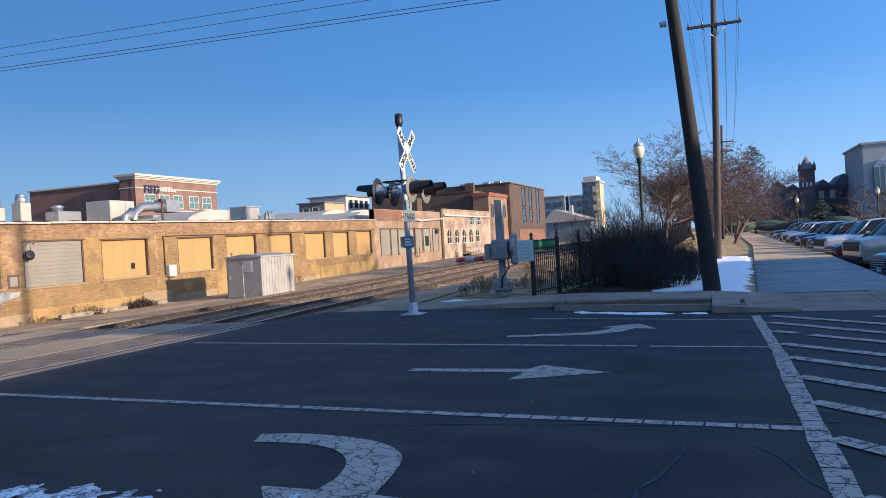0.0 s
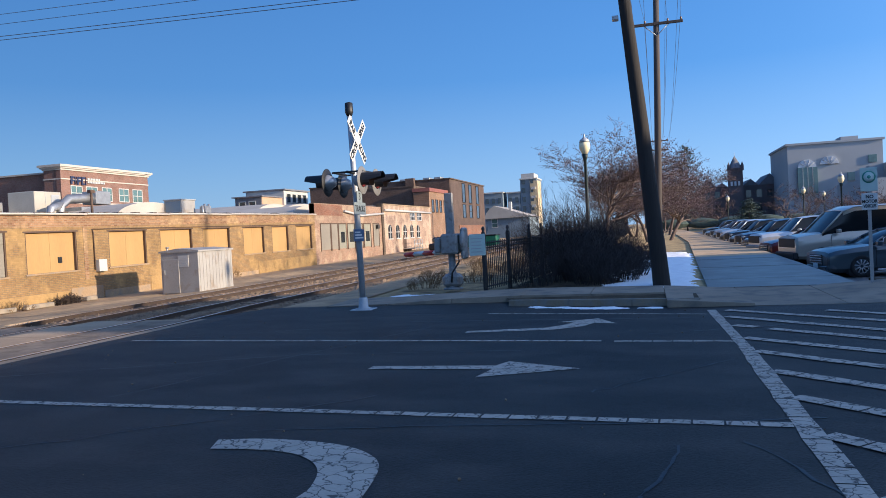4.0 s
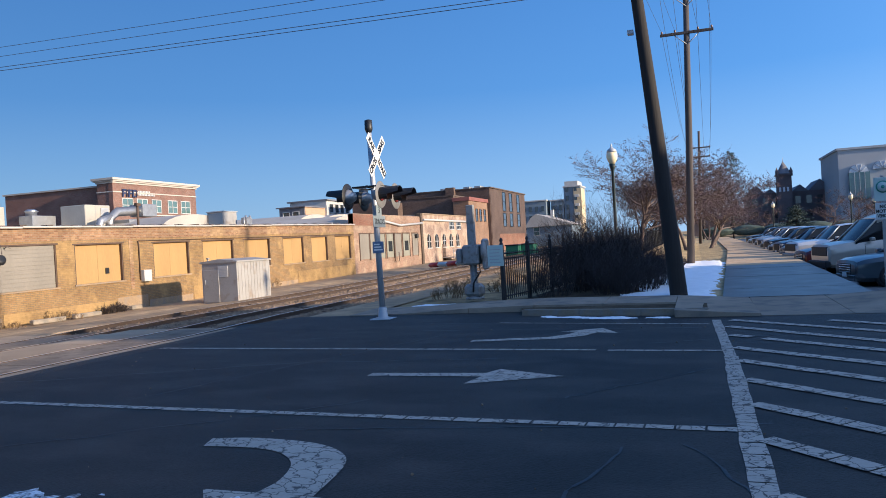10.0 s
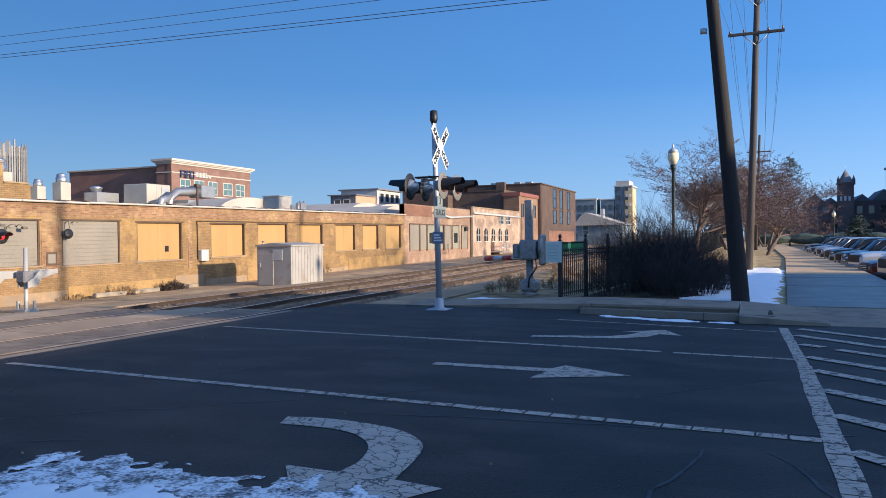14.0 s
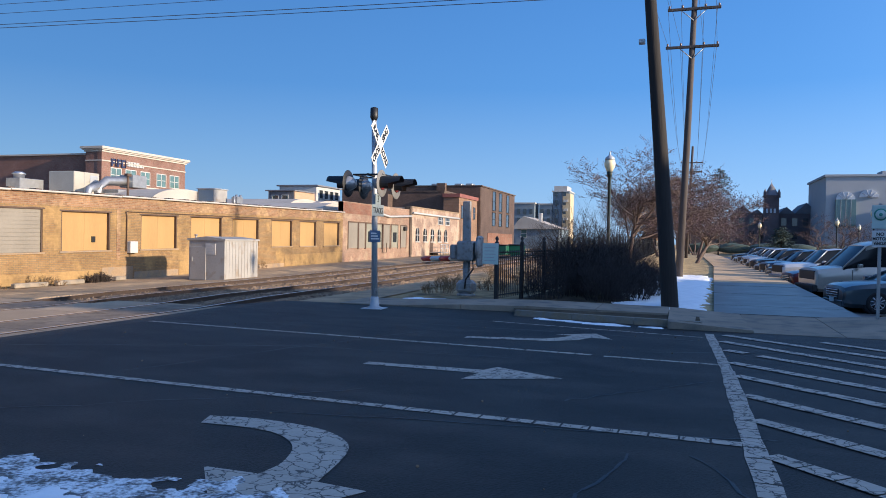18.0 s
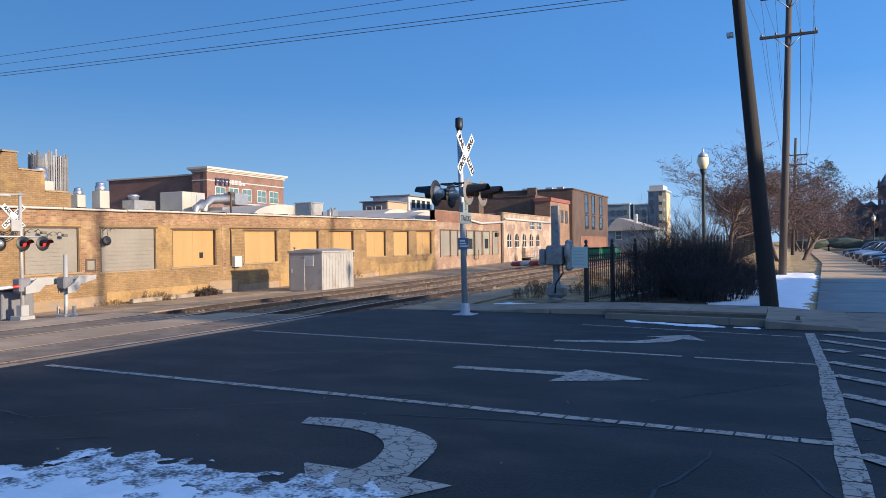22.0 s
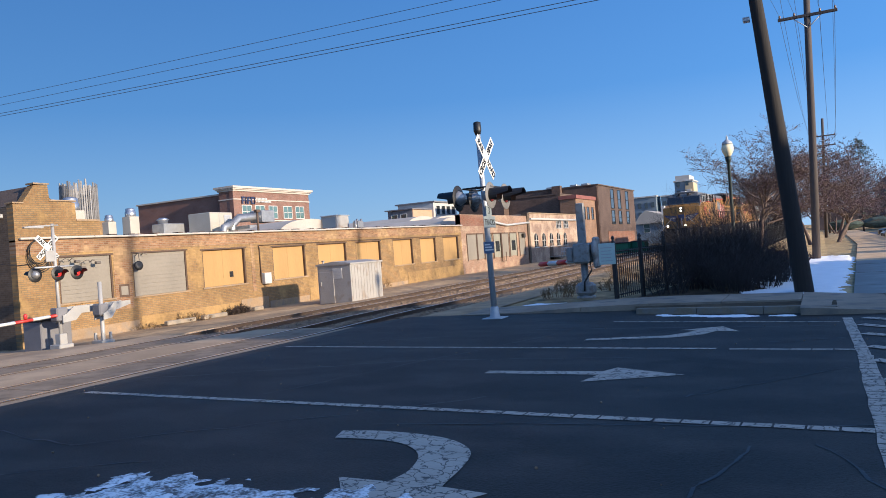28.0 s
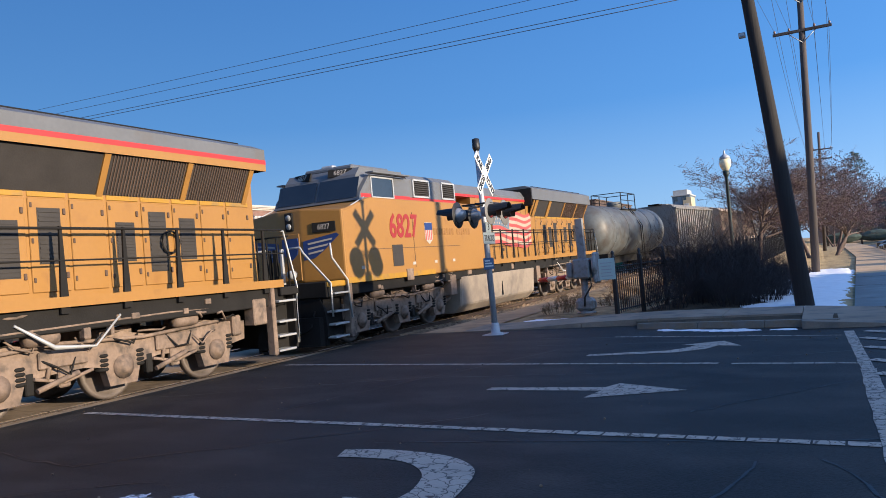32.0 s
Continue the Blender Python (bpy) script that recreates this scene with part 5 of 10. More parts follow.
def roof_things():
    def fan(x, y, z, s, label="silver mushroom roof fan on a white curb"):
        t = thing("roof_fan", pose(x, y, z), label, "roof fan", "fans on the factory roof")
        part("curb", bmesh_box(-0.55 * s, 0.55 * s, -0.55 * s, 0.55 * s, -1.9, 0.9 * s, 0.02), CREAM, t)
        bm = bmesh.new()
        lathe(bm, [(0.45 * s, 0.9 * s), (0.5 * s, 1.0 * s), (0.5 * s, 1.35 * s), (0.42 * s, 1.4 * s), (0.44 * s, 1.6 * s), (0.36 * s, 1.7 * s), (0.1 * s, 1.75 * s)], 16)
        part("hood", bm, SILVER, t)
    fan(-36.35, 30.9, 4.55, 0.62)
    fan(-38.3, 28.4, 4.75, 0.95)
    fan(-37.0, 29.9, 4.4, 0.5, "small silver roof fan with a conical base")
    t = thing("roof_unit", pose(-33.2, 34.2, 4.2), "large cream air-handling unit on the factory roof", "roof unit")
    part("casing", bmesh_box(-0.9, 0.9, -0.95, 0.95, -1.0, 0.86, 0.03), CREAM, t)
    part("louvre", bmesh_box(0.9, 0.94, 0.2, 0.8, 0.15, 0.7, 0.01), GREY, t)
    part("seam", bmesh_box(0.9, 0.912, -0.2, -0.18, -0.9, 0.82), GREY, t)
    part("base_frame", bmesh_box(-0.95, 0.95, -1.0, 1.0, -1.1, -0.95, 0.02), GREY, t)
    t = thing("roof_unit", pose(-34.9, 32.4, 4.2), "low galvanised roof unit with a short stack", "roof unit")
    part("casing", bmesh_box(-0.5, 0.5, -0.8, 0.8, -1.0, 0.35, 0.02), GALV, t)
    bm = bmesh.new()
    lathe(bm, [(0.3, 0.3), (0.3, 0.55), (0.38, 0.6), (0.2, 0.72)], 12, Matrix.Translation((0, -0.4, 0)))
    part("stack", bm, SILVER, t)
    t = thing("roof_duct", pose(-31.4, 35.9, 3.9), "bent galvanised roof duct with a square hood", "duct")
    bm = bmesh.new()
    tube(bm, [(0, -1.9, -0.5), (0, -1.8, 0.3), (0, -1.2, 0.7), (0, -0.2, 0.78), (0, 0.6, 0.8)], 0.27, 4)
    tube(bm, [(0, -2.7, -0.5), (0, -2.5, 0.15), (0, -1.7, 0.35)], 0.22, 10)
    part("duct", bm, GALV, t)
    part("hood", bmesh_box(-0.5, 0.5, 0.4, 1.6, 0.45, 1.2, 0.03), GALV, t)
    part("box_end", bmesh_box(-0.6, 0.6, -0.9, 1.4, -0.6, 0.25, 0.02), GALV, t)
    t = thing("roof_unit", pose(-27.4, 39.1, 3.6), "dark grey box-shaped air conditioner at the roof edge", "roof unit")
    part("casing", bmesh_box(-0.6, 0.6, -0.6, 0.75, -0.3, 0.8, 0.02), SHED, t)
    part("side_panel", bmesh_box(-0.5, 0.5, -0.62, -0.6, -0.2, 0.72), BLUE_GREY, t)
    part("cap", bmesh_box(-0.65, 0.65, -0.65, 0.8, 0.8, 0.86, 0.01), GREY, t)
    t = thing("roof_pipes", pose(-26.2, 40.0, 3.6), "cluster of metal vent pipes on the roof", "vent pipes")
    bm = bmesh.new()
    for k in range(4):
        tube(bm, [(0, 0.22 * k - 0.3, -0.3), (0, 0.22 * k - 0.3, 0.45 + 0.1 * (k % 2))], 0.07, 8)
    box(bm, -0.2, 0.2, -0.3, 0.3, 0.0, 0.4)
    part("pipe", bm, GALV, t)
    bm = bmesh.new()
    tube(bm, [(-27.2, 31.6, 3.2), (-27.2, 31.6, 4.6)], 0.06, 8)
    box(bm, -27.3, -27.1, 31.45, 31.75, 4.55, 4.7)
    put("vent_pipe", bm, IRON, "thin rusty vent pipe standing on the roof", "vent pipe")
    # low curved roofs
    for cx, cy, r, h, zz in ((-31.0, 37.5, 3.2, 0.95, 3.35), (-35.2, 60.2, 3.6, 1.15, 3.9), (-34.5, 64.5, 5.0, 1.3, 3.8), (-30.0, 56.5, 3.5, 0.8, 3.7)):
        bm = bmesh.new()
        n = 14
        prism(bm, [(cy + r * math.cos(math.pi * k / n), zz + h * math.sin(math.pi * k / n)) for k in range(n + 1)], "x", cx - 6, cx + 3)
        put("curved_roof", bm, ROOFING, "low pale barrel roof behind the parapet", "roof", "barrel roofs of the factory")
    # screen of upright slats
    t = thing("slat_screen", pose(-47.6, 36.0, 5.6), "round screen of weathered upright slats on a far roof", "screen")
    rnd = random.Random(7)
    for k in range(52):
        a = math.pi * 2 * k / 52
        h = 2.9 + rnd.uniform(-0.35, 0.3)
        part("slat", bmesh_box(-0.03, 0.03, -0.05, 0.05, -3.0, h), SLAT, t).matrix_basis = Matrix.Translation((1.25 * math.cos(a), 1.25 * math.sin(a), 0)) @ pose(0, 0, 0, 0, 0, math.degrees(a))
    part("base", bmesh_box(-1.6, 1.6, -1.6, 1.6, -3.0, 0.1), BRICK_TAN, t)


roof_things()


def lower_range():
    """The brick range that goes on from the tan wall."""
    w = thing("brick_range", label="worn reddish brick range with tall blocked windows", category="building")
    part("wall", bmesh_box(WX - 0.4, WX - 0.02, 53.0, 68.3, -1.0, 4.5), BRICK_WORN, w)
    part("parapet", bmesh_box(WX - 0.45, WX, 53.0, 58.5, 3.55, 4.45), BRICK_RED, w, "bare red brick parapet")
    part("end_pier", bmesh_box(WX - 0.5, WX + 0.1, 67.9, 68.4, -1.0, 4.8), SHADED_SIDE_BRICK, w)
    for y0, y1, glass in ((54.0, 55.75, 0), (56.0, 57.25, 0), (57.5, 59.0, 1), (59.4, 60.95, 1), (61.3, 62.8, 0), (63.2, 64.8, 1), (65.6, 67.0, 0)):
        bm = bmesh.new()
        box(bm, WX - 0.12, WX + 0.0, y0, y1, 0.8, 2.85)
        board = part("blocked_window", bm, SHUTTER if not glass else BOARD_GREY, w, "tall window closed with grey boarding")
        bm = bmesh.new()
        box(bm, WX - 0.05, WX + 0.03, y0 - 0.1, y0, 0.7, 2.95)
        box(bm, WX - 0.05, WX + 0.03, y1, y1 + 0.1, 0.7, 2.95)
        box(bm, WX - 0.05, WX + 0.03, y0, y1, 2.85, 2.95)
        part("window_frame", bm, IRON, board)
        if glass:
            part("pane", bmesh_box(WX - 0.02, WX + 0.012, y0 + 0.4, y1 - 0.3, 1.3, 2.2), GLASS_DARK, board)
    bm = bmesh.new()
    tube(bm, [(WX + 0.12, 58.6, 3.95), (WX + 0.12, 62.5, 3.6), (WX + 0.12, 68.2, 3.85)], 0.1, 8)
    part("pipe", bm, WHITE, w, "white pipe run along the upper wall")
    bm = bmesh.new()
    tube(bm, [(WX + 0.1, 60.9, 2.9), (WX + 0.1, 60.9, 0.4), (WX + 0.25, 61.5, 0.4), (WX + 0.25, 61.5, 1.2)], 0.04, 6)
    part("drain_pipe", bm, IRON, w)
    part("wall_lamp", bmesh_box(WX, WX + 0.3, 66.2, 66.6, 2.4, 2.8, 0.05), BLACK, w)
    p = thing("whitewashed_house", label="flaking whitewashed brick house with arched windows", category="building")
    part("wall", bmesh_box(WX - 8, WX, 68.45, 84.8, -1.0, 4.75), BRICK_PINK, p)
    part("coping", bmesh_box(WX - 0.5, WX + 0.08, 68.4, 84.9, 4.75, 4.85), FOOTING, p)
    bm = bmesh.new()
    tube(bm, [(WX + 0.12, 68.6, 4.2), (WX + 0.12, 84.6, 4.15)], 0.11, 8)
    part("gutter", bm, WHITE, p)
    for k in range(5):
        y0 = 69.7 + 2.35 * k
        bm = bmesh.new()
        prism(bm, [(y0, 1.4), (y0 + 1.1, 1.4), (y0 + 1.1, 2.4), (y0 + 0.9, 2.68), (y0 + 0.55, 2.78), (y0 + 0.2, 2.68), (y0, 2.4)], "x", WX - 0.05, WX + 0.012)
        a = part("arched_window", bm, GLASS_DARK, p)
        bm = bmesh.new()
        box(bm, WX, WX + 0.04, y0 + 0.5, y0 + 0.58, 1.4, 2.75)
        box(bm, WX, WX + 0.04, y0, y0 + 1.1, 2.0, 2.07)
        box(bm, WX - 0.05, WX + 0.1, y0 - 0.1, y0 + 1.2, 1.3, 1.4)
        part("window_frame", bm, WHITE, a)
    for y0 in (76.9, 79.4):
        window(p, "x", y0, y0 + 1.5, 3.3, 4.1, WX, glass=GLASS_DARK, bars=2)
    part("door", bmesh_box(WX - 0.05, WX + 0.03, 74.2, 75.2, -0.2, 1.7), IRON, p)
    t = thing("steps", label="small metal steps with rails at the house door", category="steps")
    part("platform", bmesh_box(WX + 0.05, WX + 1.3, 74.0, 77.0, 0.2, 0.3), GALV, t)
    for k in range(6):
        bm = bmesh.new()
        tube(bm, [(WX + 1.25, 74.1 + 0.55 * k, -0.1), (WX + 1.25, 74.1 + 0.55 * k, 1.1)], 0.035, 6)
        part("post", bm, GALV, t)
    for z in (0.7, 1.1):
        bm = bmesh.new()
        tube(bm, [(WX + 1.25, 74.1, z), (WX + 1.25, 76.9, z)], 0.035, 6)
        part("rail", bm, GALV, t)


BRICK_WORN = brick_mat("worn_red_tan_brick", (0.288, 0.18, 0.122), (0.238, 0.137, 0.094), (0.274, 0.216, 0.166), (0.331, 0.245, 0.173), 0.45)
BOARD_GREY = mat("grey_green_boarding", (0.216, 0.209, 0.166), 0.8, var=0.2, big=1.5, bump=0.1)
lower_range()


def brown_blocks():
    b = thing("brick_building", label="tall brown brick building with narrow dark window strips", category="building")
    X0 = -25.56
    part("main_block", bmesh_box(-46, X0, 96.5, 117.5, -0.5, 8.9), BRICK_BROWN, b)
    part("side_face", bmesh_box(-46, X0 - 0.05, 96.3, 96.5, -0.5, 8.9), BRICK_BROWN_Y, b, "blank brick side")
    part("chimney_pier", bmesh_box(-31.6, -30.4, 95.6, 96.4, 0, 9.3), BRICK_BROWN_Y, b)
    part("coping", bmesh_box(-46.1, X0 + 0.15, 96.2, 117.6, 8.9, 9.05), ROOF_EDGE, b)
    for y0 in (102.9, 106.9, 111.7):
        for z0, z1 in ((6.0, 8.6), (3.8, 5.6)):
            window(b, "x", y0, y0 + 1.7, z0, z1, X0, frame=BLACK, glass=GLASS_DARK, bars=0, rows=2)
    part("garage_door", bmesh_box(X0 - 0.02, X0 + 0.05, 100.3, 116.0, 0.4, 2.7), BRICK_RED, b, "low brick infill panel")
    part("low_wing", bmesh_box(-40, -34, 99, 117, -0.5, 8.3), BRICK_BROWN_Y, b)
    for x in (-33.0, -29.6, -28.0):
        part("roof_cowl", bmesh_box(x - 0.5, x + 0.5, 99, 100.5, 9.05, 9.5, 0.05), GALV, b)
    m = thing("brick_building", label="narrow red brick building with a faded red cornice", category="building")
    part("wall", bmesh_box(-28.0, -26.0, 87.6, 96.2, -0.5, 6.9), BRICK_TAN_RED, m)
    part("cornice", bmesh_box(-28.1, -25.85, 87.45, 96.25, 6.9, 7.35), RED_PAINT, m, "faded red painted cornice")
    for y0 in (88.6, 90.4, 92.2, 94.2):
        window(m, "x", y0, y0 + 0.9, 4.4, 5.9, -26.0, frame=IRON, glass=GLASS_DARK, bars=0)
    d = thing("dark_hall", label="long dark brick hall behind the low houses", category="building")
    part("wall", bmesh_box(-35.2, -28.05, 88, 99, -0.5, 7.6), BRICK_BROWN_Y, d)
    part("roof", bmesh_box(-35.3, -28.0, 87.9, 96.2, 7.6, 7.75), ROOF_EDGE, d)
    part("chimney", bmesh_box(-36.0, -34.8, 86, 87.6, 3, 7.2), BRICK_BROWN_Y, d)
    # small green bins and a red sign far down the line
    for x, y in ((-15.4, 66.0), (-14.2, 67.0)):
        t = thing("bin", pose(x, y, gz(x, y)), "green steel rubbish container beside the railway", "bin", "green bins")
        part("body", bmesh_box(-0.6, 0.6, -0.8, 0.8, 0, 1.2, 0.05), GREEN_BIN, t)
        part("lid", bmesh_box(-0.65, 0.65, -0.85, 0.85, 1.2, 1.3, 0.03), BLACK, t)
    t = thing("dark_car", pose(-18.5, 66.0, gz(-18.5, 66)), "dark car parked beside the brick building", "car")
    part("body", bmesh_box(-0.85, 0.85, -2.1, 2.1, 0.25, 0.85, 0.12), BLACK, t)
    part("cabin", bmesh_box(-0.75, 0.75, -1.2, 1.0, 0.85, 1.4, 0.15), GLASS_DARK, t)
    # white gabled building with a barrel roof
    w = thing("white_building", label="white and peach building with a dark flat roof", category="building")
    part("white_wall", bmesh_box(-56.0, -50.0, 96.1, 103.8, 0, 9.0), WHITE, w)
    part("peach_wall", bmesh_box(-54.4, -50.3, 90.4, 96.1, 0, 7.9), PEACH, w)
    # grey facing over the peach end carries that face's shade
    part("side_wall", bmesh_box(-54.3, -50.4, 90.3, 90.4, 0, 7.85), SLATE, w, "end wall faced in grey to look shaded")
    part("roof", bmesh_box(-56.4, -49.7, 95.9, 104.2, 9.0, 9.2), SLATE, w)
    part("low_roof", bmesh_box(-54.7, -50.1, 90.0, 95.9, 7.9, 8.05), SLATE, w)
    for k in range(4):
        window(w, "x", 97.0 + 1.7 * k, 98.1 + 1.7 * k, 7.3, 8.5, -50.0, glass=GLASS_DARK, bars=0, rows=1)
    for x0 in (-53.7, -52.2):
        window(w, "-y", x0, x0 + 0.9, 6.4, 7.3, 90.3, glass=GLASS_DARK, bars=0, rows=1)
    g = thing("gabled_hall", label="grey hall with a steep dark gable", category="building")
    bm = bmesh.new()
    prism(bm, [(-47.1, 0), (-43.2, 0), (-43.2, 7.0), (-44.9, 8.9), (-45.6, 8.9), (-47.1, 7.2)], "y", 100, 112)
    part("wall", bm, SLATE, g)
    # far blocks
    for name, x0, x1, y0, y1, z1, m0, label in (("apartment_block", -57.0, -48.3, 254, 262, 14.8, BLUE_GREY, "far blue-grey apartment block with pale roof edge"), ("apartment_block", -47.0, -42.5, 256, 266, 14.6, BLUE_GREY, "far blue-grey apartment block"), ("apartment_block", -42.3, -36.6, 256, 268, 19.0, BLUE_GREY, "far tall blue-grey apartment tower with sand-coloured corner")):
        t = thing(name, label=label, category="building")
        part("wall", bmesh_box(x0, x1, y0, y1, 0, z1), m0, t)
        if z1 > 18:
            part("corner_panel", bmesh_box(x1 - 0.4 * (x1 - x0), x1 + 0.35, y0 - 0.34, y1 - 4.0, 1, z1 - 0.6), SAND_CLAD, t)
            for j in range(5):
                part("balcony", bmesh_box(x1 - 1.9, x1 - 0.4, y0 - 1.1, y0 - 0.34, 3.0 + 3.1 * j, 3.9 + 3.1 * j), WHITE, t)
            part("roof_house", bmesh_box(x0 + 0.4, x1 - 0.8, y0, y1 - 2, z1, z1 + 2.0), WHITE, t)
        part("roof", bmesh_box(x0 - 0.3, x1 + 0.3, y0 - 0.4, y1, z1, z1 + 0.4), WHITE, t)
        n = max(2, int((x1 - x0) / 2))
        for k in range(n):
            for j in range(int(z1 / 3.1)):
                xx = x0 + (x1 - x0) * (k + 0.25) / n
                part("window", bmesh_box(xx, xx + 1.0, y0 - 0.36, y0 - 0.02, 2.0 + 3.1 * j, 3.7 + 3.1 * j), GLASS_DARK, t)
    h = thing("wooden_house", label="small grey gabled house with a pale shingled roof", category="house")
    part("wall", bmesh_box(-31.5, -22.9, 147, 160, 0, 4.2), BLUE_GREY, h)
    bm = bmesh.new()
    prism(bm, [(-32.3, 4.1), (-31.0, 5.9), (-29.9, 6.7), (-22.3, 4.2)], "y", 146.4, 160.5)
    part("roof", bm, ROOFING, h)
    window(h, "-y", -30.5, -29.4, 2.4, 4.0, 147, bars=0)
    part("chimney", bmesh_box(-27.2, -26.6, 148, 149, 5, 7.4), WHITE, h)


BRICK_BROWN_Y = brick_mat("brown_brick_gable", (0.118, 0.08, 0.064), (0.1, 0.068, 0.054), (0.137, 0.104, 0.083), axis="y")
BRICK_TAN_RED = brick_mat("tan_red_brick", (0.259, 0.151, 0.094), (0.216, 0.122, 0.072), (0.238, 0.187, 0.144))
brown_blocks()


# ---- the unseen tall building behind the camera, shaped to shade the street ----
def shade_building():
    b = thing("street_building", label="unseen brick building behind the viewer, shaped to cast the street's shade", category="building")
    # invented blocks, each height chosen for where its shadow edge should fall
    part("wall", bmesh_box(22.0, 48.0, -45.0, 5.5, 0, 7.85), BRICK_BROWN, b)
    part("wall", bmesh_box(22.0, 48.0, 5.5, 10.2, 0, 8.0), BRICK_BROWN, b)
    part("stair_tower", bmesh_box(22.0, 40.0, 10.2, 18.5, 0, 9.2), BRICK_BROWN, b)
    part("rear_wing", bmesh_box(22.0, 46.0, 18.5, 22.5, 0, 7.7), BRICK_BROWN, b)
    part("rear_extension", bmesh_box(22.0, 44.0, 22.5, 29.0, 0, 7.0), BRICK_BROWN, b)
    part("loading_wing", bmesh_box(22.0, 40.0, 29.0, 45.0, 0, 4.1), BRICK_BROWN, b)


shade_building()


# ---- level crossing signals ----
SIGN_WHITE = mat("sign_white", (0.62, 0.62, 0.6), 0.5, var=0.08, big=3.0, bump=0.05)
SIGN_BLUE = mat("sign_blue", (0.05, 0.09, 0.18), 0.5, var=0.1, bump=0.05)
LAMP_RED = mat("red_lamp_lens", (0.16, 0.03, 0.03), 0.25, var=0.1, bump=0.0)
LAMP_LIT = mat("lit_red_lamp", (0.5, 0.03, 0.03), 0.3, var=0.0, bump=0.0, emit=0.05)
GATE_RED = mat("gate_red", (0.5, 0.04, 0.03), 0.5, var=0.1, bump=0.0)
PALE_GREY = mat("pale_grey_enamel", (0.34, 0.335, 0.325), 0.45, 0.1, var=0.12, big=3.0, bump=0.05, dirt=(0.35, 0.33, 0.3), dirt_amount=0.2)


def crossbuck(parent, at, face, size=1.0):
    """Two crossed boards with their words. face: +1 towards +x, -1 towards -x."""
    for k, (ang, word) in enumerate(((-45, "RAIL ROAD"), (45, "CROSSING"))):
        m = Matrix.Translation(at) @ pose(0.012 * k * face, 0, 0, ang, 0, 0) @ Matrix.Scale(size, 4)
        bm = bmesh.new()
        box(bm, -0.006, 0.006, -0.6, 0.6, -0.11, 0.11, bev=0.003)
        bmesh.ops.transform(bm, matrix=m, verts=bm.verts)
        board = part("crossbuck_board", bm, SIGN_WHITE, parent, "white crossbuck board with black letters")
        for half, sgn in ((word[:4], -1), (word[-4:], 1)):
            tm = m @ pose(0.009 * face, 0.34 * sgn * face, 0, 90, 0, 90 * face)
            letters("crossbuck_lettering", half, 0.19, tm, BLACK, board, 0.003, 0.95, 0.008)


def flasher(parent, x, y, z, face, lit=False, back=PALE_GREY, size=1.0, plate=BLACK):
    """A round warning lamp: target plate, cone housing, lens and long visor."""
    m = Matrix.Translation((x, y, z)) @ pose(0, 0, 0, 0, 90 * face, 0) @ Matrix.Scale(size, 4)
    bm = bmesh.new()
    lathe(bm, [(0.0, -0.01), (0.29, -0.01), (0.3, -0.002), (0.29, 0.006), (0.0, 0.006)], 24, m)
    head = part("flashing_lamp", bm, plate, parent, "round lamp target plate")
    bm = bmesh.new()
    lathe(bm, [(0.02, -0.2), (0.1, -0.17), (0.17, -0.03), (0.17, 0.0)], 14, m)
    part("housing", bm, back, head, "pale metal lamp housing")
    bm = bmesh.new()
    lathe(bm, [(0.15, 0.01), (0.14, 0.03), (0.08, 0.055), (0.0, 0.06)], 14, m)
    part("lens", bm, LAMP_LIT if lit else LAMP_RED, head)
    bm = bmesh.new()
    rows = []
    for k in range(15):
        a = math.radians(-40 + 260 * k / 14)
        far = 0.46 if math.sin(a) > 0.2 else 0.2
        rows.append([bm.verts.new(m @ Vector((-0.165 * math.sin(a) * face, 0.165 * math.cos(a), d))) for d in (0.0, far)])
    for p, q in zip(rows, rows[1:]):
        bm.faces.new((p[0], q[0], q[1], p[1]))
    visor = part("visor", bm, BLACK, head)
    mod = visor.modifiers.new("thick", "SOLIDIFY")
    mod.thickness = 0.006


DULL_BACK = mat("dull_grey_target_plate", (0.16, 0.155, 0.15), 0.6, var=0.2, big=3.0, bump=0.05)
# sign face dimmed to blue-grey, a shaded look put into the colour
SIGN_DIMMED = mat("dimmed_blue_grey_sign", (0.2, 0.235, 0.25), 0.6, var=0.15, big=4.0, bump=0.0)


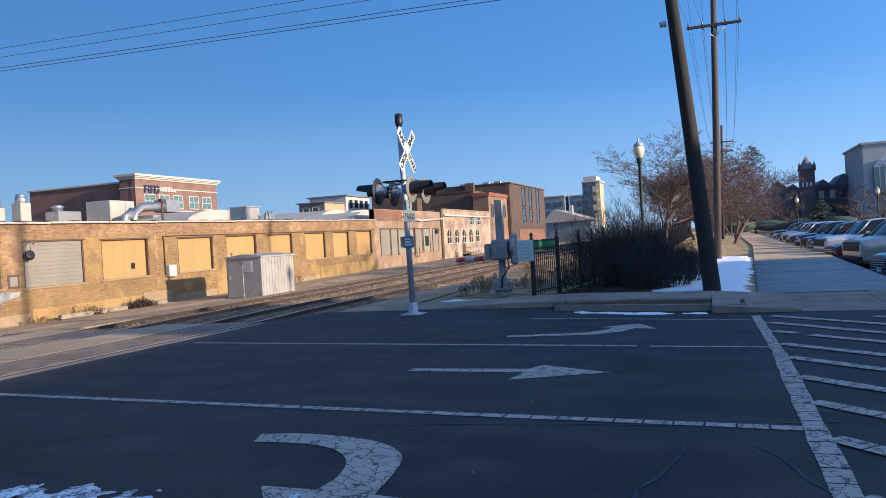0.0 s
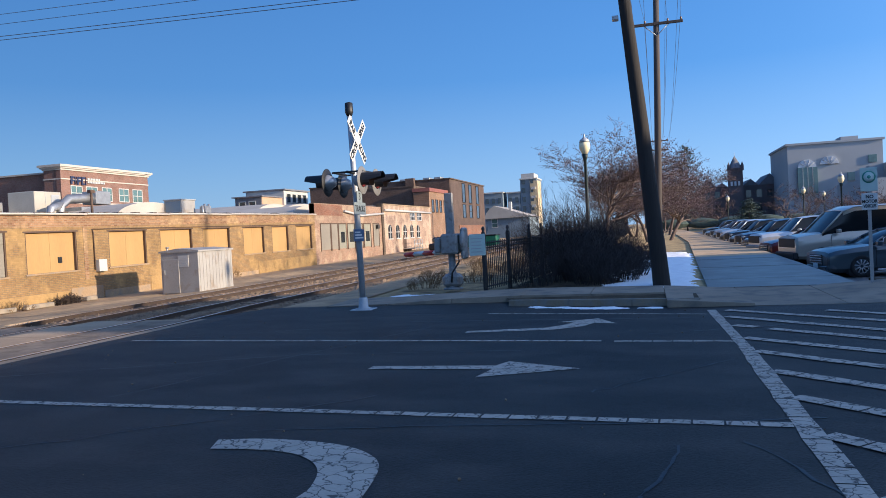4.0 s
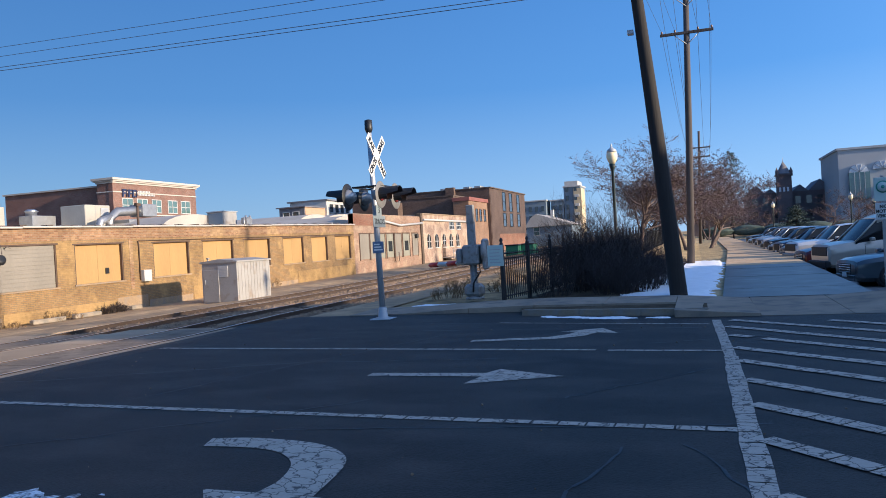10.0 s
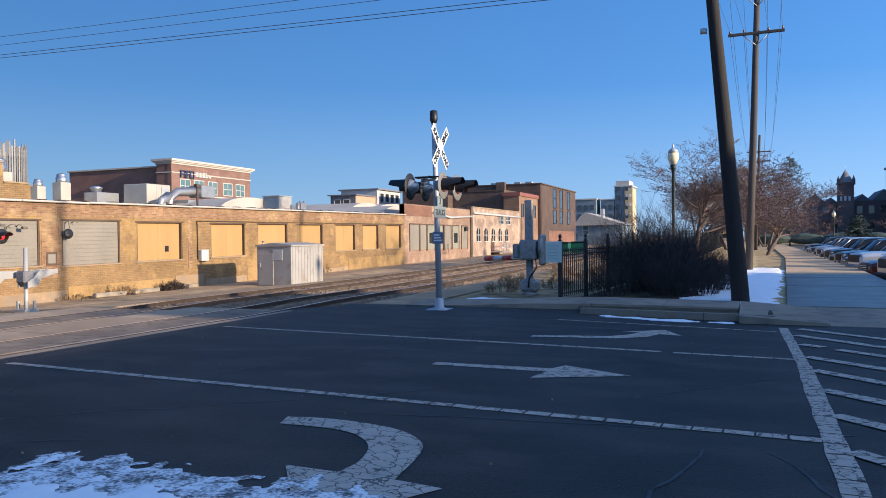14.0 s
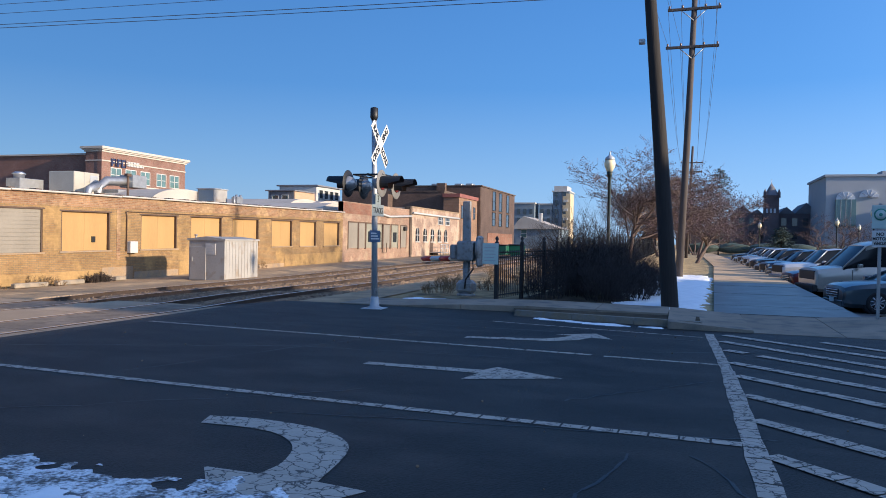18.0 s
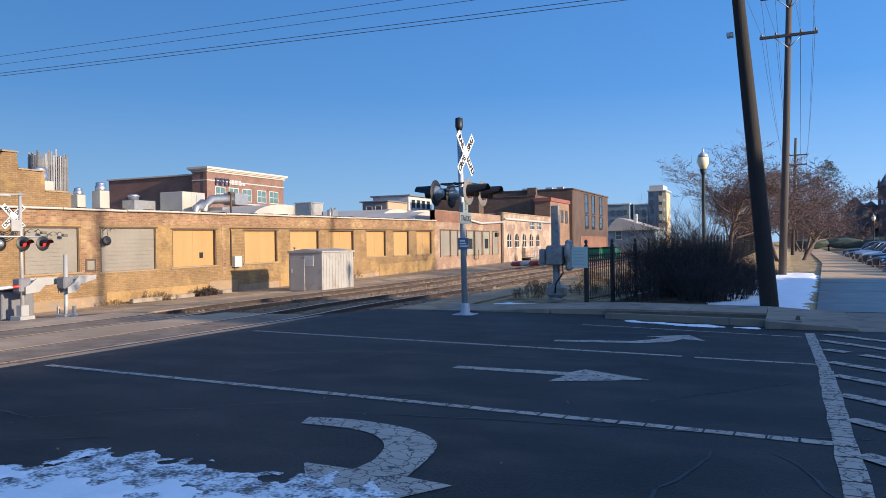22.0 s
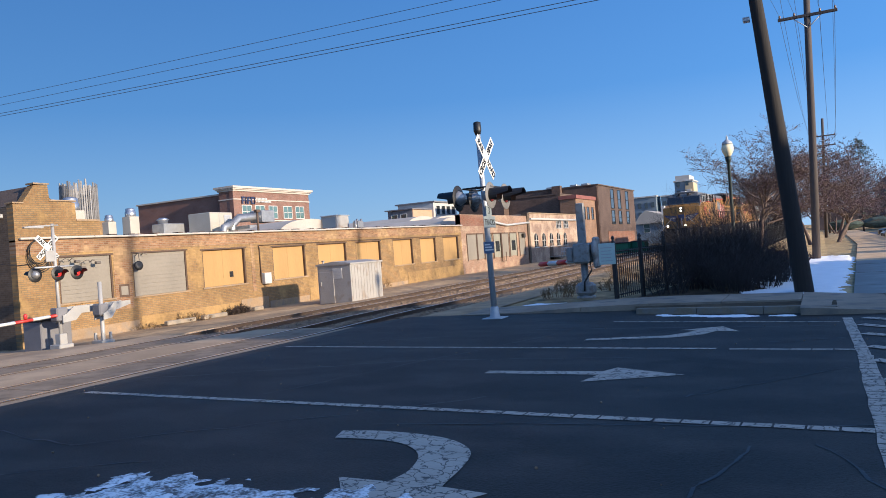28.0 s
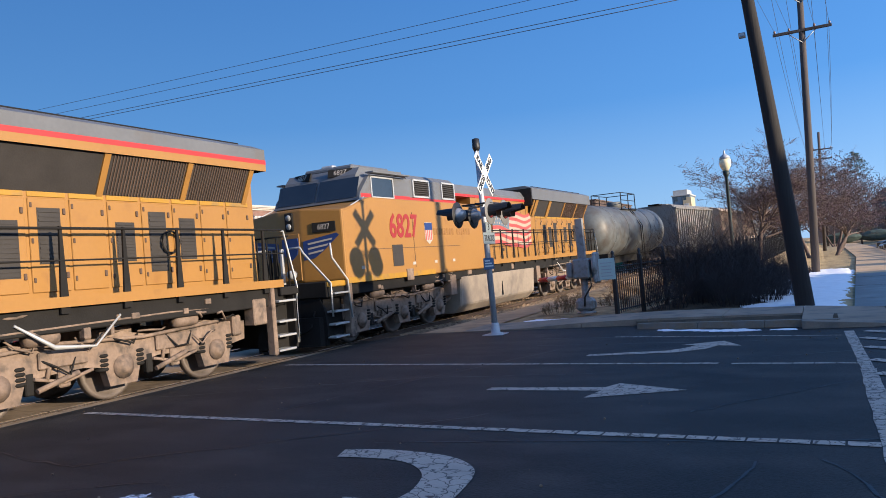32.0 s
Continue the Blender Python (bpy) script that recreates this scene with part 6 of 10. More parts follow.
def crossing_signal():
    s = thing("crossing_signal", label="grey railroad crossing signal mast with crossbuck and four flashing lamps", category="crossing signal")
    x, y = -6.44, 15.4
    bm = bmesh.new()
    tube(bm, [(x + 0.04, y, 0.0), (x, y, 2.3), (x - 0.05, y, 4.3)], [0.07, 0.064, 0.055], 12)
    part("mast", bm, GREY, s, "grey painted steel mast")
    bm = bmesh.new()
    lathe(bm, [(0.19, 0.0), (0.19, 0.03), (0.11, 0.05), (0.1, 0.22), (0.08, 0.27)], 12, Matrix.Translation((x + 0.04, y, 0.01)))
    box(bm, x - 0.2, x + 0.28, y - 0.22, y + 0.22, -0.02, 0.03, bev=0.01)
    part("pedestal", bm, GREY, s)
    bm = bmesh.new()
    lathe(bm, [(0.05, 4.2), (0.09, 4.3), (0.09, 4.33), (0.085, 4.5), (0.03, 4.52)], 12, Matrix.Translation((x - 0.05, y, 0)))
    part("bell", bm, BLACK, s, "dark bell housing at the mast top")
    crossbuck(s, (x + 0.1, y, 3.68), 1)
    bm = bmesh.new()
    tube(bm, [(x, y - 0.42, 2.98), (x, y + 0.42, 2.98)], 0.03, 8)
    for xx in (-0.33, 0.33):
        tube(bm, [(x + xx, y - 0.4, 2.98), (x + xx, y + 0.4, 2.98)], 0.022, 6)
    tube(bm, [(x - 0.35, y - 0.4, 2.98), (x + 0.35, y - 0.4, 2.98)], 0.022, 6)
    tube(bm, [(x - 0.35, y + 0.4, 2.98), (x + 0.35, y + 0.4, 2.98)], 0.022, 6)
    part("crossarm", bm, BLACK, s)
    for yy in (-0.42, 0.42):
        flasher(s, x - 0.46, y + yy, 2.78, -1, back=GALV)
        flasher(s, x + 0.34, y + yy, 2.78, 1, plate=DULL_BACK)
    bm = bmesh.new()
    box(bm, x + 0.075, x + 0.085, y - 0.33, y + 0.33, 2.08, 2.34, bev=0.003)
    box(bm, x + 0.075, x + 0.085, y - 0.15, y + 0.15, 2.34, 2.58, bev=0.003)
    plate = part("track_sign", bm, SIGN_DIMMED, s, "sign giving the number of tracks, dimmed blue-grey as in shade")
    letters("sign_lettering", "TRACKS", 0.19, Matrix.Translation((x + 0.088, y, 2.2)) @ pose(0, 0, 0, 90, 0, 90), BLACK, plate, 0.002, 0.8)
    letters("sign_lettering", "3", 0.22, Matrix.Translation((x + 0.088, y, 2.46)) @ pose(0, 0, 0, 90, 0, 90), BLACK, plate, 0.002)
    plate = part("notice_sign", bmesh_box(x + 0.07, x + 0.08, y - 0.42, y + 0.16, 1.5, 1.76, 0.004), SIGN_BLUE, s, "small dark blue notice")
    bm = bmesh.new()
    for k in range(3):
        box(bm, x + 0.08, x + 0.083, y - 0.36, y + 0.1 - 0.08 * k, 1.56 + 0.06 * k, 1.59 + 0.06 * k)
    part("notice_lines", bm, SIGN_WHITE, plate)


crossing_signal()


# darker copy of the pale enamel: the near machine's shade is in the paint
SHADED_GREY = mat("shaded_grey_enamel", (0.26, 0.26, 0.255), 0.55, 0.1, var=0.2, big=3.0, bump=0.05, dirt=(0.16, 0.14, 0.12), dirt_amount=0.35)


def gate_machine(name, x, y, z, label, arm_dir=None, top=2.55, scale=1.0, enamel=PALE_GREY, iron=GREY):
    g = thing(name, label=label, category="gate machine")
    bm = bmesh.new()
    lathe(bm, [(0.27, 0.0), (0.27, 0.04), (0.15, 0.06), (0.14, 0.4), (0.1, 0.48), (0.1, 1.05)], 10, Matrix.Translation((x, y, z)))
    part("pedestal", bm, enamel, g, "pedestal on a bolted base")
    part("base_skirt", bmesh_box(x - 0.26, x + 0.26, y - 0.2, y + 0.2, z + 0.06, z + 0.42, 0.09), enamel, g, "broad weathered foot")
    part("motor_case", bmesh_box(x - 0.22, x + 0.24, y - 0.3, y + 0.24, z + 0.95, z + 1.5, 0.05), enamel, g, "rounded motor case")
    bm = bmesh.new()
    lathe(bm, [(0.0, -0.05), (0.3, -0.05), (0.34, 0.0), (0.3, 0.05), (0.0, 0.05)], 16, Matrix.Translation((x + 0.36, y, z + 1.3)) @ pose(0, 0, 0, 0, 90, 0))
    box(bm, x + 0.3, x + 0.42, y - 0.2, y + 0.25, z + 0.8, z + 1.65, bev=0.05)
    part("counterweight", bm, iron, g)
    part("side_case", bmesh_box(x - 0.42, x - 0.24, y - 0.25, y + 0.2, z + 1.0, z + 1.4, 0.04), iron, g)
    part("upright_arm", bmesh_box(x - 0.12, x + 0.1, y - 0.06, y + 0.06, z + 1.3, z + top, 0.02), enamel, g, "upright arm")
    bm = bmesh.new()
    tube(bm, [(x + 0.22, y - 0.2, z + 1.0), (x + 0.26, y - 0.24, z + 0.75), (x + 0.05, y - 0.24, z + 0.45), (x + 0.02, y - 0.22, z + 0.2)], 0.025, 6)
    part("cable", bm, BLACK, g)
    return g


G1 = gate_machine("gate_machine", -5.5, 19.7, 0.06, "grey crossing gate machine beside the railway, enamel darkened as shaded", top=2.6, enamel=SHADED_GREY, iron=SHADED_GREY)


def striped_arm(parent, a, b, n, w=0.06, start=0):
    a, b = Vector(a), Vector(b)
    for k in range(n):
        p, q = a.lerp(b, k / n), a.lerp(b, (k + 1) / n)
        bm = bmesh.new()
        tube(bm, [p, q], w, 4)
        part("arm_section", bm, GATE_RED if (k + start) % 2 == 0 else SIGN_WHITE, parent)


striped_arm(G1, (-5.7, 19.75, 1.08), (-7.35, 21.3, 1.0), 4, 0.07, 1)


def far_signal():
    s = thing("crossing_signal", label="far railroad crossing signal with crossbuck and lit red lamps", category="crossing signal")
    x, y, z = -21.3, 15.2, -0.52
    bm = bmesh.new()
    tube(bm, [(x, y, z), (x - 0.05, y, z + 3.95)], [0.058, 0.05], 10)
    part("mast", bm, PALE_GREY, s)
    bm = bmesh.new()
    box(bm, x - 0.25, x + 0.25, y - 0.25, y + 0.25, z - 0.1, z + 0.12, bev=0.02)
    box(bm, x - 0.13, x + 0.13, y - 0.13, y + 0.13, z + 0.1, z + 0.45, bev=0.02)
    part("pedestal", bm, PALE_GREY, s)
    crossbuck(s, (x - 0.08, y - 0.2, z + 3.2), 1, 0.8)
    bm = bmesh.new()
    tube(bm, [(x, y - 0.85, z + 3.85), (x, y + 0.16, z + 3.9)], 0.03, 6)
    box(bm, x - 0.06, x + 0.06, y - 1.0, y - 0.35, z + 3.8, z + 3.86, bev=0.02)
    part("top_arm", bm, PALE_GREY, s)
    bm = bmesh.new()
    tube(bm, [(x, y - 0.72, z + 2.58), (x, y + 0.7, z + 2.58)], 0.03, 6)
    part("crossarm", bm, GREY, s)
    flasher(s, x - 0.16, y - 0.62, z + 2.36, -1, size=0.78, back=GALV)
    flasher(s, x + 0.14, y - 0.05, z + 2.36, 1, True, size=0.78)
    flasher(s, x + 0.14, y + 0.62, z + 2.36, 1, True, size=0.78)
    part("control_case", bmesh_box(x - 0.2, x + 0.16, y - 0.2, y + 0.2, z + 0.85, z + 1.28, 0.04), SLATE, s, "dark grey drive case on the mast")
    part("small_panel", bmesh_box(x - 0.04, x + 0.0, y - 0.32, y + 0.02, z + 2.75, z + 3.1, 0.01), PALE_GREY, s)
    for dx in (-0.16, 0.18):
        bm = bmesh.new()
        prism(bm, [(y - 0.05, z + 0.8), (y + 0.4, z + 0.84), (y + 0.62, z + 1.04), (y + 1.2, z + 1.06), (y + 1.2, z + 1.28), (y + 0.34, z + 1.27), (y + 0.1, z + 1.08), (y - 0.05, z + 1.02)], "x", x + dx, x + dx + 0.05)
        part("drive_arm", bm, PALE_GREY, s, "white curved drive arm")
    striped_arm(s, (x + 0.1, y + 1.3, z + 1.12), (x + 0.1, y - 9.5, z + 0.55), 19, 0.055)
    for yy in (-1.2, -3.6, -6.0):
        bm = bmesh.new()
        lathe(bm, [(0.05, 0.0), (0.06, 0.12), (0.03, 0.16)], 8, Matrix.Translation((x + 0.1, y + yy, z + 1.1 + 0.05 * yy)))
        part("arm_lamp", bm, LAMP_LIT, s)
    g = thing("gate_machine", label="white crossing gate machine with curved counterweight arms", category="gate machine")
    gx, gy, gz0 = -20.75, 16.3, -0.52
    bm = bmesh.new()
    lathe(bm, [(0.09, 0.0), (0.07, 0.1), (0.065, 2.0)], 10, Matrix.Translation((gx, gy, gz0)))
    part("mast", bm, PALE_GREY, g, "short white steel post")
    bm = bmesh.new()
    box(bm, gx - 0.26, gx + 0.26, gy - 0.24, gy + 0.24, -0.14 + gz0, 0.1 + gz0, bev=0.02)
    for sx in (-1, 1):
        for sy in (-1, 1):
            box(bm, gx + sx * 0.17 - 0.04, gx + sx * 0.17 + 0.04, gy + sy * 0.15 - 0.04, gy + sy * 0.15 + 0.04, 0.1 + gz0, 0.34 + gz0, bev=0.01)
    part("pedestal", bm, PALE_GREY, g)
    part("drive_case", bmesh_box(gx - 0.2, gx + 0.18, gy - 0.2, gy + 0.16, gz0 + 0.9, gz0 + 1.28, 0.04), SLATE, g, "dark grey drive case")
    for dx in (-0.22, 0.2):
        bm = bmesh.new()
        prism(bm, [(gy - 0.12, gz0 + 0.76), (gy + 0.2, gz0 + 0.8), (gy + 0.36, gz0 + 1.04), (gy + 0.95, gz0 + 1.18), (gy + 0.95, gz0 + 1.31), (gy + 0.3, gz0 + 1.3), (gy + 0.1, gz0 + 1.08), (gy - 0.12, gz0 + 0.95)], "x", gx + dx, gx + dx + 0.05)
        part("counterweight_arm", bm, PALE_GREY, g, "white curved counterweight arm")
    t = thing("equipment_case", label="dark grey equipment case on the ground beside the signal", category="equipment case")
    part("case", bmesh_box(-22.9, -22.0, 15.0, 16.1, -0.65, 0.35, 0.03), SLATE, t)
    part("lid", bmesh_box(-22.95, -21.95, 14.95, 16.15, 0.35, 0.42, 0.02), BLACK, t)


far_signal()


# ---- garden fence, bushes, lamp ----
FENCE = [(-4.2, 17.85), (-3.55, 20.8), (-3.1, 26.0), (-2.9, 40.0), (-2.2, 75.0)]


def fence():
    f = thing("fence", label="black steel picket fence with spear tops round the railway garden", category="fence")
    bm = bmesh.new()
    box(bm, -0.009, 0.009, -0.009, 0.009, 0.06, 1.25)
    bm.verts.ensure_lookup_table()
    picket = mesh_of("picket", bm)
    picket.materials.append(BLACK)
    bm = bmesh.new()
    box(bm, -0.045, 0.045, -0.045, 0.045, -0.05, 1.42, bev=0.006)
    lathe(bm, [(0.05, 1.42), (0.055, 1.45), (0.025, 1.48), (0.05, 1.54), (0.02, 1.6)], 8)
    post = mesh_of("post", bm)
    post.materials.append(BLACK)
    far = bmesh.new()
    count = 0
    for a, b in zip(FENCE, FENCE[1:]):
        a, b = Vector(a), Vector(b)
        d = b - a
        ang = math.degrees(math.atan2(d.y, d.x))
        for z in (0.14, 1.08, 1.2):
            bm = bmesh.new()
            tube(bm, [(a.x, a.y, rise(a.y) + 0.05 + z), (b.x, b.y, rise(b.y) + 0.05 + z)], 0.018, 4)
            part("rail", bm, BLACK, f)
        n = int(d.length / 0.115)
        for k in range(n):
            p = a.lerp(b, k / n)
            zz = rise(p.y) + 0.05
            if k % 13 == 0:
                o = new("post", post)
                o.parent, o.matrix_world = f, pose(p.x, p.y, zz, 0, 0, ang)
            elif count < 150:
                o = new("picket", picket)
                o.parent, o.matrix_world = f, pose(p.x, p.y, zz, 0, 0, ang)
                count += 1
            elif k % 2:
                box(far, p.x - 0.012, p.x + 0.012, p.y - 0.012, p.y + 0.012, zz, zz + 1.25)
    part("far_picket", far, BLACK, f)["kind"] = "stuff"
    t = part("notice", bmesh_box(-4.55, -4.15, 17.79, 17.8, 1.0, 1.52, 0.004), PALE_GREEN, f, "pale notice board on the fence")
    bm = bmesh.new()
    for k in range(5):
        box(bm, -4.5, -4.22 - 0.03 * (k % 2), 17.785, 17.79, 1.08 + 0.08 * k, 1.1 + 0.08 * k)
    part("notice_lines", bm, GREY, t)


PALE_GREEN = mat("pale_notice", (0.5, 0.6, 0.55), 0.5, var=0.08, bump=0.0)
fence()

BUSH_LEAF = mat("dark_bush", (0.036, 0.031, 0.031), 0.85, var=0.4, big=4.0, bump=0.0)
for k, (x, y, r, h, n) in enumerate(((-2.75, 20.9, 0.9, 2.9, 120), (-2.0, 21.6, 1.1, 2.6, 190), (-2.5, 23.2, 1.2, 3.4, 150), (-1.25, 20.9, 0.8, 1.5, 170), (-3.2, 24.6, 1.1, 3.2, 100), (-1.6, 23.4, 0.9, 2.4, 140), (-3.3, 19.6, 0.6, 1.5, 60), (-1.75, 19.9, 0.7, 1.7, 120))):
    shrub("bush", x, y, rise(y, x), r, h, n, BUSH_LEAF, "dense dark leafless bush in the railway garden", 20 + k, 0.0085, "bush")
shrub("bush", -0.95, 22.6, rise(22, -0.95), 0.7, 1.5, 190, BUSH_LEAF, "low rounded dark bush beside the path", 31, 0.008, "bush")
shrub("bush", -1.5, 27.5, rise(27, -1.5), 0.7, 0.8, 120, LEAF_DEAD, "low rounded brown bush beside the path", 32, 0.016, "bush")
shrub("bush", -0.9, 31.0, rise(31, -0.9), 0.9, 0.9, 120, LEAF_DEAD, "low rounded brown bush beside the path", 33, 0.018, "bush")
for k, (x, y) in enumerate(((-6.6, 20.6), (-7.2, 23.5), (-5.4, 22.5), (-6.2, 27.0), (-4.9, 25.2), (-7.4, 31.0), (-5.6, 30.0))):
    shrub("grass_tuft", x, y, rise(y) - 0.05, 0.6, 0.55, 60, TWIG_TAN, "tall dry grass between fence and railway", 50 + k, 0.008, "grass")

GLOBE = mat("lamp_globe", (0.85, 0.72, 0.45), 0.3, var=0.06, bump=0.0)
POST_GREEN = mat("dark_green_cast_iron", (0.012, 0.022, 0.018), 0.45, var=0.2, bump=0.1)


def lamp_post(x, y, h=4.9, base=None, label="dark cast-iron lamp post with a cream acorn globe"):
    z = gz(x, y) if base is None else base
    l = thing("street_lamp", pose(x, y, z), label, "street lamp", "acorn street lamps")
    bm = bmesh.new()
    lathe(bm, [(0.2, -0.1), (0.2, 0.25), (0.13, 0.4), (0.11, 0.8), (0.07, 0.95), (0.055, h - 0.95), (0.1, h - 0.85), (0.12, h - 0.7)], 12)
    part("post", bm, POST_GREEN, l)
    bm = bmesh.new()
    lathe(bm, [(0.1, h - 0.7), (0.2, h - 0.5), (0.215, h - 0.38), (0.19, h - 0.25)], 16)
    part("globe", bm, GLOBE, l, "cream glass acorn globe")
    bm = bmesh.new()
    lathe(bm, [(0.2, h - 0.25), (0.17, h - 0.15), (0.06, h - 0.07), (0.025, h - 0.02), (0.04, h + 0.02), (0.01, h + 0.1)], 12)
    part("cap", bm, GREY, l, "grey metal cap with a finial")


lamp_post(-2.58, 29.5)
for x, y, h in ((12.6, 57.0, 4.7), (17.5, 56.5, 5.3), (15.7, 40.0, 4.6), (14.5, 80.0, 4.7), (9.0, 95.0, 4.7), (20.5, 100.0, 4.7), (24.0, 80, 4.7)):
    lamp_post(x, y, h)


# ---- poles and wires ----
INSULATOR = mat("brown_insulator", (0.2, 0.12, 0.08), 0.3, var=0.1, bump=0.0)


def poles():
    p = thing("utility_pole", label="dark leaning wooden utility pole at the pavement's corner", category="utility pole")
    bm = bmesh.new()
    tube(bm, [(-0.1, 18.95, -0.1), (-0.14, 18.95, 0.5), (-0.42, 18.95, 4.0), (-0.7, 18.95, 7.25), (-0.9, 18.95, 9.6)], [0.215, 0.205, 0.175, 0.145, 0.13], 14)
    part("pole", bm, POLE, p)
    part("bracket", bmesh_box(-0.98, -0.83, 18.85, 19.05, 6.5, 6.6, 0.01), GREY, p)
    for k, z in enumerate((8.5, 8.22, 7.8, 7.68)):
        bm = bmesh.new()
        lathe(bm, [(0.03, -0.05), (0.05, 0.0), (0.05, 0.05), (0.02, 0.08)], 8, Matrix.Translation((-0.95, 18.85, z)))
        part("insulator", bm, INSULATOR, p)
    for k, (px, py, h, arms, lab) in enumerate(((0.28, 35.9, 13.2, (10.62, 12.35), "grey wooden utility pole with two crossarms beside the path"), (0.95, 86.0, 12.4, (10.6, 9.6), "far wooden utility pole with crossarms"), (1.7, 130.0, 12.0, (10.4,), "far wooden utility pole with a crossarm"))):
        q = thing("utility_pole", label=lab, category="utility pole", group="utility poles along the path")
        z0 = gz(px, py)
        bm = bmesh.new()
        tube(bm, [(px - 0.22, py, z0 - 0.1), (px, py, 6.0), (px + 0.22, py, h)], [0.17, 0.15, 0.12], 12)
        part("pole", bm, POLE_GREY, q)
        for z in arms:
            cx = px + 0.03 * (z - 6)
            part("crossarm", bmesh_box(cx - 1.16, cx + 1.16, py - 0.16, py - 0.05, z - 0.06, z + 0.06, 0.01), POLE_GREY, q)
            bm = bmesh.new()
            tube(bm, [(cx - 0.55, py - 0.1, z - 0.05), (cx, py - 0.14, z - 0.55)], 0.02, 4)
            tube(bm, [(cx + 0.55, py - 0.1, z - 0.05), (cx, py - 0.14, z - 0.55)], 0.02, 4)
            part("brace", bm, GREY, q)
            for dx in (-1.08, -0.5, 0.5, 1.08):
                bm = bmesh.new()
                lathe(bm, [(0.02, 0.06), (0.045, 0.1), (0.045, 0.17), (0.015, 0.2)], 8, Matrix.Translation((cx + dx, py - 0.1, z)))
                part("insulator", bm, INSULATOR, q)


poles()


WIRE = mat("dull_wire", (0.06, 0.065, 0.07), 0.6, var=0.1, bump=0.0)


def wire(a, b, sag, r=0.011, label="thin overhead wire between poles"):
    a, b = Vector(a), Vector(b)
    bm = bmesh.new()
    pts = []
    for k in range(17):
        t = k / 16
        p = a.lerp(b, t)
        p.z -= 4 * sag * t * (1 - t)
        pts.append(p)
    tube(bm, pts, r * 0.7, 4)
    put("overhead_wire", bm, WIRE, label, "wire", "overhead wires")


for z0, z1, r in ((8.5, 10.45, 0.011), (8.22, 10.1, 0.011), (7.8, 9.85, 0.014), (7.68, 9.75, 0.014)):
    wire((-0.95, 18.85, z0), (-60.0, 19.0, z1), 0.12, r, "thin dark wire across the street from the leaning pole")
for dx in (-1.08, -0.5, 0.5, 1.08):
    for z, zb in ((10.82, 10.8), (12.55, 9.8)):
        wire((0.4 + dx, 35.8, z), (1.1 + dx, 85.9, zb), 1.1, 0.012)
        wire((1.1 + dx, 85.9, zb), (1.85 + dx, 129.9, 10.5), 0.9, 0.014)
    wire((0.45 + dx, 35.8, 12.55), (-2.0 + dx, -20.0, 12.4), 0.8, 0.009)
    wire((0.4 + dx, 35.8, 10.82), (-2.2 + dx, -20.0, 10.8), 0.8, 0.009)


# ---- trees ----
BARK = mat("grey_brown_bark", (0.12, 0.088, 0.074), 0.9, var=0.35, big=3.0, fine=30.0, bump=0.7)
RED_TWIG = mat("red_brown_twigs", (0.105, 0.068, 0.08), 0.9, var=0.35, big=3.0, bump=0.0)
# needle green lightened towards blue: distance haze is in the colour
PINE = mat("pine_needles", (0.065, 0.09, 0.075), 0.9, var=0.4, big=3.0, bump=0.0)


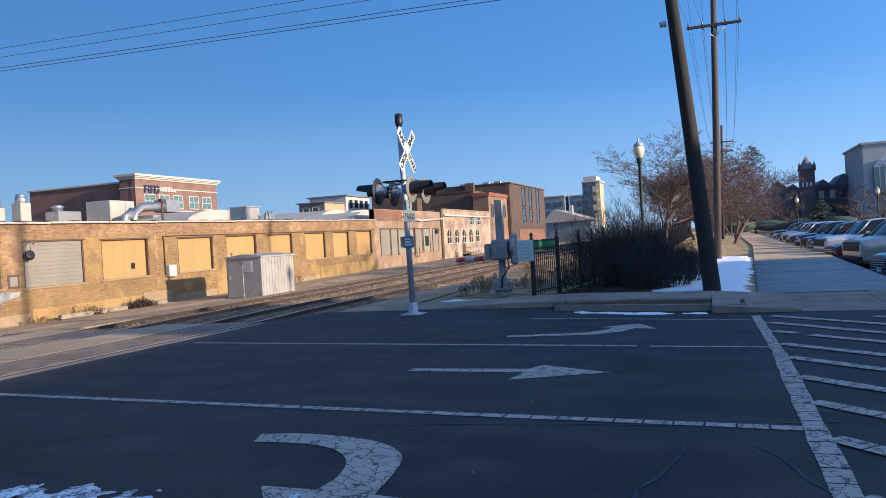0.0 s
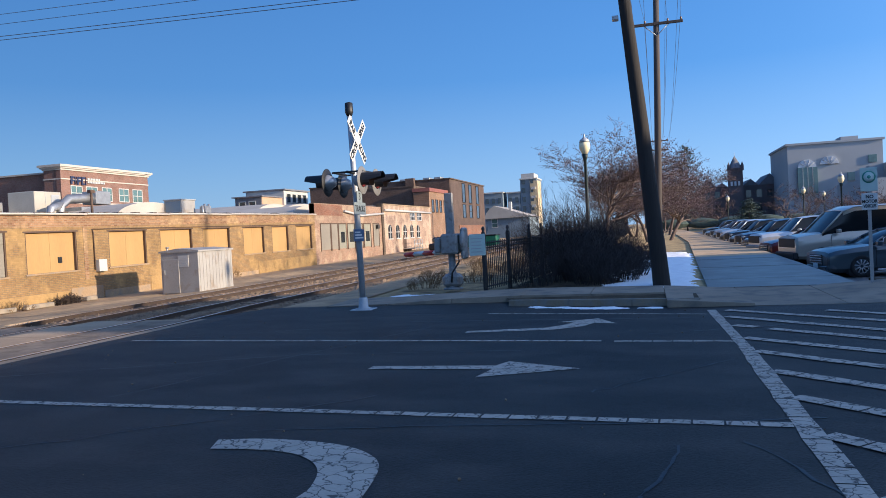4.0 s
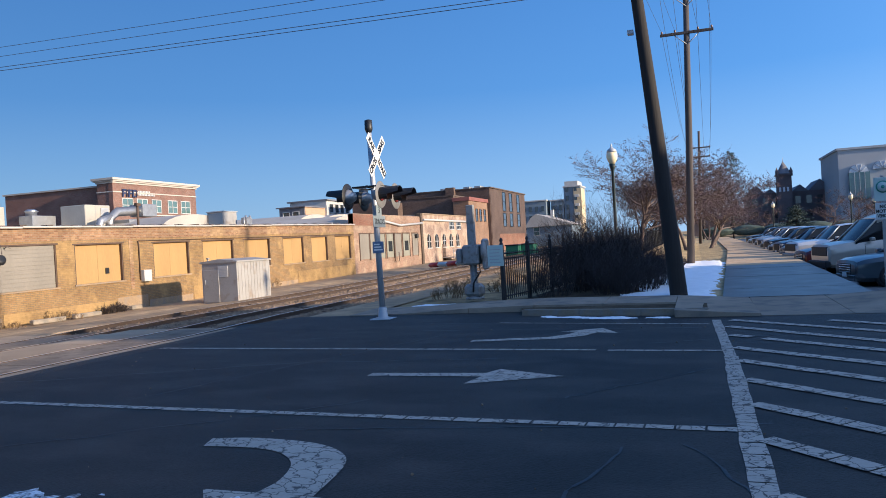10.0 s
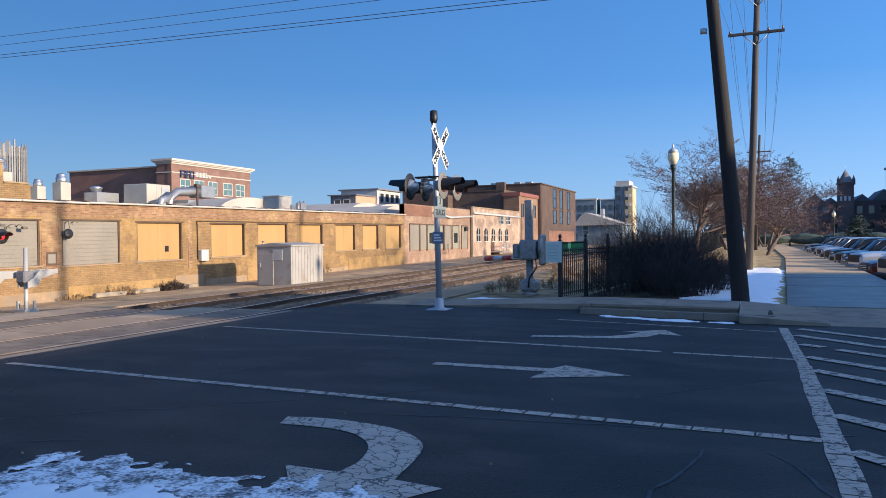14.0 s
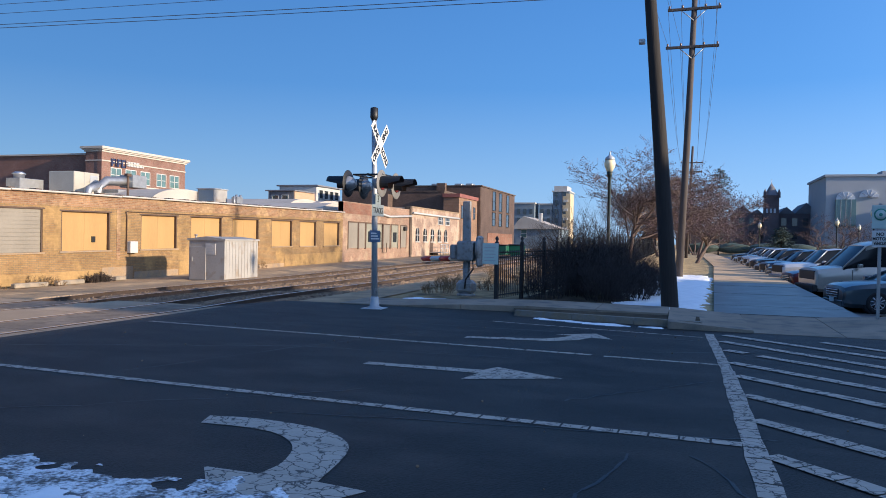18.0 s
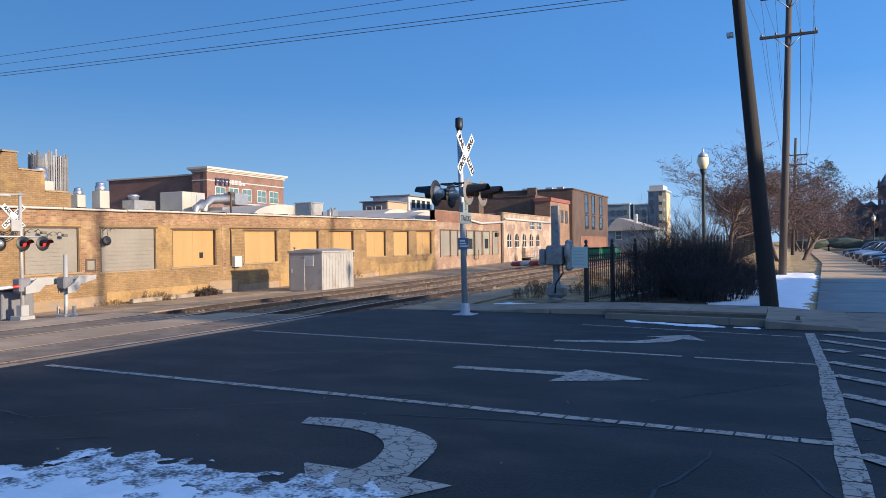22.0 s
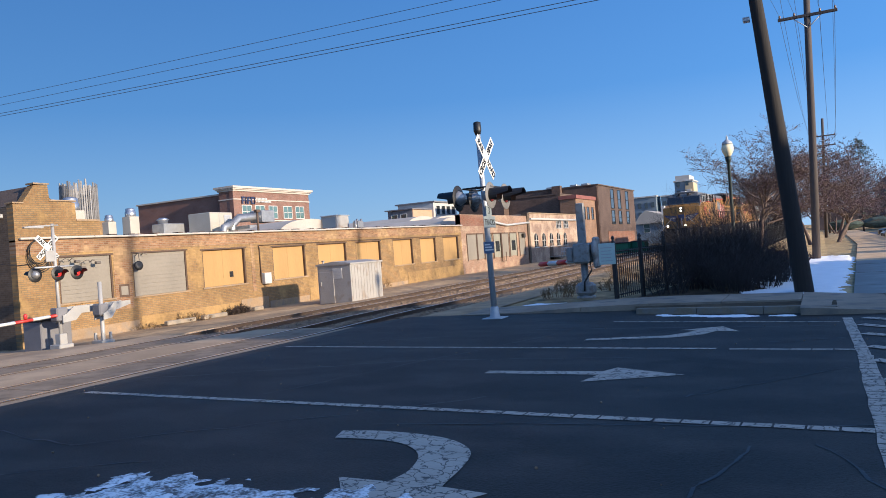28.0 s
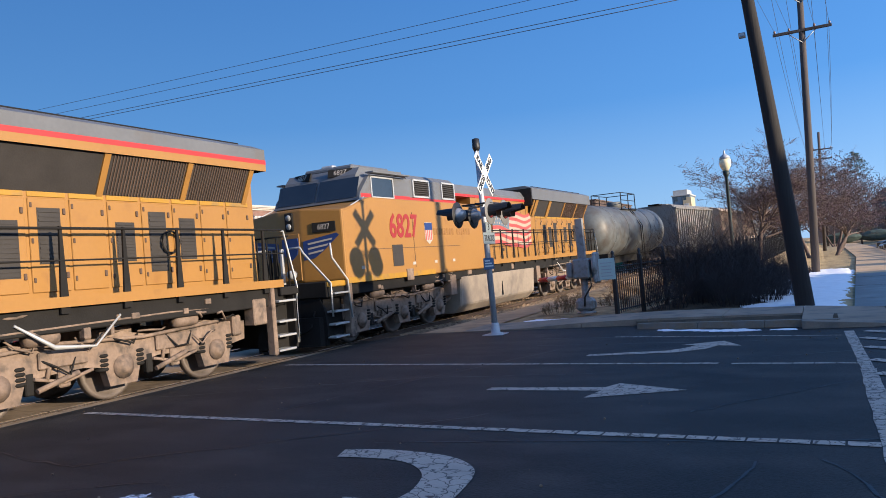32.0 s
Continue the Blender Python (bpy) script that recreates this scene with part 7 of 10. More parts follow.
def tree(x, y, h, r, seed, label, leaf=RED_TWIG, stems=4, leaves=5200, lean=(0, 0), crown_low=0.3, bark=BARK, levels=4, wide=1.15):
    rnd = random.Random(seed)
    z0 = gz(x, y)
    t = thing("tree", pose(x, y, z0), label, "tree", "trees beside the path")
    bm = bmesh.new()
    tips, twigs_v, twigs_f = [], [], []

    def limb(p, d, length, w, level):
        n = 4 if level < 2 else 3
        pts, ws = [p], [w]
        q, dd = p.copy(), d.copy()
        for k in range(n):
            dd = (dd + Vector((rnd.uniform(-0.22, 0.22), rnd.uniform(-0.22, 0.22), rnd.uniform(-0.12, 0.16)))).normalized()
            q = q + dd * length / n
            pts.append(q.copy())
            ws.append(w * (1 - 0.55 * (k + 1) / n))
        if level < 3:
            tube(bm, pts, ws, 7 if level == 0 else 5 if level == 1 else 4, caps=False)
        else:
            for a, b in zip(pts, pts[1:]):
                s = (b - a).cross(Vector((rnd.uniform(-1, 1), 0.3, 0.4))).normalized() * max(w, 0.008 + 0.00017 * y)
                i = len(twigs_v)
                twigs_v.extend([a + s, a - s, b])
                twigs_f.append((i, i + 1, i + 2))
        tips.extend(pts[1:] if level >= 2 else [])
        if level < levels:
            for k in range(((8 if stems == 1 else 4), 5, 4, 3, 3, 3)[level]):
                i = rnd.randint(1 if level else 2, n)
                v = (dd * (0.45 if level == 0 and stems == 1 else 1.0) + Vector((rnd.uniform(-1, 1), rnd.uniform(-1, 1), rnd.uniform(-0.25, 0.55))))
                v = Vector((v.x * wide, v.y * wide, v.z)).normalized()
                limb(pts[i], v, length * rnd.uniform(0.5, 0.8), ws[i] * 0.62, level + 1)
    for k in range(stems):
        a = 6.283 * k / stems + rnd.uniform(-0.4, 0.4)
        d = Vector((0.42 * math.cos(a) * r / h * 2 + lean[0], 0.42 * math.sin(a) * r / h * 2 + lean[1], 1)).normalized()
        limb(Vector((0.18 * math.cos(a) * (stems > 1), 0.18 * math.sin(a) * (stems > 1), -0.1)), d, h * 0.42, 0.06 + 0.07 / stems ** 0.5 + 0.004 * h, 0)
    part("trunk", bm, bark, t)
    me = bpy.data.meshes.new("twig")
    me.from_pydata(twigs_v, [], twigs_f)
    me.materials.append(bark)
    o = new("twig", me)
    o.parent = t
    o["kind"] = "stuff"
    v, f = [], []
    for k in range(leaves):
        c = rnd.choice(tips) + Vector((rnd.gauss(0, 0.07), rnd.gauss(0, 0.07), rnd.gauss(0, 0.06)))
        if c.z < crown_low * h * 0.75:
            continue
        s = rnd.uniform(0.014, 0.036) * (1 + 0.009 * y)
        e1 = Vector((rnd.uniform(-1, 1), rnd.uniform(-1, 1), rnd.uniform(-1, 1))).normalized() * s
        e2 = e1.cross(Vector((rnd.uniform(-1, 1), rnd.uniform(-1, 1), rnd.uniform(-1, 1)))).normalized() * s * 0.6
        i = len(v)
        v += [c - e1, c + e2, c + e1, c - e2]
        f.append((i, i + 1, i + 2, i + 3))
    me = bpy.data.meshes.new("crown")
    me.from_pydata(v, [], f)
    me.materials.append(leaf)
    o = new("crown", me)
    o.parent = t
    o["kind"] = "stuff"


tree(-2.9, 46.0, 9.2, 3.2, 1, "crab apple with a bent dark trunk and red-brown twigs", stems=1, lean=(-0.3, 0), leaves=9000, levels=6, wide=1.5)
tree(-3.9, 51.0, 7.6, 2.8, 2, "crab apple with a forked trunk and red-brown twigs", stems=1, leaves=6000, levels=5)
tree(-3.4, 55.0, 6.0, 2.6, 3, "leafless tree with dark bark by the fence", stems=1, levels=5, leaves=6000)
tree(-0.2, 57.0, 7.4, 3.2, 4, "red-brown crab apple beside the path", stems=2, levels=5, leaves=10000, wide=1.3)
tree(1.4, 64.0, 8.4, 3.8, 5, "red-brown crab apple beside the path", stems=1, levels=5, leaves=11000, wide=1.35)
tree(1.8, 75.0, 9.6, 4.2, 6, "red-brown crab apple beside the path", stems=1, levels=5, leaves=11000, wide=1.35)
tree(2.0, 88.0, 10.4, 4.4, 7, "red-brown crab apple beside the path", stems=1, levels=5, leaves=11000, wide=1.35)
tree(-1.6, 70.0, 6.5, 2.6, 9, "leafless tree with grey bark by the fence", stems=2, leaves=6000, levels=5)
tree(2.0, 110.0, 7.5, 4.0, 10, "far red-brown tree at the end of the path", stems=3, leaves=3000)
for k, (x, y, h, n) in enumerate(((17.9, 75.0, 6.8, 2200), (26.4, 75.0, 5.8, 3200), (34.9, 75.0, 4.6, 900), (13.5, 90.0, 6.5, 1200), (19.0, 105.0, 7.0, 1200), (9.5, 118.0, 7.0, 1500), (22.0, 84.0, 5.2, 1800), (14.6, 70.0, 5.0, 1200))):
    tree(x, y, h, 2.8, 40 + k, "bare tree beyond the car park", stems=1, leaves=n, crown_low=0.15, levels=4)


def conifer(x, y, h, r, seed, label):
    """A dark conifer: a straight trunk with drooping sprays of needles in uneven tiers."""
    rnd = random.Random(seed)
    t = thing("tree", pose(x, y, gz(x, y)), label, "tree", "conifers beyond the car park")
    bm = bmesh.new()
    tube(bm, [(0, 0, -0.1), (0.05, 0, 0.5 * h), (0, 0, h)], [0.16, 0.1, 0.02], 7)
    part("trunk", bm, BARK, t)
    v, f = [], []
    for k in range(230):
        z = h * rnd.uniform(0.12, 0.98)
        a, reach = rnd.uniform(0, 6.283), r * min(1.0, 1.9 * (1.04 - z / h)) ** 0.75 * rnd.uniform(0.5, 1.15)
        d = Vector((math.cos(a), math.sin(a), -0.18))
        for j in range(26):
            u = rnd.random() ** 0.7
            c = Vector((0, 0, z)) + d * reach * u + Vector((rnd.gauss(0, 0.1), rnd.gauss(0, 0.1), rnd.gauss(0, 0.07))) * (0.5 + u)
            e1 = (d + Vector((rnd.uniform(-0.8, 0.8), rnd.uniform(-0.8, 0.8), rnd.uniform(-0.5, 0.5)))).normalized() * rnd.uniform(0.1, 0.22)
            e2 = e1.cross(Vector((rnd.uniform(-1, 1), rnd.uniform(-1, 1), 1))).normalized() * 0.05
            i = len(v)
            v += [c - e1, c + e2, c + e1, c - e2]
            f.append((i, i + 1, i + 2, i + 3))
    me = bpy.data.meshes.new("crown")
    me.from_pydata(v, [], f)
    me.materials.append(PINE)
    o = new("crown", me)
    o.parent = t
    o["kind"] = "stuff"


for k, (x, y, h) in enumerate(((24.8, 80.0, 5.6), (31.2, 80.0, 5.0), (34.6, 80.0, 5.8), (37.6, 81.0, 6.3), (42.0, 84.0, 6.6), (46.5, 86.0, 6.2), (12.4, 104.0, 4.4))):
    conifer(x, y, h, 2.3, 140 + k, "broad blue-green pine beyond the car park")
conifer(6.4, 137.0, 15.5, 4.6, 150, "dark green conifer standing among the bare trees")


# ---- cars ----
RUBBER = mat("tyre_rubber", (0.015, 0.015, 0.016), 0.85, var=0.2, big=5.0, bump=0.2)
ALLOY = mat("alloy_wheel", (0.5, 0.5, 0.52), 0.3, 0.8, var=0.1, bump=0.0)
CAR_GLASS = mat("car_glass", (0.012, 0.014, 0.016), 0.12, var=0.2, big=0.8, fine=3.0, bump=0.0, spec=0.3)
HEADLAMP = mat("headlamp_glass", (0.26, 0.27, 0.28), 0.1, var=0.1, bump=0.0)
TAIL = mat("tail_lamp_red", (0.35, 0.02, 0.02), 0.2, var=0.1, bump=0.0)
CHROME = mat("chrome", (0.75, 0.75, 0.76), 0.15, 1.0, var=0.05, bump=0.0)
PLATE = mat("number_plate", (0.7, 0.7, 0.68), 0.5, var=0.05, bump=0.0)
SILVER_TRIM = mat("dull_silver_bumper", (0.3, 0.3, 0.3), 0.4, 0.5, var=0.1, bump=0.0)
TRIM = mat("black_trim", (0.015, 0.015, 0.016), 0.6, var=0.1, bump=0.0)


def car_paint(name, col):
    m = mat(name, col, 0.28, 0.35, var=0.06, big=1.0, fine=6.0, bump=0.0, dirt=tuple(0.6 * c + 0.08 for c in col), dirt_amount=0.1)
    m.node_tree.nodes["Principled BSDF"].inputs["Coat Weight"].default_value = 0.6
    return m


def loft(bm, stations, mi=0):
    """A body skinned over cross-sections: (y, [(x, z), ...]) for the right half, mirrored."""
    rings = []
    for y, half in stations:
        pts = half + [(-x, z) for x, z in reversed(half)]
        rings.append([bm.verts.new((x, y, z)) for x, z in pts])
    k = len(rings[0])
    for a, b in zip(rings, rings[1:]):
        for j in range(k):
            f = bm.faces.new((a[j], a[(j + 1) % k], b[(j + 1) % k], b[j]))
            f.material_index, f.smooth = mi, True
    bm.faces.new(rings[0][::-1]).material_index = mi
    bm.faces.new(rings[-1]).material_index = mi
    bmesh.ops.recalc_face_normals(bm, faces=bm.faces)
    for e in bm.edges:
        e.smooth = e.calc_face_angle(0.0) < 0.42


SHAPES = {
    # length, width, wheel radius, wheelbase, front overhang, body line: (y from the nose, sill, hood or belt height, width factor), cabin line: (y, z, half width)
    "sedan": dict(L=4.87, W=1.83, R=0.34, wb=2.8, fo=0.95, body=((0.0, 0.28, 0.68, 0.84), (0.05, 0.19, 0.78, 0.92), (0.25, 0.16, 0.85, 0.98), (0.8, 0.16, 0.92, 1.0), (1.4, 0.17, 0.97, 1.0), (2.4, 0.17, 0.98, 1.0), (3.6, 0.18, 1.0, 1.0), (4.3, 0.2, 1.05, 0.98), (4.7, 0.22, 1.07, 0.93), (4.83, 0.3, 1.0, 0.86), (4.87, 0.42, 0.86, 0.82)), cabin=((1.25, 0.94, 0.84), (1.7, 1.2, 0.74), (2.15, 1.39, 0.66), (2.7, 1.46, 0.64), (3.3, 1.44, 0.63), (3.8, 1.33, 0.65), (4.4, 1.08, 0.76))),
    "suv": dict(L=4.9, W=1.92, R=0.38, wb=2.85, fo=0.95, body=((0.0, 0.42, 0.85, 0.78), (0.1, 0.3, 1.0, 0.9), (0.4, 0.28, 1.06, 0.97), (1.3, 0.28, 1.12, 1.0), (2.6, 0.28, 1.14, 1.0), (4.2, 0.3, 1.16, 1.0), (4.75, 0.35, 1.14, 0.95), (4.9, 0.5, 1.05, 0.86)), cabin=((1.3, 1.1, 0.82), (1.95, 1.68, 0.66), (2.6, 1.76, 0.65), (4.1, 1.74, 0.64), (4.75, 1.15, 0.78))),
    "pickup": dict(L=5.8, W=2.0, R=0.41, wb=3.6, fo=0.95, body=((0.0, 0.45, 1.02, 0.86), (0.1, 0.36, 1.12, 0.95), (0.5, 0.33, 1.17, 1.0), (1.4, 0.33, 1.2, 1.0), (3.6, 0.35, 1.22, 1.0), (5.6, 0.4, 1.2, 1.0), (5.8, 0.5, 1.18, 0.97)), cabin=((1.4, 1.18, 0.86), (2.05, 1.82, 0.68), (2.6, 1.88, 0.67), (3.55, 1.86, 0.67), (3.8, 1.22, 0.8))),
    "van": dict(L=5.7, W=2.02, R=0.38, wb=3.45, fo=0.9, body=((0.0, 0.42, 1.05, 0.92), (0.08, 0.32, 1.16, 0.98), (0.5, 0.3, 1.22, 1.0), (1.1, 0.3, 1.28, 1.0), (2.4, 0.3, 1.3, 1.0), (4.0, 0.3, 1.3, 1.0), (5.55, 0.32, 1.3, 0.99), (5.7, 0.42, 1.28, 0.96)), cabin=((0.95, 1.24, 0.94), (1.75, 2.05, 0.83), (2.2, 2.2, 0.82), (5.2, 2.22, 0.82), (5.68, 2.1, 0.83), (5.7, 1.28, 0.94))),
}


def car(kind, paint, m, label, detail=True, group="cars parked in the car park"):
    """A parked car, nose towards -y of its own space."""
    s = SHAPES[kind]
    c = thing("van" if kind == "van" else "car", m, label, "van" if kind == "van" else "car", group)
    hw = s["W"] / 2
    bm = bmesh.new()
    st = []
    for y, lo, hi, w in s["body"]:
        a = hw * w
        st.append((y, [(0.0, lo), (0.82 * a, lo), (0.97 * a, lo + 0.12), (a, lo + 0.55 * (hi - lo)), (0.985 * a, lo + 0.8 * (hi - lo)), (0.9 * a, hi - 0.02), (0.6 * a, hi + 0.02), (0.0, hi + 0.035)]))
    loft(bm, [(y, [(max(x, 0.001), z) for x, z in hh]) for y, hh in st])
    body = part("body", bm, paint, c)
    # glass house under a painted roof
    cab = s["cabin"]
    bm = bmesh.new()
    belt = cab[0][1]
    loft(bm, [(y, [(0.001, belt - 0.12), (hw * 0.93 * (0.98 if 0 < i < len(cab) - 1 else w / 0.93), belt - 0.12), (hw * w * 1.06, belt + 0.45 * (z - belt)), (hw * w, z - 0.05), (hw * w * 0.8, z), (0.001, z + 0.015)]) for i, (y, z, w) in enumerate(cab)])
    part("glasshouse", bm, CAR_GLASS, c, "dark tinted windows")
    bm = bmesh.new()
    top = [k for k in cab if k[1] > belt + 0.3]
    loft(bm, [(y, [(0.001, z - 0.02), (hw * w * 0.98, z - 0.035), (hw * w + 0.02, z - 0.02), (hw * w * 0.82, z + 0.02), (0.001, z + 0.035)]) for y, z, w in top])
    part("roof", bm, paint, c)
    if kind == "van":
        bm = bmesh.new()
        loft(bm, [(y, [(0.001, z - 0.16), (hw * w * 1.03, z - 0.17), (hw * w * 1.03, z - 0.06), (hw * w * 0.85, z + 0.012), (0.001, z + 0.025)]) for y, z, w in top])
        part("roof_band", bm, paint, c)
    ym = (cab[1][0] + cab[-2][0]) / 2
    for sx in (-1, 1):
        lines = [[(sx * hw * 0.94, ym, belt - 0.02), (sx * hw * (cab[1][2] + 0.03), ym, cab[2][1] - 0.05)]]
        for (ya, za, wa), (yb, zb, wb) in zip(cab, cab[1:]) if kind == "sedan" else (cab[:2], cab[-2:]):
            lines.append([(sx * hw * wa, ya, za), (sx * (hw * wb + 0.01), yb, zb - 0.01)])
        for line in lines:
            bm = bmesh.new()
            tube(bm, line, 0.035, 4)
            part("pillar", bm, paint, c)
        if kind == "sedan" and detail:
            bm = bmesh.new()
            rim = [(sx * (hw * w * 1.02 + 0.012), y, z - 0.055) for y, z, w in cab[1:-1]]
            tube(bm, [(sx * hw * 0.93, cab[0][0] + 0.35, belt)] + rim + [(sx * hw * 0.9, cab[-1][0] - 0.25, belt + 0.06)], 0.012, 5)
            tube(bm, [(sx * hw * 0.945, cab[0][0] + 0.35, belt), (sx * hw * 0.94, cab[-1][0] - 0.25, belt + 0.05)], 0.012, 5)
            part("chrome_trim", bm, CHROME, c, "bright trim round the side windows")
    for sx in (-1, 1):
        for wy in (s["fo"], s["fo"] + s["wb"]):
            wm = Matrix.Translation((sx * (hw - 0.1), wy, s["R"])) @ pose(0, 0, 0, 0, 90 * sx, 0)
            bm = bmesh.new()
            lathe(bm, [(s["R"] * 0.62, -0.1), (s["R"] * 0.95, -0.1), (s["R"], -0.06), (s["R"], 0.06), (s["R"] * 0.95, 0.105), (s["R"] * 0.66, 0.105), (s["R"] * 0.62, 0.07)], 22, wm)
            wheel = part("wheel", bm, RUBBER, c)
            bm = bmesh.new()
            lathe(bm, [(0.02, 0.02), (s["R"] * 0.25, 0.05), (s["R"] * 0.3, 0.0), (s["R"] * 0.62, 0.0)], 18, wm, 1)
            n = 10
            for k in range(n if detail else 0):
                a = 6.283 * k / n
                tube(bm, [wm @ Vector((0.05 * math.cos(a), 0.05 * math.sin(a), 0.09)), wm @ Vector((s["R"] * 0.63 * math.cos(a + 0.12), s["R"] * 0.63 * math.sin(a + 0.12), 0.09))], 0.02, 4)
            lathe(bm, [(s["R"] * 0.6, 0.06), (s["R"] * 0.66, 0.1), (s["R"] * 0.68, 0.09), (s["R"] * 0.62, 0.03)], 18, wm)
            part("rim", bm, [ALLOY, TRIM], wheel, "silver spoked alloy rim")
            bm = bmesh.new()
            lathe(bm, [(s["R"] + 0.07, -0.14), (s["R"] + 0.07, 0.045), (s["R"] * 0.9, 0.05), (s["R"] * 0.9, -0.14)], 22, wm)
            part("wheel_arch", bm, TRIM, c)
    b0 = s["body"]
    zh = b0[1][2]
    for sx in (-1, 1):
        part("headlight", bmesh_box(sx * hw * 0.5 if sx > 0 else -hw * 0.88, sx * hw * 0.88 if sx > 0 else -hw * 0.5, 0.03, 0.3, zh - 0.2, zh - 0.06, 0.03), HEADLAMP, c)
        part("tail_light", bmesh_box(sx * hw * 0.6 if sx > 0 else -hw * 0.9, sx * hw * 0.9 if sx > 0 else -hw * 0.6, s["L"] - 0.2, s["L"] - 0.02, b0[-2][2] - 0.28, b0[-2][2] - 0.08, 0.02), TAIL, c)
        part("door_mirror", bmesh_box(sx * hw if sx > 0 else -hw - 0.2, sx * hw + 0.2 if sx > 0 else -hw, cab[1][0] - 0.35, cab[1][0] - 0.2, belt, belt + 0.15, 0.03), paint, c)
    gw = 0.8 if kind in ("van", "pickup") else 0.48
    grille = part("grille", bmesh_box(-hw * gw, hw * gw, -0.02, 0.1, zh - 0.4, zh - 0.06, 0.015), TRIM, c)
    if detail:
        for k in range(4 if kind == "sedan" else 0):
            part("grille_bar", bmesh_box(-hw * 0.47, hw * 0.47, -0.03, 0.0, zh - 0.34 + 0.075 * k, zh - 0.315 + 0.075 * k, 0.004), CHROME, grille)
        for sx in (-1, 1):
            bm = bmesh.new()
            x = sx * hw * 0.99
            for y in ((cab[1][0] + cab[0][0]) / 2 - 0.1, (cab[1][0] + cab[-2][0]) / 2, cab[-2][0] + 0.15):
                box(bm, min(x, x + 0.012 * sx), max(x, x + 0.012 * sx), y, y + 0.012, b0[2][1] + 0.1, belt - 0.08)
            part("door_seam", bm, TRIM, c)
            part("door_handle", bmesh_box(min(x, x + 0.03 * sx), max(x, x + 0.03 * sx), (cab[1][0] + cab[-2][0]) / 2 - 0.3, (cab[1][0] + cab[-2][0]) / 2 - 0.1, belt - 0.2, belt - 0.16, 0.008), paint, c)
            part("sill_trim", bmesh_box(min(x - 0.02, x + 0.015 * sx), max(x + 0.02, x + 0.015 * sx), s["fo"] + 0.45, s["fo"] + s["wb"] - 0.45, b0[2][1] + 0.03, b0[2][1] + 0.08, 0.008), CHROME, c)
    if kind in ("van", "pickup"):
        part("bumper_bar", bmesh_box(-hw * 0.95, hw * 0.95, -0.12, 0.1, b0[0][1] - 0.1, b0[0][1] + 0.16, 0.04), SILVER_TRIM if kind == "pickup" else TRIM, c)
    part("bumper", bmesh_box(-hw * 0.8, hw * 0.8, -0.03, 0.12, b0[0][1] - 0.1, b0[0][1] + 0.1, 0.03), paint if kind == "sedan" else TRIM, c)
    part("number_plate", bmesh_box(-0.16, 0.16, -0.045, -0.03, b0[0][1] + 0.02, b0[0][1] + 0.16, 0.004), PLATE, c, "plain pale number plate")
    return c


def car_park():
    def spot(x, y, turn):
        return pose(x, y, gz(x, y), 0, 0, turn)
    blue, tan, maroon, white, silver, black, navy = [car_paint(n, k) for n, k in (("steel_blue_car_paint", (0.05, 0.07, 0.085)), ("pewter_car_paint", (0.46, 0.41, 0.34)), ("dark_red_car_paint", (0.06, 0.012, 0.015)), ("white_car_paint", (0.62, 0.62, 0.62)), ("silver_car_paint", (0.35, 0.36, 0.37)), ("black_car_paint", (0.015, 0.016, 0.018)), ("navy_car_paint", (0.02, 0.03, 0.06)))]
    car("sedan", blue, spot(4.7, 26.0, -79), "steel-blue saloon car with spoked alloy wheels, parked nose to the path")
    car("van", tan, spot(4.75, 31.4, -80), "long pewter passenger van with dark windows, parked nose to the path")
    rows = [("sedan", maroon, "dark red saloon car parked in a long row"), ("pickup", white, "white pickup truck parked in a long row"), ("sedan", black, "black saloon car parked in a long row"), ("suv", navy, "navy off-road car parked in a long row"), ("sedan", silver, "silver saloon car parked in a long row"), ("suv", black, "black off-road car parked in a long row"), ("sedan", blue, "blue-grey saloon car parked in a long row"), ("suv", white, "white off-road car parked in a long row"), ("sedan", silver, "silver saloon car parked in a long row"), ("suv", silver, "silver off-road car parked in a long row"), ("sedan", navy, "navy saloon car parked in a long row"), ("sedan", white, "white saloon car parked in a long row"), ("suv", black, "black off-road car parked in a long row")]
    y = 36.2
    for k, (kind, p, lab) in enumerate(rows):
        car(kind, p, spot(4.62 + 0.016 * max(0.0, y - 50.0), y, -80), lab, detail=k < 4)
        y += 3.3 if k < 4 else 3.6
    car("sedan", silver, spot(25.3, 60.0, 150), "silver saloon car standing in the car park lane")
    car("suv", white, spot(22.0, 71.0, -80), "white off-road car parked at the far side")
    car("sedan", silver, spot(33.0, 70.0, 150), "silver saloon car parked at the far side")
    for k in range(9):
        car(("suv", "sedan")[k % 2], (white, silver, black, navy, maroon)[k % 5], spot(10.5 + 1.1 * k, 66.0 + 5.5 * k, -85), "car parked in the second row", False)


car_park()


# ---- signs by the path, buildings beyond the car park ----
TEAL = mat("teal_sign_ink", (0.06, 0.27, 0.2), 0.5, var=0.08, bump=0.0)


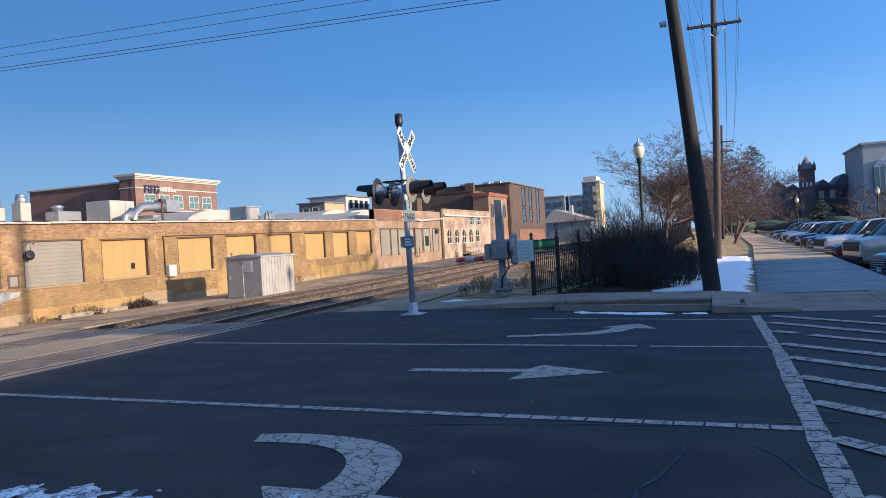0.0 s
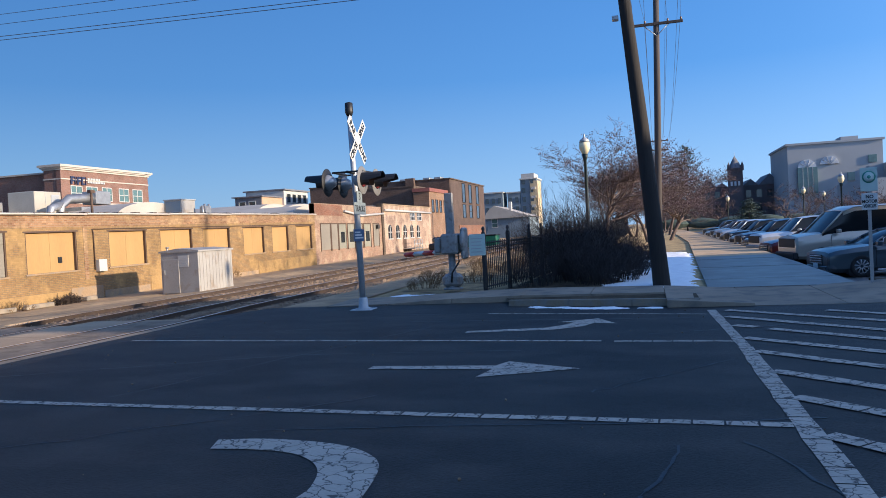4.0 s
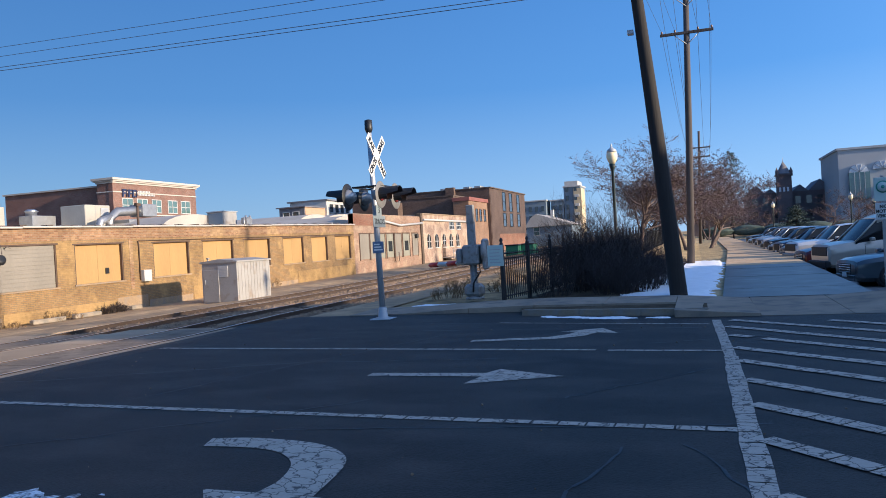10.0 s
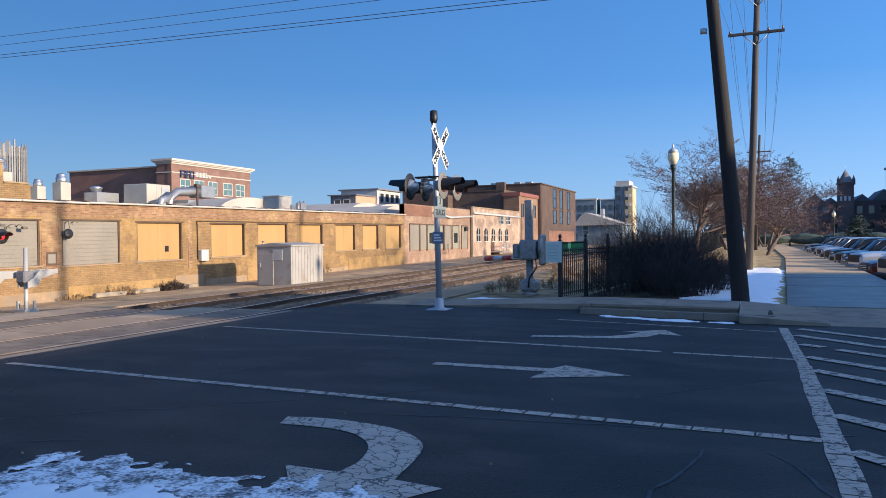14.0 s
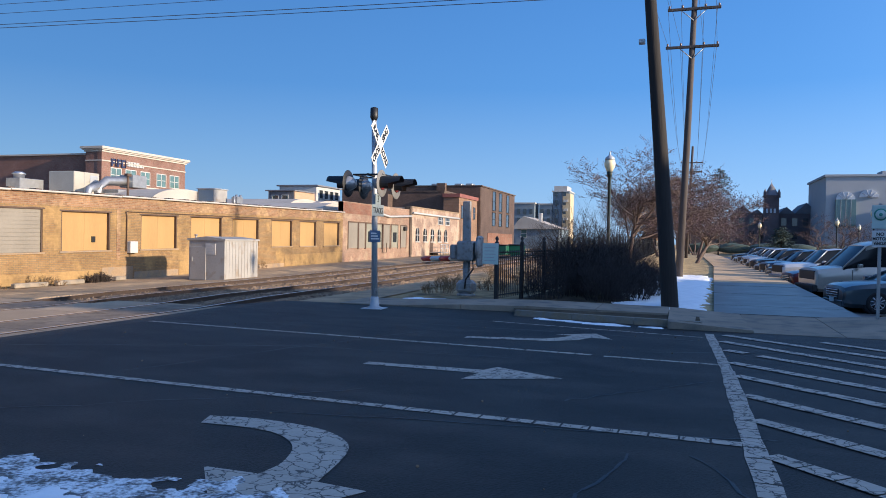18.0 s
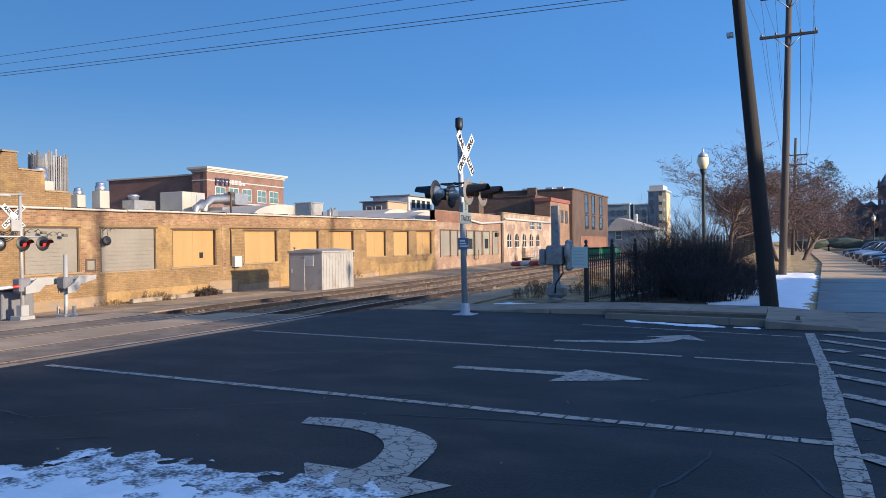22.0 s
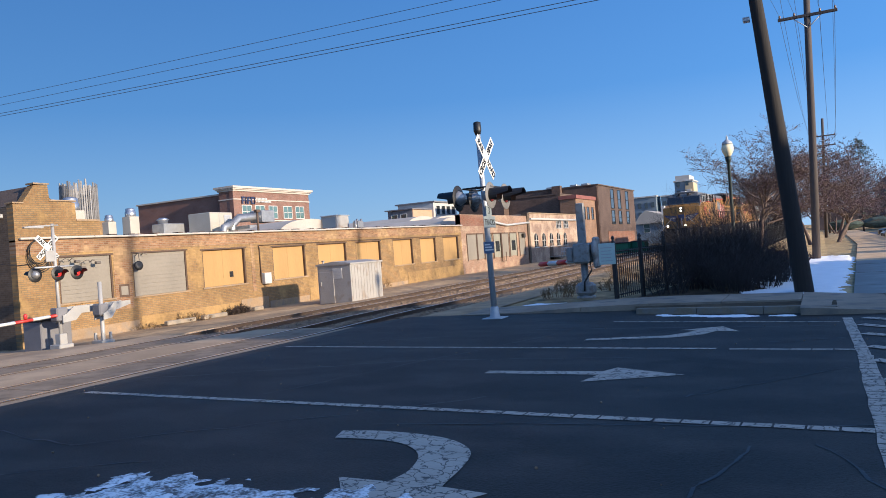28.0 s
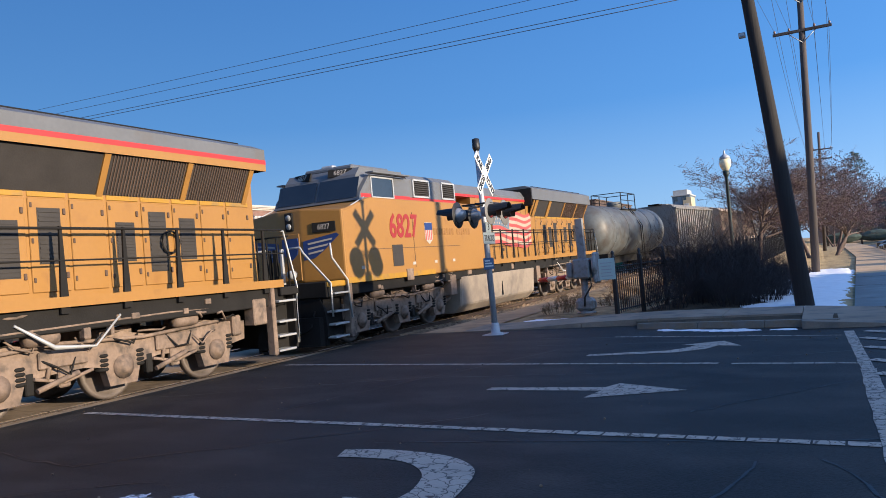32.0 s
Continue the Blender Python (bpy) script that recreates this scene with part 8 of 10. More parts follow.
def signs():
    s = thing("path_sign", label="path sign on a thin post forbidding motor vehicles", category="sign")
    x, y = 4.0, 17.3
    part("post", bmesh_box(x - 0.03, x + 0.03, y - 0.02, y + 0.02, -0.1, 2.5, 0.004), PALE_GREY, s)
    a = part("trail_plate", bmesh_box(x - 0.16, x + 0.16, y - 0.035, y - 0.025, 1.98, 2.46, 0.005), PALE_GREEN, s, "pale green sign with a round green emblem")
    bm = bmesh.new()
    lathe(bm, [(0.125, 0.0), (0.125, 0.006), (0.0, 0.006)], 20, Matrix.Translation((x, y - 0.036, 2.27)) @ pose(0, 0, 0, 90, 0, 0))
    emblem = part("emblem", bm, TEAL, a, "round teal trail emblem")
    for r, q in ((0.1, 0.008), (0.035, 0.012)):
        bm = bmesh.new()
        lathe(bm, [(r, q - 0.003), (r, q), (0.0, q)], 16, Matrix.Translation((x, y - 0.036, 2.27)) @ pose(0, 0, 0, 90, 0, 0))
        part("emblem_ring", bm, PALE_GREEN if r > 0.05 else TEAL, emblem)
    b = part("rule_plate", bmesh_box(x - 0.15, x + 0.15, y - 0.035, y - 0.025, 1.6, 1.94, 0.005), SIGN_WHITE, s)
    for k, wd in enumerate(("NO", "MOTOR", "VEHICLES")):
        letters("sign_lettering", wd, 0.092, Matrix.Translation((x, y - 0.038, 1.865 - 0.095 * k)) @ pose(0, 0, 0, 90, 0, 0), BLACK, b, 0.002, (1, 0.85, 0.6)[k], 0.003)
    p = thing("sign_post", label="dark sign post seen edge-on at the pavement", category="sign post")
    x, y = 5.41, 14.75
    bm = bmesh.new()
    tube(bm, [(x, y, 0.0), (x - 0.05, y, 2.95)], 0.03, 6)
    part("post", bm, BLACK, p)
    part("sign_back", bmesh_box(x - 0.085, x + 0.035, y - 0.03, y + 0.2, 1.75, 2.92, 0.01), SLATE, p, "dark back of a street sign")


signs()
# concrete colour with bluish distance haze mixed in
CONCRETE_HAZED = mat("hazed_office_concrete", (0.37, 0.385, 0.4), 0.9, var=0.1, big=0.2, bump=0.05)
CHURCH = mat("dark_red_stone", (0.12, 0.098, 0.1), 0.9, var=0.25, big=0.5, bump=0.2)


SKY_PALE = mat("sky_pale_panel", (0.55, 0.57, 0.6), 0.7, var=0.05, bump=0.0)


def beyond():
    o = thing("office_building", label="large concrete office building beyond the car park, tinted pale with haze", category="building")
    part("tower", bmesh_box(26.0, 42.3, 155, 175, 0, 14.9), CONCRETE_HAZED, o)
    part("parapet", bmesh_box(25.7, 42.6, 154.7, 175.3, 14.9, 15.3), CONCRETE_HAZED, o)
    part("window", bmesh_box(39.8, 41.2, 154.8, 155.05, 10.8, 12.2), GLASS, o)
    part("window", bmesh_box(36.2, 37.4, 154.8, 155.05, 7.6, 9.2), GLASS, o)
    bay = part("glazed_bay", bmesh_box(27.6, 31.0, 154.3, 155.1, 5.6, 10.6), GLASS, o, "tall green-glazed bay")
    for k in range(3):
        part("mullion", bmesh_box(28.4 + 0.85 * k, 28.5 + 0.85 * k, 154.24, 154.32, 5.6, 10.6), CONCRETE_HAZED, bay)
    for x, z in ((33.2, 11.0), (29.3, 10.6)):
        bm = bmesh.new()
        prism(bm, [(x + 1.6 * math.cos(a), z + 1.5 * math.sin(a)) for a in (math.pi * q / 10 for q in range(11))], "y", 154.7, 155.05)
        arch = part("arched_window", bm, SKY_PALE, o, "pale half-round window")
        for q in range(1, 5):
            a = math.pi * q / 5
            bm = bmesh.new()
            tube(bm, [(x, 154.68, z), (x + 1.55 * math.cos(a), 154.68, z + 1.45 * math.sin(a))], 0.06, 4)
            part("glazing_bar", bm, CONCRETE_HAZED, arch)
    part("roof_box", bmesh_box(36, 39, 158, 162, 15.3, 16.2), CONCRETE_HAZED, o)
    part("long_wing", bmesh_box(42.3, 120, 145, 170, 0, 10.1), CONCRETE_HAZED, o, "long low pale wing")
    part("wing_parapet", bmesh_box(42.3, 120.2, 144.7, 170, 10.1, 10.5), CONCRETE_HAZED, o)
    part("plant_tower", bmesh_box(52, 54.5, 147, 150, 10.5, 12.6), CONCRETE_HAZED, o)
    part("ledge", bmesh_box(42.3, 120, 144.6, 145.02, 7.9, 8.2), SLATE, o)
    part("roof_box", bmesh_box(47.5, 50.5, 147, 150, 10.5, 11.1), CONCRETE_HAZED, o)
    for x in (53.5, 66.0, 74.0):
        part("window", bmesh_box(x, x + 1.6, 144.8, 145.05, 8.4, 9.7), GLASS_DARK, o)
    for x in (56.0, 60.5, 63.5, 69.0):
        bm = bmesh.new()
        tube(bm, [(x, 147.0, 10.4), (x, 147.0, 12.0)], 0.06, 5)
        box(bm, x - 0.55, x + 0.55, 146.9, 147.1, 11.95, 12.1)
        part("roof_lamp", bm, GREY, o)
    part("low_block", bmesh_box(31, 60, 120, 140, 0, 6.4), CONCRETE_HAZED, o)
    c = thing("old_courthouse", label="dark red stone courthouse with a pointed clock tower", category="building")
    part("tower", bmesh_box(16.8, 19.6, 169.2, 171.8, 0, 12.0), CHURCH, c)
    part("tower_cornice", bmesh_box(16.6, 19.8, 169.0, 172.0, 12.0, 12.3), CHURCH, c)
    bm = bmesh.new()
    lathe(bm, [(1.9, 12.3), (1.75, 12.5), (0.85, 13.9), (0.04, 15.0)], 4, Matrix.Translation((18.2, 170.5, 0)) @ pose(0, 0, 0, 0, 0, 45))
    part("spire", bm, SLATE, c)
    for x in (16.85, 19.55):
        bm = bmesh.new()
        lathe(bm, [(0.32, 11.8), (0.32, 12.9), (0.02, 13.7)], 6, Matrix.Translation((x, 169.3, 0)))
        part("turret", bm, CHURCH, c)
    # pale panels on the tower imitate bright sky seen through open arches
    for x in (17.3, 18.05, 18.8):
        part("belfry_opening", bmesh_box(x - 0.2, x + 0.2, 169.1, 169.25, 8.6, 9.5), SKY_PALE, c, "pale panel standing for sky seen through a belfry arch")
    bm = bmesh.new()
    tube(bm, [(18.2, 170.5, 14.8), (18.2, 170.5, 15.8)], 0.04, 5)
    part("flagpole", bm, GREY, c)
    part("body", bmesh_box(11.0, 27.5, 171.9, 185, 0, 8.6), CHURCH, c)
    for x0, x1, z in ((11.0, 14.6, 10.4), (14.6, 16.7, 9.5), (19.8, 23.0, 10.0), (23.0, 27.5, 10.9)):
        bm = bmesh.new()
        prism(bm, [(x0, 8.6), (x1, 8.6), ((x0 + x1) / 2, z)], "y", 171.8, 185)
        part("gable_roof", bm, SLATE, c)
    for k in range(7):
        for z in (3.2, 6.0):
            part("window", bmesh_box(12.0 + 2.1 * k, 13.0 + 2.1 * k, 171.8, 171.95, z, z + 1.6), GLASS_DARK, c)
    rnd = random.Random(77)
    h = thing("far_houses", label="far row of low brick houses behind bare trees", category="building", kind="structure")
    x = -1.0
    while x < 60:
        w = rnd.uniform(5, 10)
        part("house_front", bmesh_box(x, x + w, 190 + rnd.uniform(0, 6), 205, 0, rnd.uniform(4.0, 6.5)), rnd.choice((CHURCH, BRICK_BROWN_Y, CONCRETE_HAZED)), h)
        x += w
    t = thing("hedge_line", label="line of clipped dark hedges at the far end of the car park", category="hedge", kind="structure")
    for k in range(14):
        bm = bmesh.new()
        r = bmesh.ops.create_icosphere(bm, subdivisions=2, radius=1.0)
        for v in bm.verts:
            v.co = Vector((v.co.x * 2.4, v.co.y * 0.8, v.co.z * 0.75 + 0.3)) * (1 + 0.18 * noise.noise(v.co * 2.3 + Vector((k, 0, 0))))
        o = part("hedge", bm, PINE, t)
        o.location = (3.0 + 4.2 * k, 112 + 0.6 * math.sin(k * 2), 0.9)


beyond()


# ---- the train ----
LOCO_RED = mat("red_stripe", (0.396, 0.029, 0.025), 0.45, var=0.08, bump=0.0)
TRUCK = mat("dusty_running_gear", (0.2, 0.145, 0.105), 0.85, var=0.35, big=2.0, fine=18.0, bump=0.3, dirt=(0.072, 0.058, 0.047), dirt_amount=0.4)
TANK_DIRT = mat("dusty_fuel_tank", (0.259, 0.216, 0.166), 0.75, var=0.18, big=0.7, fine=10.0, bump=0.1, dirt=(0.173, 0.144, 0.115), dirt_amount=0.35)
UNDER = mat("black_underframe", (0.016, 0.015, 0.014), 0.85, spec=0.2, var=0.3, big=2.0, bump=0.2)
WING = mat("wing_blue", (0.022, 0.043, 0.158), 0.4, var=0.1, bump=0.0)
FLAG_PALE = mat("flag_cream", (0.4, 0.31, 0.23), 0.5, var=0.15, bump=0.0)
FLAG_PINK = mat("flag_faded_red", (0.36, 0.07, 0.06), 0.5, var=0.15, bump=0.0)
FLAG_WHITE = mat("flag_white", (0.396, 0.36, 0.317), 0.5, var=0.1, bump=0.0)
FLAG_BLUE = mat("flag_grey_blue", (0.122, 0.158, 0.202), 0.5, var=0.15, bump=0.0)
FLAG_RED = mat("flag_red", (0.446, 0.072, 0.058), 0.5, var=0.1, bump=0.0)
NUMBER_RED = mat("number_red", (0.259, 0.022, 0.019), 0.45, var=0.06, bump=0.0)
HEADLIGHT = mat("burning_headlight", (1.0, 0.78, 0.48), 0.3, var=0.0, bump=0.0, emit=5.0)
RAIL_PIPE = mat("silver_grab_rail", (0.475, 0.475, 0.461), 0.4, 0.3, var=0.1, bump=0.0)
LOUVRE = mat("dark_louvre", (0.03, 0.026, 0.023), 0.7, var=0.25, big=3.0, bump=0.2)
CAB_GLASS = glass_mat("cab_glass", (0.02, 0.024, 0.028), 0.05)
WHEEL = mat("wheel_steel", (0.144, 0.119, 0.101), 0.6, 0.3, var=0.25, big=3.0, bump=0.1)
SX = 1.5


def truck(parent, yc, wheels_moving):
    """A three-axle truck with side frames, boxes, springs, brake gear and wheels."""
    t = part("truck", truck_frame(yc), TRUCK, parent, "dusty three-axle truck frame")
    for dy in (-2.15, 0.0, 2.15):
        for sx in (-1, 1):
            bm = bmesh.new()
            lathe(bm, [(0.06, -0.02), (0.18, 0.0), (0.2, 0.07), (0.12, 0.1), (0.11, 0.14), (0.0, 0.15)], 14, Matrix.Translation((sx * 1.12, yc + dy, 0.55)) @ pose(0, 0, 0, 0, 90 * sx, 0))
            part("axle_box", bm, TRUCK, t)
            for e in (-0.36, 0.36):
                bm = bmesh.new()
                for k in range(4):
                    lathe(bm, [(0.1, 0.0), (0.125, 0.03), (0.1, 0.06)], 10, Matrix.Translation((sx * 1.08, yc + dy + e, 0.52 + 0.075 * k)))
                part("coil_spring", bm, UNDER, t)
    for sx in (-1, 1):
        bm = bmesh.new()
        tube(bm, [(sx * 1.2, yc - 2.5, 1.02), (sx * 1.2, yc - 1.2, 1.08), (sx * 1.22, yc + 0.4, 1.0), (sx * 1.2, yc + 2.4, 1.1)], 0.035, 6)
        tube(bm, [(sx * 1.25, yc - 1.6, 0.42), (sx * 1.25, yc - 0.9, 0.6)], 0.045, 6)
        tube(bm, [(sx * 1.25, yc + 0.6, 0.42), (sx * 1.25, yc + 1.3, 0.62)], 0.045, 6)
        part("brake_pipe", bm, TRUCK, t)
        rnd = random.Random(5)
        for k in range(9):
            y, z = yc - 2.7 + 0.6 * k, rnd.uniform(0.85, 1.3)
            bm = bmesh.new()
            tube(bm, [(sx * 1.2, y, z), (sx * 1.27, y + 0.2, z - rnd.uniform(0.0, 0.25)), (sx * 1.27, y + 0.45, z - rnd.uniform(-0.05, 0.3)), (sx * 1.2, y + 0.6, z)], 0.018, 5)
            part("air_hose", bm, (UNDER, TRUCK)[k % 2], t)
        for dy in (-1.1, 1.1):
            bm = bmesh.new()
            tube(bm, [(sx * 1.19, yc + dy - 0.5, 0.6), (sx * 1.19, yc + dy, 0.48), (sx * 1.19, yc + dy + 0.5, 0.6)], 0.03, 6)
            tube(bm, [(sx * 1.19, yc + dy - 0.3, 0.55), (sx * 1.19, yc + dy - 0.18, 0.95)], 0.035, 6)
            part("brake_rod", bm, TRUCK, t)
            bm = bmesh.new()
            box(bm, min(sx * 1.05, sx * 1.17), max(sx * 1.05, sx * 1.17), yc + dy - 0.62, yc + dy - 0.48, 0.36, 0.7, bev=0.02)
            part("brake_shoe", bm, UNDER, t)
        for dy in (-1.5, 1.3):
            bm = bmesh.new()
            lathe(bm, [(0.0, -0.26), (0.12, -0.26), (0.13, -0.2), (0.13, 0.2), (0.1, 0.26), (0.0, 0.26)], 12, Matrix.Translation((sx * 1.24, yc + dy, 1.2)) @ pose(0, 0, 0, 90, 0, 0))
            part("brake_cylinder", bm, TRUCK, t)
    for dy in (-2.15, 0.0, 2.15):
        w = new("wheelset")
        w.parent = parent
        w.location = (0, yc + dy, 0.535)
        for sx in (-1, 1):
            bm = bmesh.new()
            lathe(bm, [(0.1, -0.03), (0.4, -0.05), (0.535, -0.07), (0.535, 0.05), (0.47, 0.06), (0.44, 0.02), (0.14, 0.0), (0.1, 0.06)], 26, Matrix.Translation((sx * 0.74, 0, 0)) @ pose(0, 0, 0, 0, 90 * sx, 0))
            part("wheel", bm, WHEEL, w, "dull brown steel wheel with polished tread")
        bm = bmesh.new()
        tube(bm, [(-0.75, 0, 0), (0.75, 0, 0)], 0.09, 8)
        part("axle", bm, STEEL_RAIL, w)
        wheels_moving.append((w, w.location.copy()))


def truck_frame(yc):
    bm = bmesh.new()
    half = [(0.0, 0.26), (0.27, 0.26), (0.36, 0.58), (0.75, 0.64), (1.3, 0.62), (1.72, 0.58), (1.82, 0.26), (2.46, 0.26), (2.56, 0.6), (2.95, 0.66), (2.98, 1.02), (2.4, 1.06), (1.9, 1.14), (1.2, 0.98), (0.5, 1.04), (0.0, 1.14)]
    for sx in (-1, 1):
        prism(bm, [(yc + y, z) for y, z in half] + [(yc - y, z) for y, z in half[-2:0:-1]], "x", min(sx * 1.0, sx * 1.16), max(sx * 1.0, sx * 1.16))
        for dy in (-1.1, 1.1):
            box(bm, min(sx * 1.16, sx * 1.22), max(sx * 1.16, sx * 1.22), yc + dy - 0.42, yc + dy + 0.42, 0.72, 0.98, bev=0.02)
            box(bm, min(sx * 1.1, sx * 1.2), max(sx * 1.1, sx * 1.2), yc + dy - 0.1, yc + dy + 0.1, 0.4, 0.72, bev=0.02)
        for dy in (-2.7, 2.7):
            box(bm, min(sx * 1.0, sx * 1.24), max(sx * 1.0, sx * 1.24), yc + dy - 0.12, yc + dy + 0.12, 0.75, 1.15, bev=0.03)
    box(bm, -1.0, 1.0, yc - 0.35, yc + 0.35, 0.7, 1.2)
    return bm


def flag(parent, y0, y1, z0, z1, x):
    """A waving flag painted on the hood side: wavy stripes and a starred canton."""
    n = 28

    def at(u, v):
        wave = 0.1 * math.sin(u * 7.0 + 0.4) + 0.06 * math.sin(u * 13.0)
        return (x, y0 + (y1 - y0) * u + 0.12 * v, z0 + (z1 - z0) * v * (1 - 0.12 * u) + wave * (0.3 + 0.7 * u) - 0.28 * u * 0.6)
    f = new("painted_flag")
    f.parent = parent
    for k in range(11):
        bm = bmesh.new()
        lo = [bm.verts.new(at(j / n, k / 11)) for j in range(n + 1)]
        hi = [bm.verts.new(at(j / n, (k + 1) / 11)) for j in range(n + 1)]
        for j in range(n):
            bm.faces.new((lo[j], lo[j + 1], hi[j + 1], hi[j]))
        part("flag_stripe", bm, FLAG_PINK if k % 2 == 0 else FLAG_PALE, f)
    bm = bmesh.new()
    m = 11
    g = [[bm.verts.new(Vector(at(0.40 * j / m, 0.46 + 0.54 * i / 4)) + Vector((0.004, 0, 0))) for j in range(m + 1)] for i in range(5)]
    for i in range(4):
        for j in range(m):
            bm.faces.new((g[i][j], g[i][j + 1], g[i + 1][j + 1], g[i + 1][j]))
    part("flag_canton", bm, FLAG_BLUE, f)
    bm = bmesh.new()
    for i in range(5):
        for j in range(6):
            c = Vector(at(0.05 + 0.058 * j + 0.02 * (i % 2), 0.52 + 0.1 * i)) + Vector((0.008, 0, 0))
            vs = [bm.verts.new(c + Vector((0, 0.045 * math.cos(a), 0.045 * math.sin(a)))) for a in (6.283 * q / 5 for q in range(5))]
            bm.faces.new(vs)
    part("flag_star", bm, FLAG_PALE, f)["kind"] = "stuff"


def side_text(name, body, size, y, z, x, material, parent, squeeze=1.0, bold=0.0):
    letters(name, body, size, Matrix.Translation((x, y, z)) @ pose(0, 0, 0, 90, 0, 90), material, parent, 0.003, squeeze, bold)


def bars(bm, x0, x1, y0, y1, z0, z1, n, along="y"):
    for k in range(n):
        if along == "y":
            a = y0 + (y1 - y0) * k / n
            box(bm, x0, x1, a, a + 0.45 * (y1 - y0) / n, z0, z1)
        else:
            a = z0 + (z1 - z0) * k / n
            box(bm, x0, x1, y0, y1, a, a + 0.5 * (z1 - z0) / n)


def locomotive(number, label, lead):
    """A big six-axle freight locomotive. Its own y runs from the front coupler to the rear; z from the rail."""
    L = thing("locomotive", label=label, category="locomotive", group="locomotives of the train")
    moving = []
    # frame
    bm = bmesh.new()
    box(bm, -1.4, 1.4, 0.9, 23.6, 1.12, 1.5, bev=0.02)
    part("underframe", bm, UNDER, L)
    bm = bmesh.new()
    for sx in (-1, 1):
        box(bm, min(sx * 1.42, sx * SX), max(sx * 1.42, sx * SX), 9.86, 23.5, 1.5, 1.66)
    part("walkway_edge", bm, YELLOW, L)
    part("walkway", bmesh_box(-1.42, 1.42, 9.86, 23.5, 1.5, 1.6), UNDER, L)
    # nose
    nose = bmesh.new()
    ring = [(-1.5, 1.62), (-0.35, 1.48), (0.35, 1.48), (1.5, 1.62), (1.46, 1.95), (-1.46, 1.95)]
    lo = [nose.verts.new((x, y, 1.5)) for x, y in ring]
    hz = (3.22, 3.34, 3.34, 3.22, 3.28, 3.28)
    hi = [nose.verts.new((x, y, z)) for (x, y), z in zip(ring, hz)]
    for k in range(6):
        nose.faces.new((lo[k], lo[(k + 1) % 6], hi[(k + 1) % 6], hi[k]))
    nose.faces.new(hi)
    nose.faces.new(lo[::-1])
    bmesh.ops.recalc_face_normals(nose, faces=nose.faces)
    bmesh.ops.bevel(nose, geom=nose.edges, offset=0.045, segments=2, affect="EDGES", profile=0.6)
    n = part("nose", nose, YELLOW, L, "blunt yellow nose with angled corners")
    part("nose_door", bmesh_box(-0.29, 0.29, 1.465, 1.53, 1.55, 2.74, 0.02), YELLOW, n)
    # wing emblem on the nose: a blue wing with pale bars, on each angled face
    for sx in (-1, 1):
        em = bmesh.new()
        def wp(u, v, o=0.0):
            xx = 0.36 + 1.08 * u
            return (sx * (xx + 0.12 * o), 1.48 + 0.1217 * (xx - 0.35) - 0.012 - o, v)
        q = [wp(0.02, 2.05), wp(0.02, 2.52), wp(0.9, 2.66), wp(0.96, 2.6), wp(0.75, 2.42), wp(0.55, 2.25), wp(0.3, 2.08)]
        vs = [em.verts.new(c) for c in (q if sx < 0 else q[::-1])]
        em.faces.new(vs)
        part("wing_emblem", em, WING, n, "blue winged emblem")
        em = bmesh.new()
        for k in range(3):
            z = 2.18 + 0.12 * k
            q = [wp(0.15, z, 0.01), wp(0.15, z + 0.045, 0.01), wp(0.55 + 0.12 * k, z + 0.105 + 0.01 * k, 0.01), wp(0.53 + 0.12 * k, z + 0.06 + 0.01 * k, 0.01)]
            em.faces.new([em.verts.new(c) for c in (q if sx < 0 else q[::-1])])
        part("wing_bar", em, FLAG_WHITE, n)
    bm = bmesh.new()
    prism(bm, [(-0.24, 2.62), (0.24, 2.62), (0.26, 2.46), (0.2, 2.21), (0.0, 2.06), (-0.2, 2.21), (-0.26, 2.46)], "y", 1.448, 1.468)
    part("shield", bm, WING, n, "small blue and red shield")
    # headlights, ditch lights
    case = part("headlight_case", bmesh_box(-0.14, 0.14, 1.45, 1.58, 2.8, 3.27, 0.03), UNDER, n)
    for z in (2.92, 3.14):
        bm = bmesh.new()
        lathe(bm, [(0.0, 0.03), (0.072, 0.02), (0.08, 0.0), (0.0, 0.0)], 14, Matrix.Translation((0.0, 1.45, z)) @ pose(0, 0, 0, 90, 0, 0))
        part("headlight", bm, HEADLIGHT if lead else HEADLAMP, case, "burning headlight" if lead else "")
    for sx in (-1, 1):
        bm = bmesh.new()
        lathe(bm, [(0.0, -0.1), (0.1, -0.1), (0.115, 0.0), (0.1, 0.08), (0.0, 0.09)], 14, Matrix.Translation((0.42 if sx > 0 else -1.02, 0.9, 1.72)) @ pose(0, 0, 0, 90, 0, 0))
        d = part("ditch_light", bm, GREY, L)
        bm = bmesh.new()
        lathe(bm, [(0.0, 0.105), (0.075, 0.1), (0.08, 0.085), (0.0, 0.085)], 14, Matrix.Translation((0.42 if sx > 0 else -1.02, 0.9, 1.72)) @ pose(0, 0, 0, 90, 0, 0))
        part("lens", bm, HEADLIGHT if lead else HEADLAMP, d)
    # cab
    cab = bmesh.new()
    prism(cab, [(1.65, 1.4), (9.85, 1.4), (9.85, 3.56), (2.95, 3.56), (1.65, 3.2)], "x", -SX, SX)
    bmesh.ops.bevel(cab, geom=cab.edges, offset=0.03, segments=1, affect="EDGES")
    body = part("cab_side", cab, YELLOW, L, "broad yellow body side")
    part("sill_stripe", bmesh_box(-SX - 0.006, SX + 0.006, 1.7, 6.2, 1.4, 1.54), YELLOW_DEEP, L)
    top = bmesh.new()
    pr = [(2.62, 3.5), (2.9, 4.2), (3.1, 4.4), (5.25, 4.4), (5.25, 3.5)]
    prism(top, pr, "x", -1.38, 1.38)
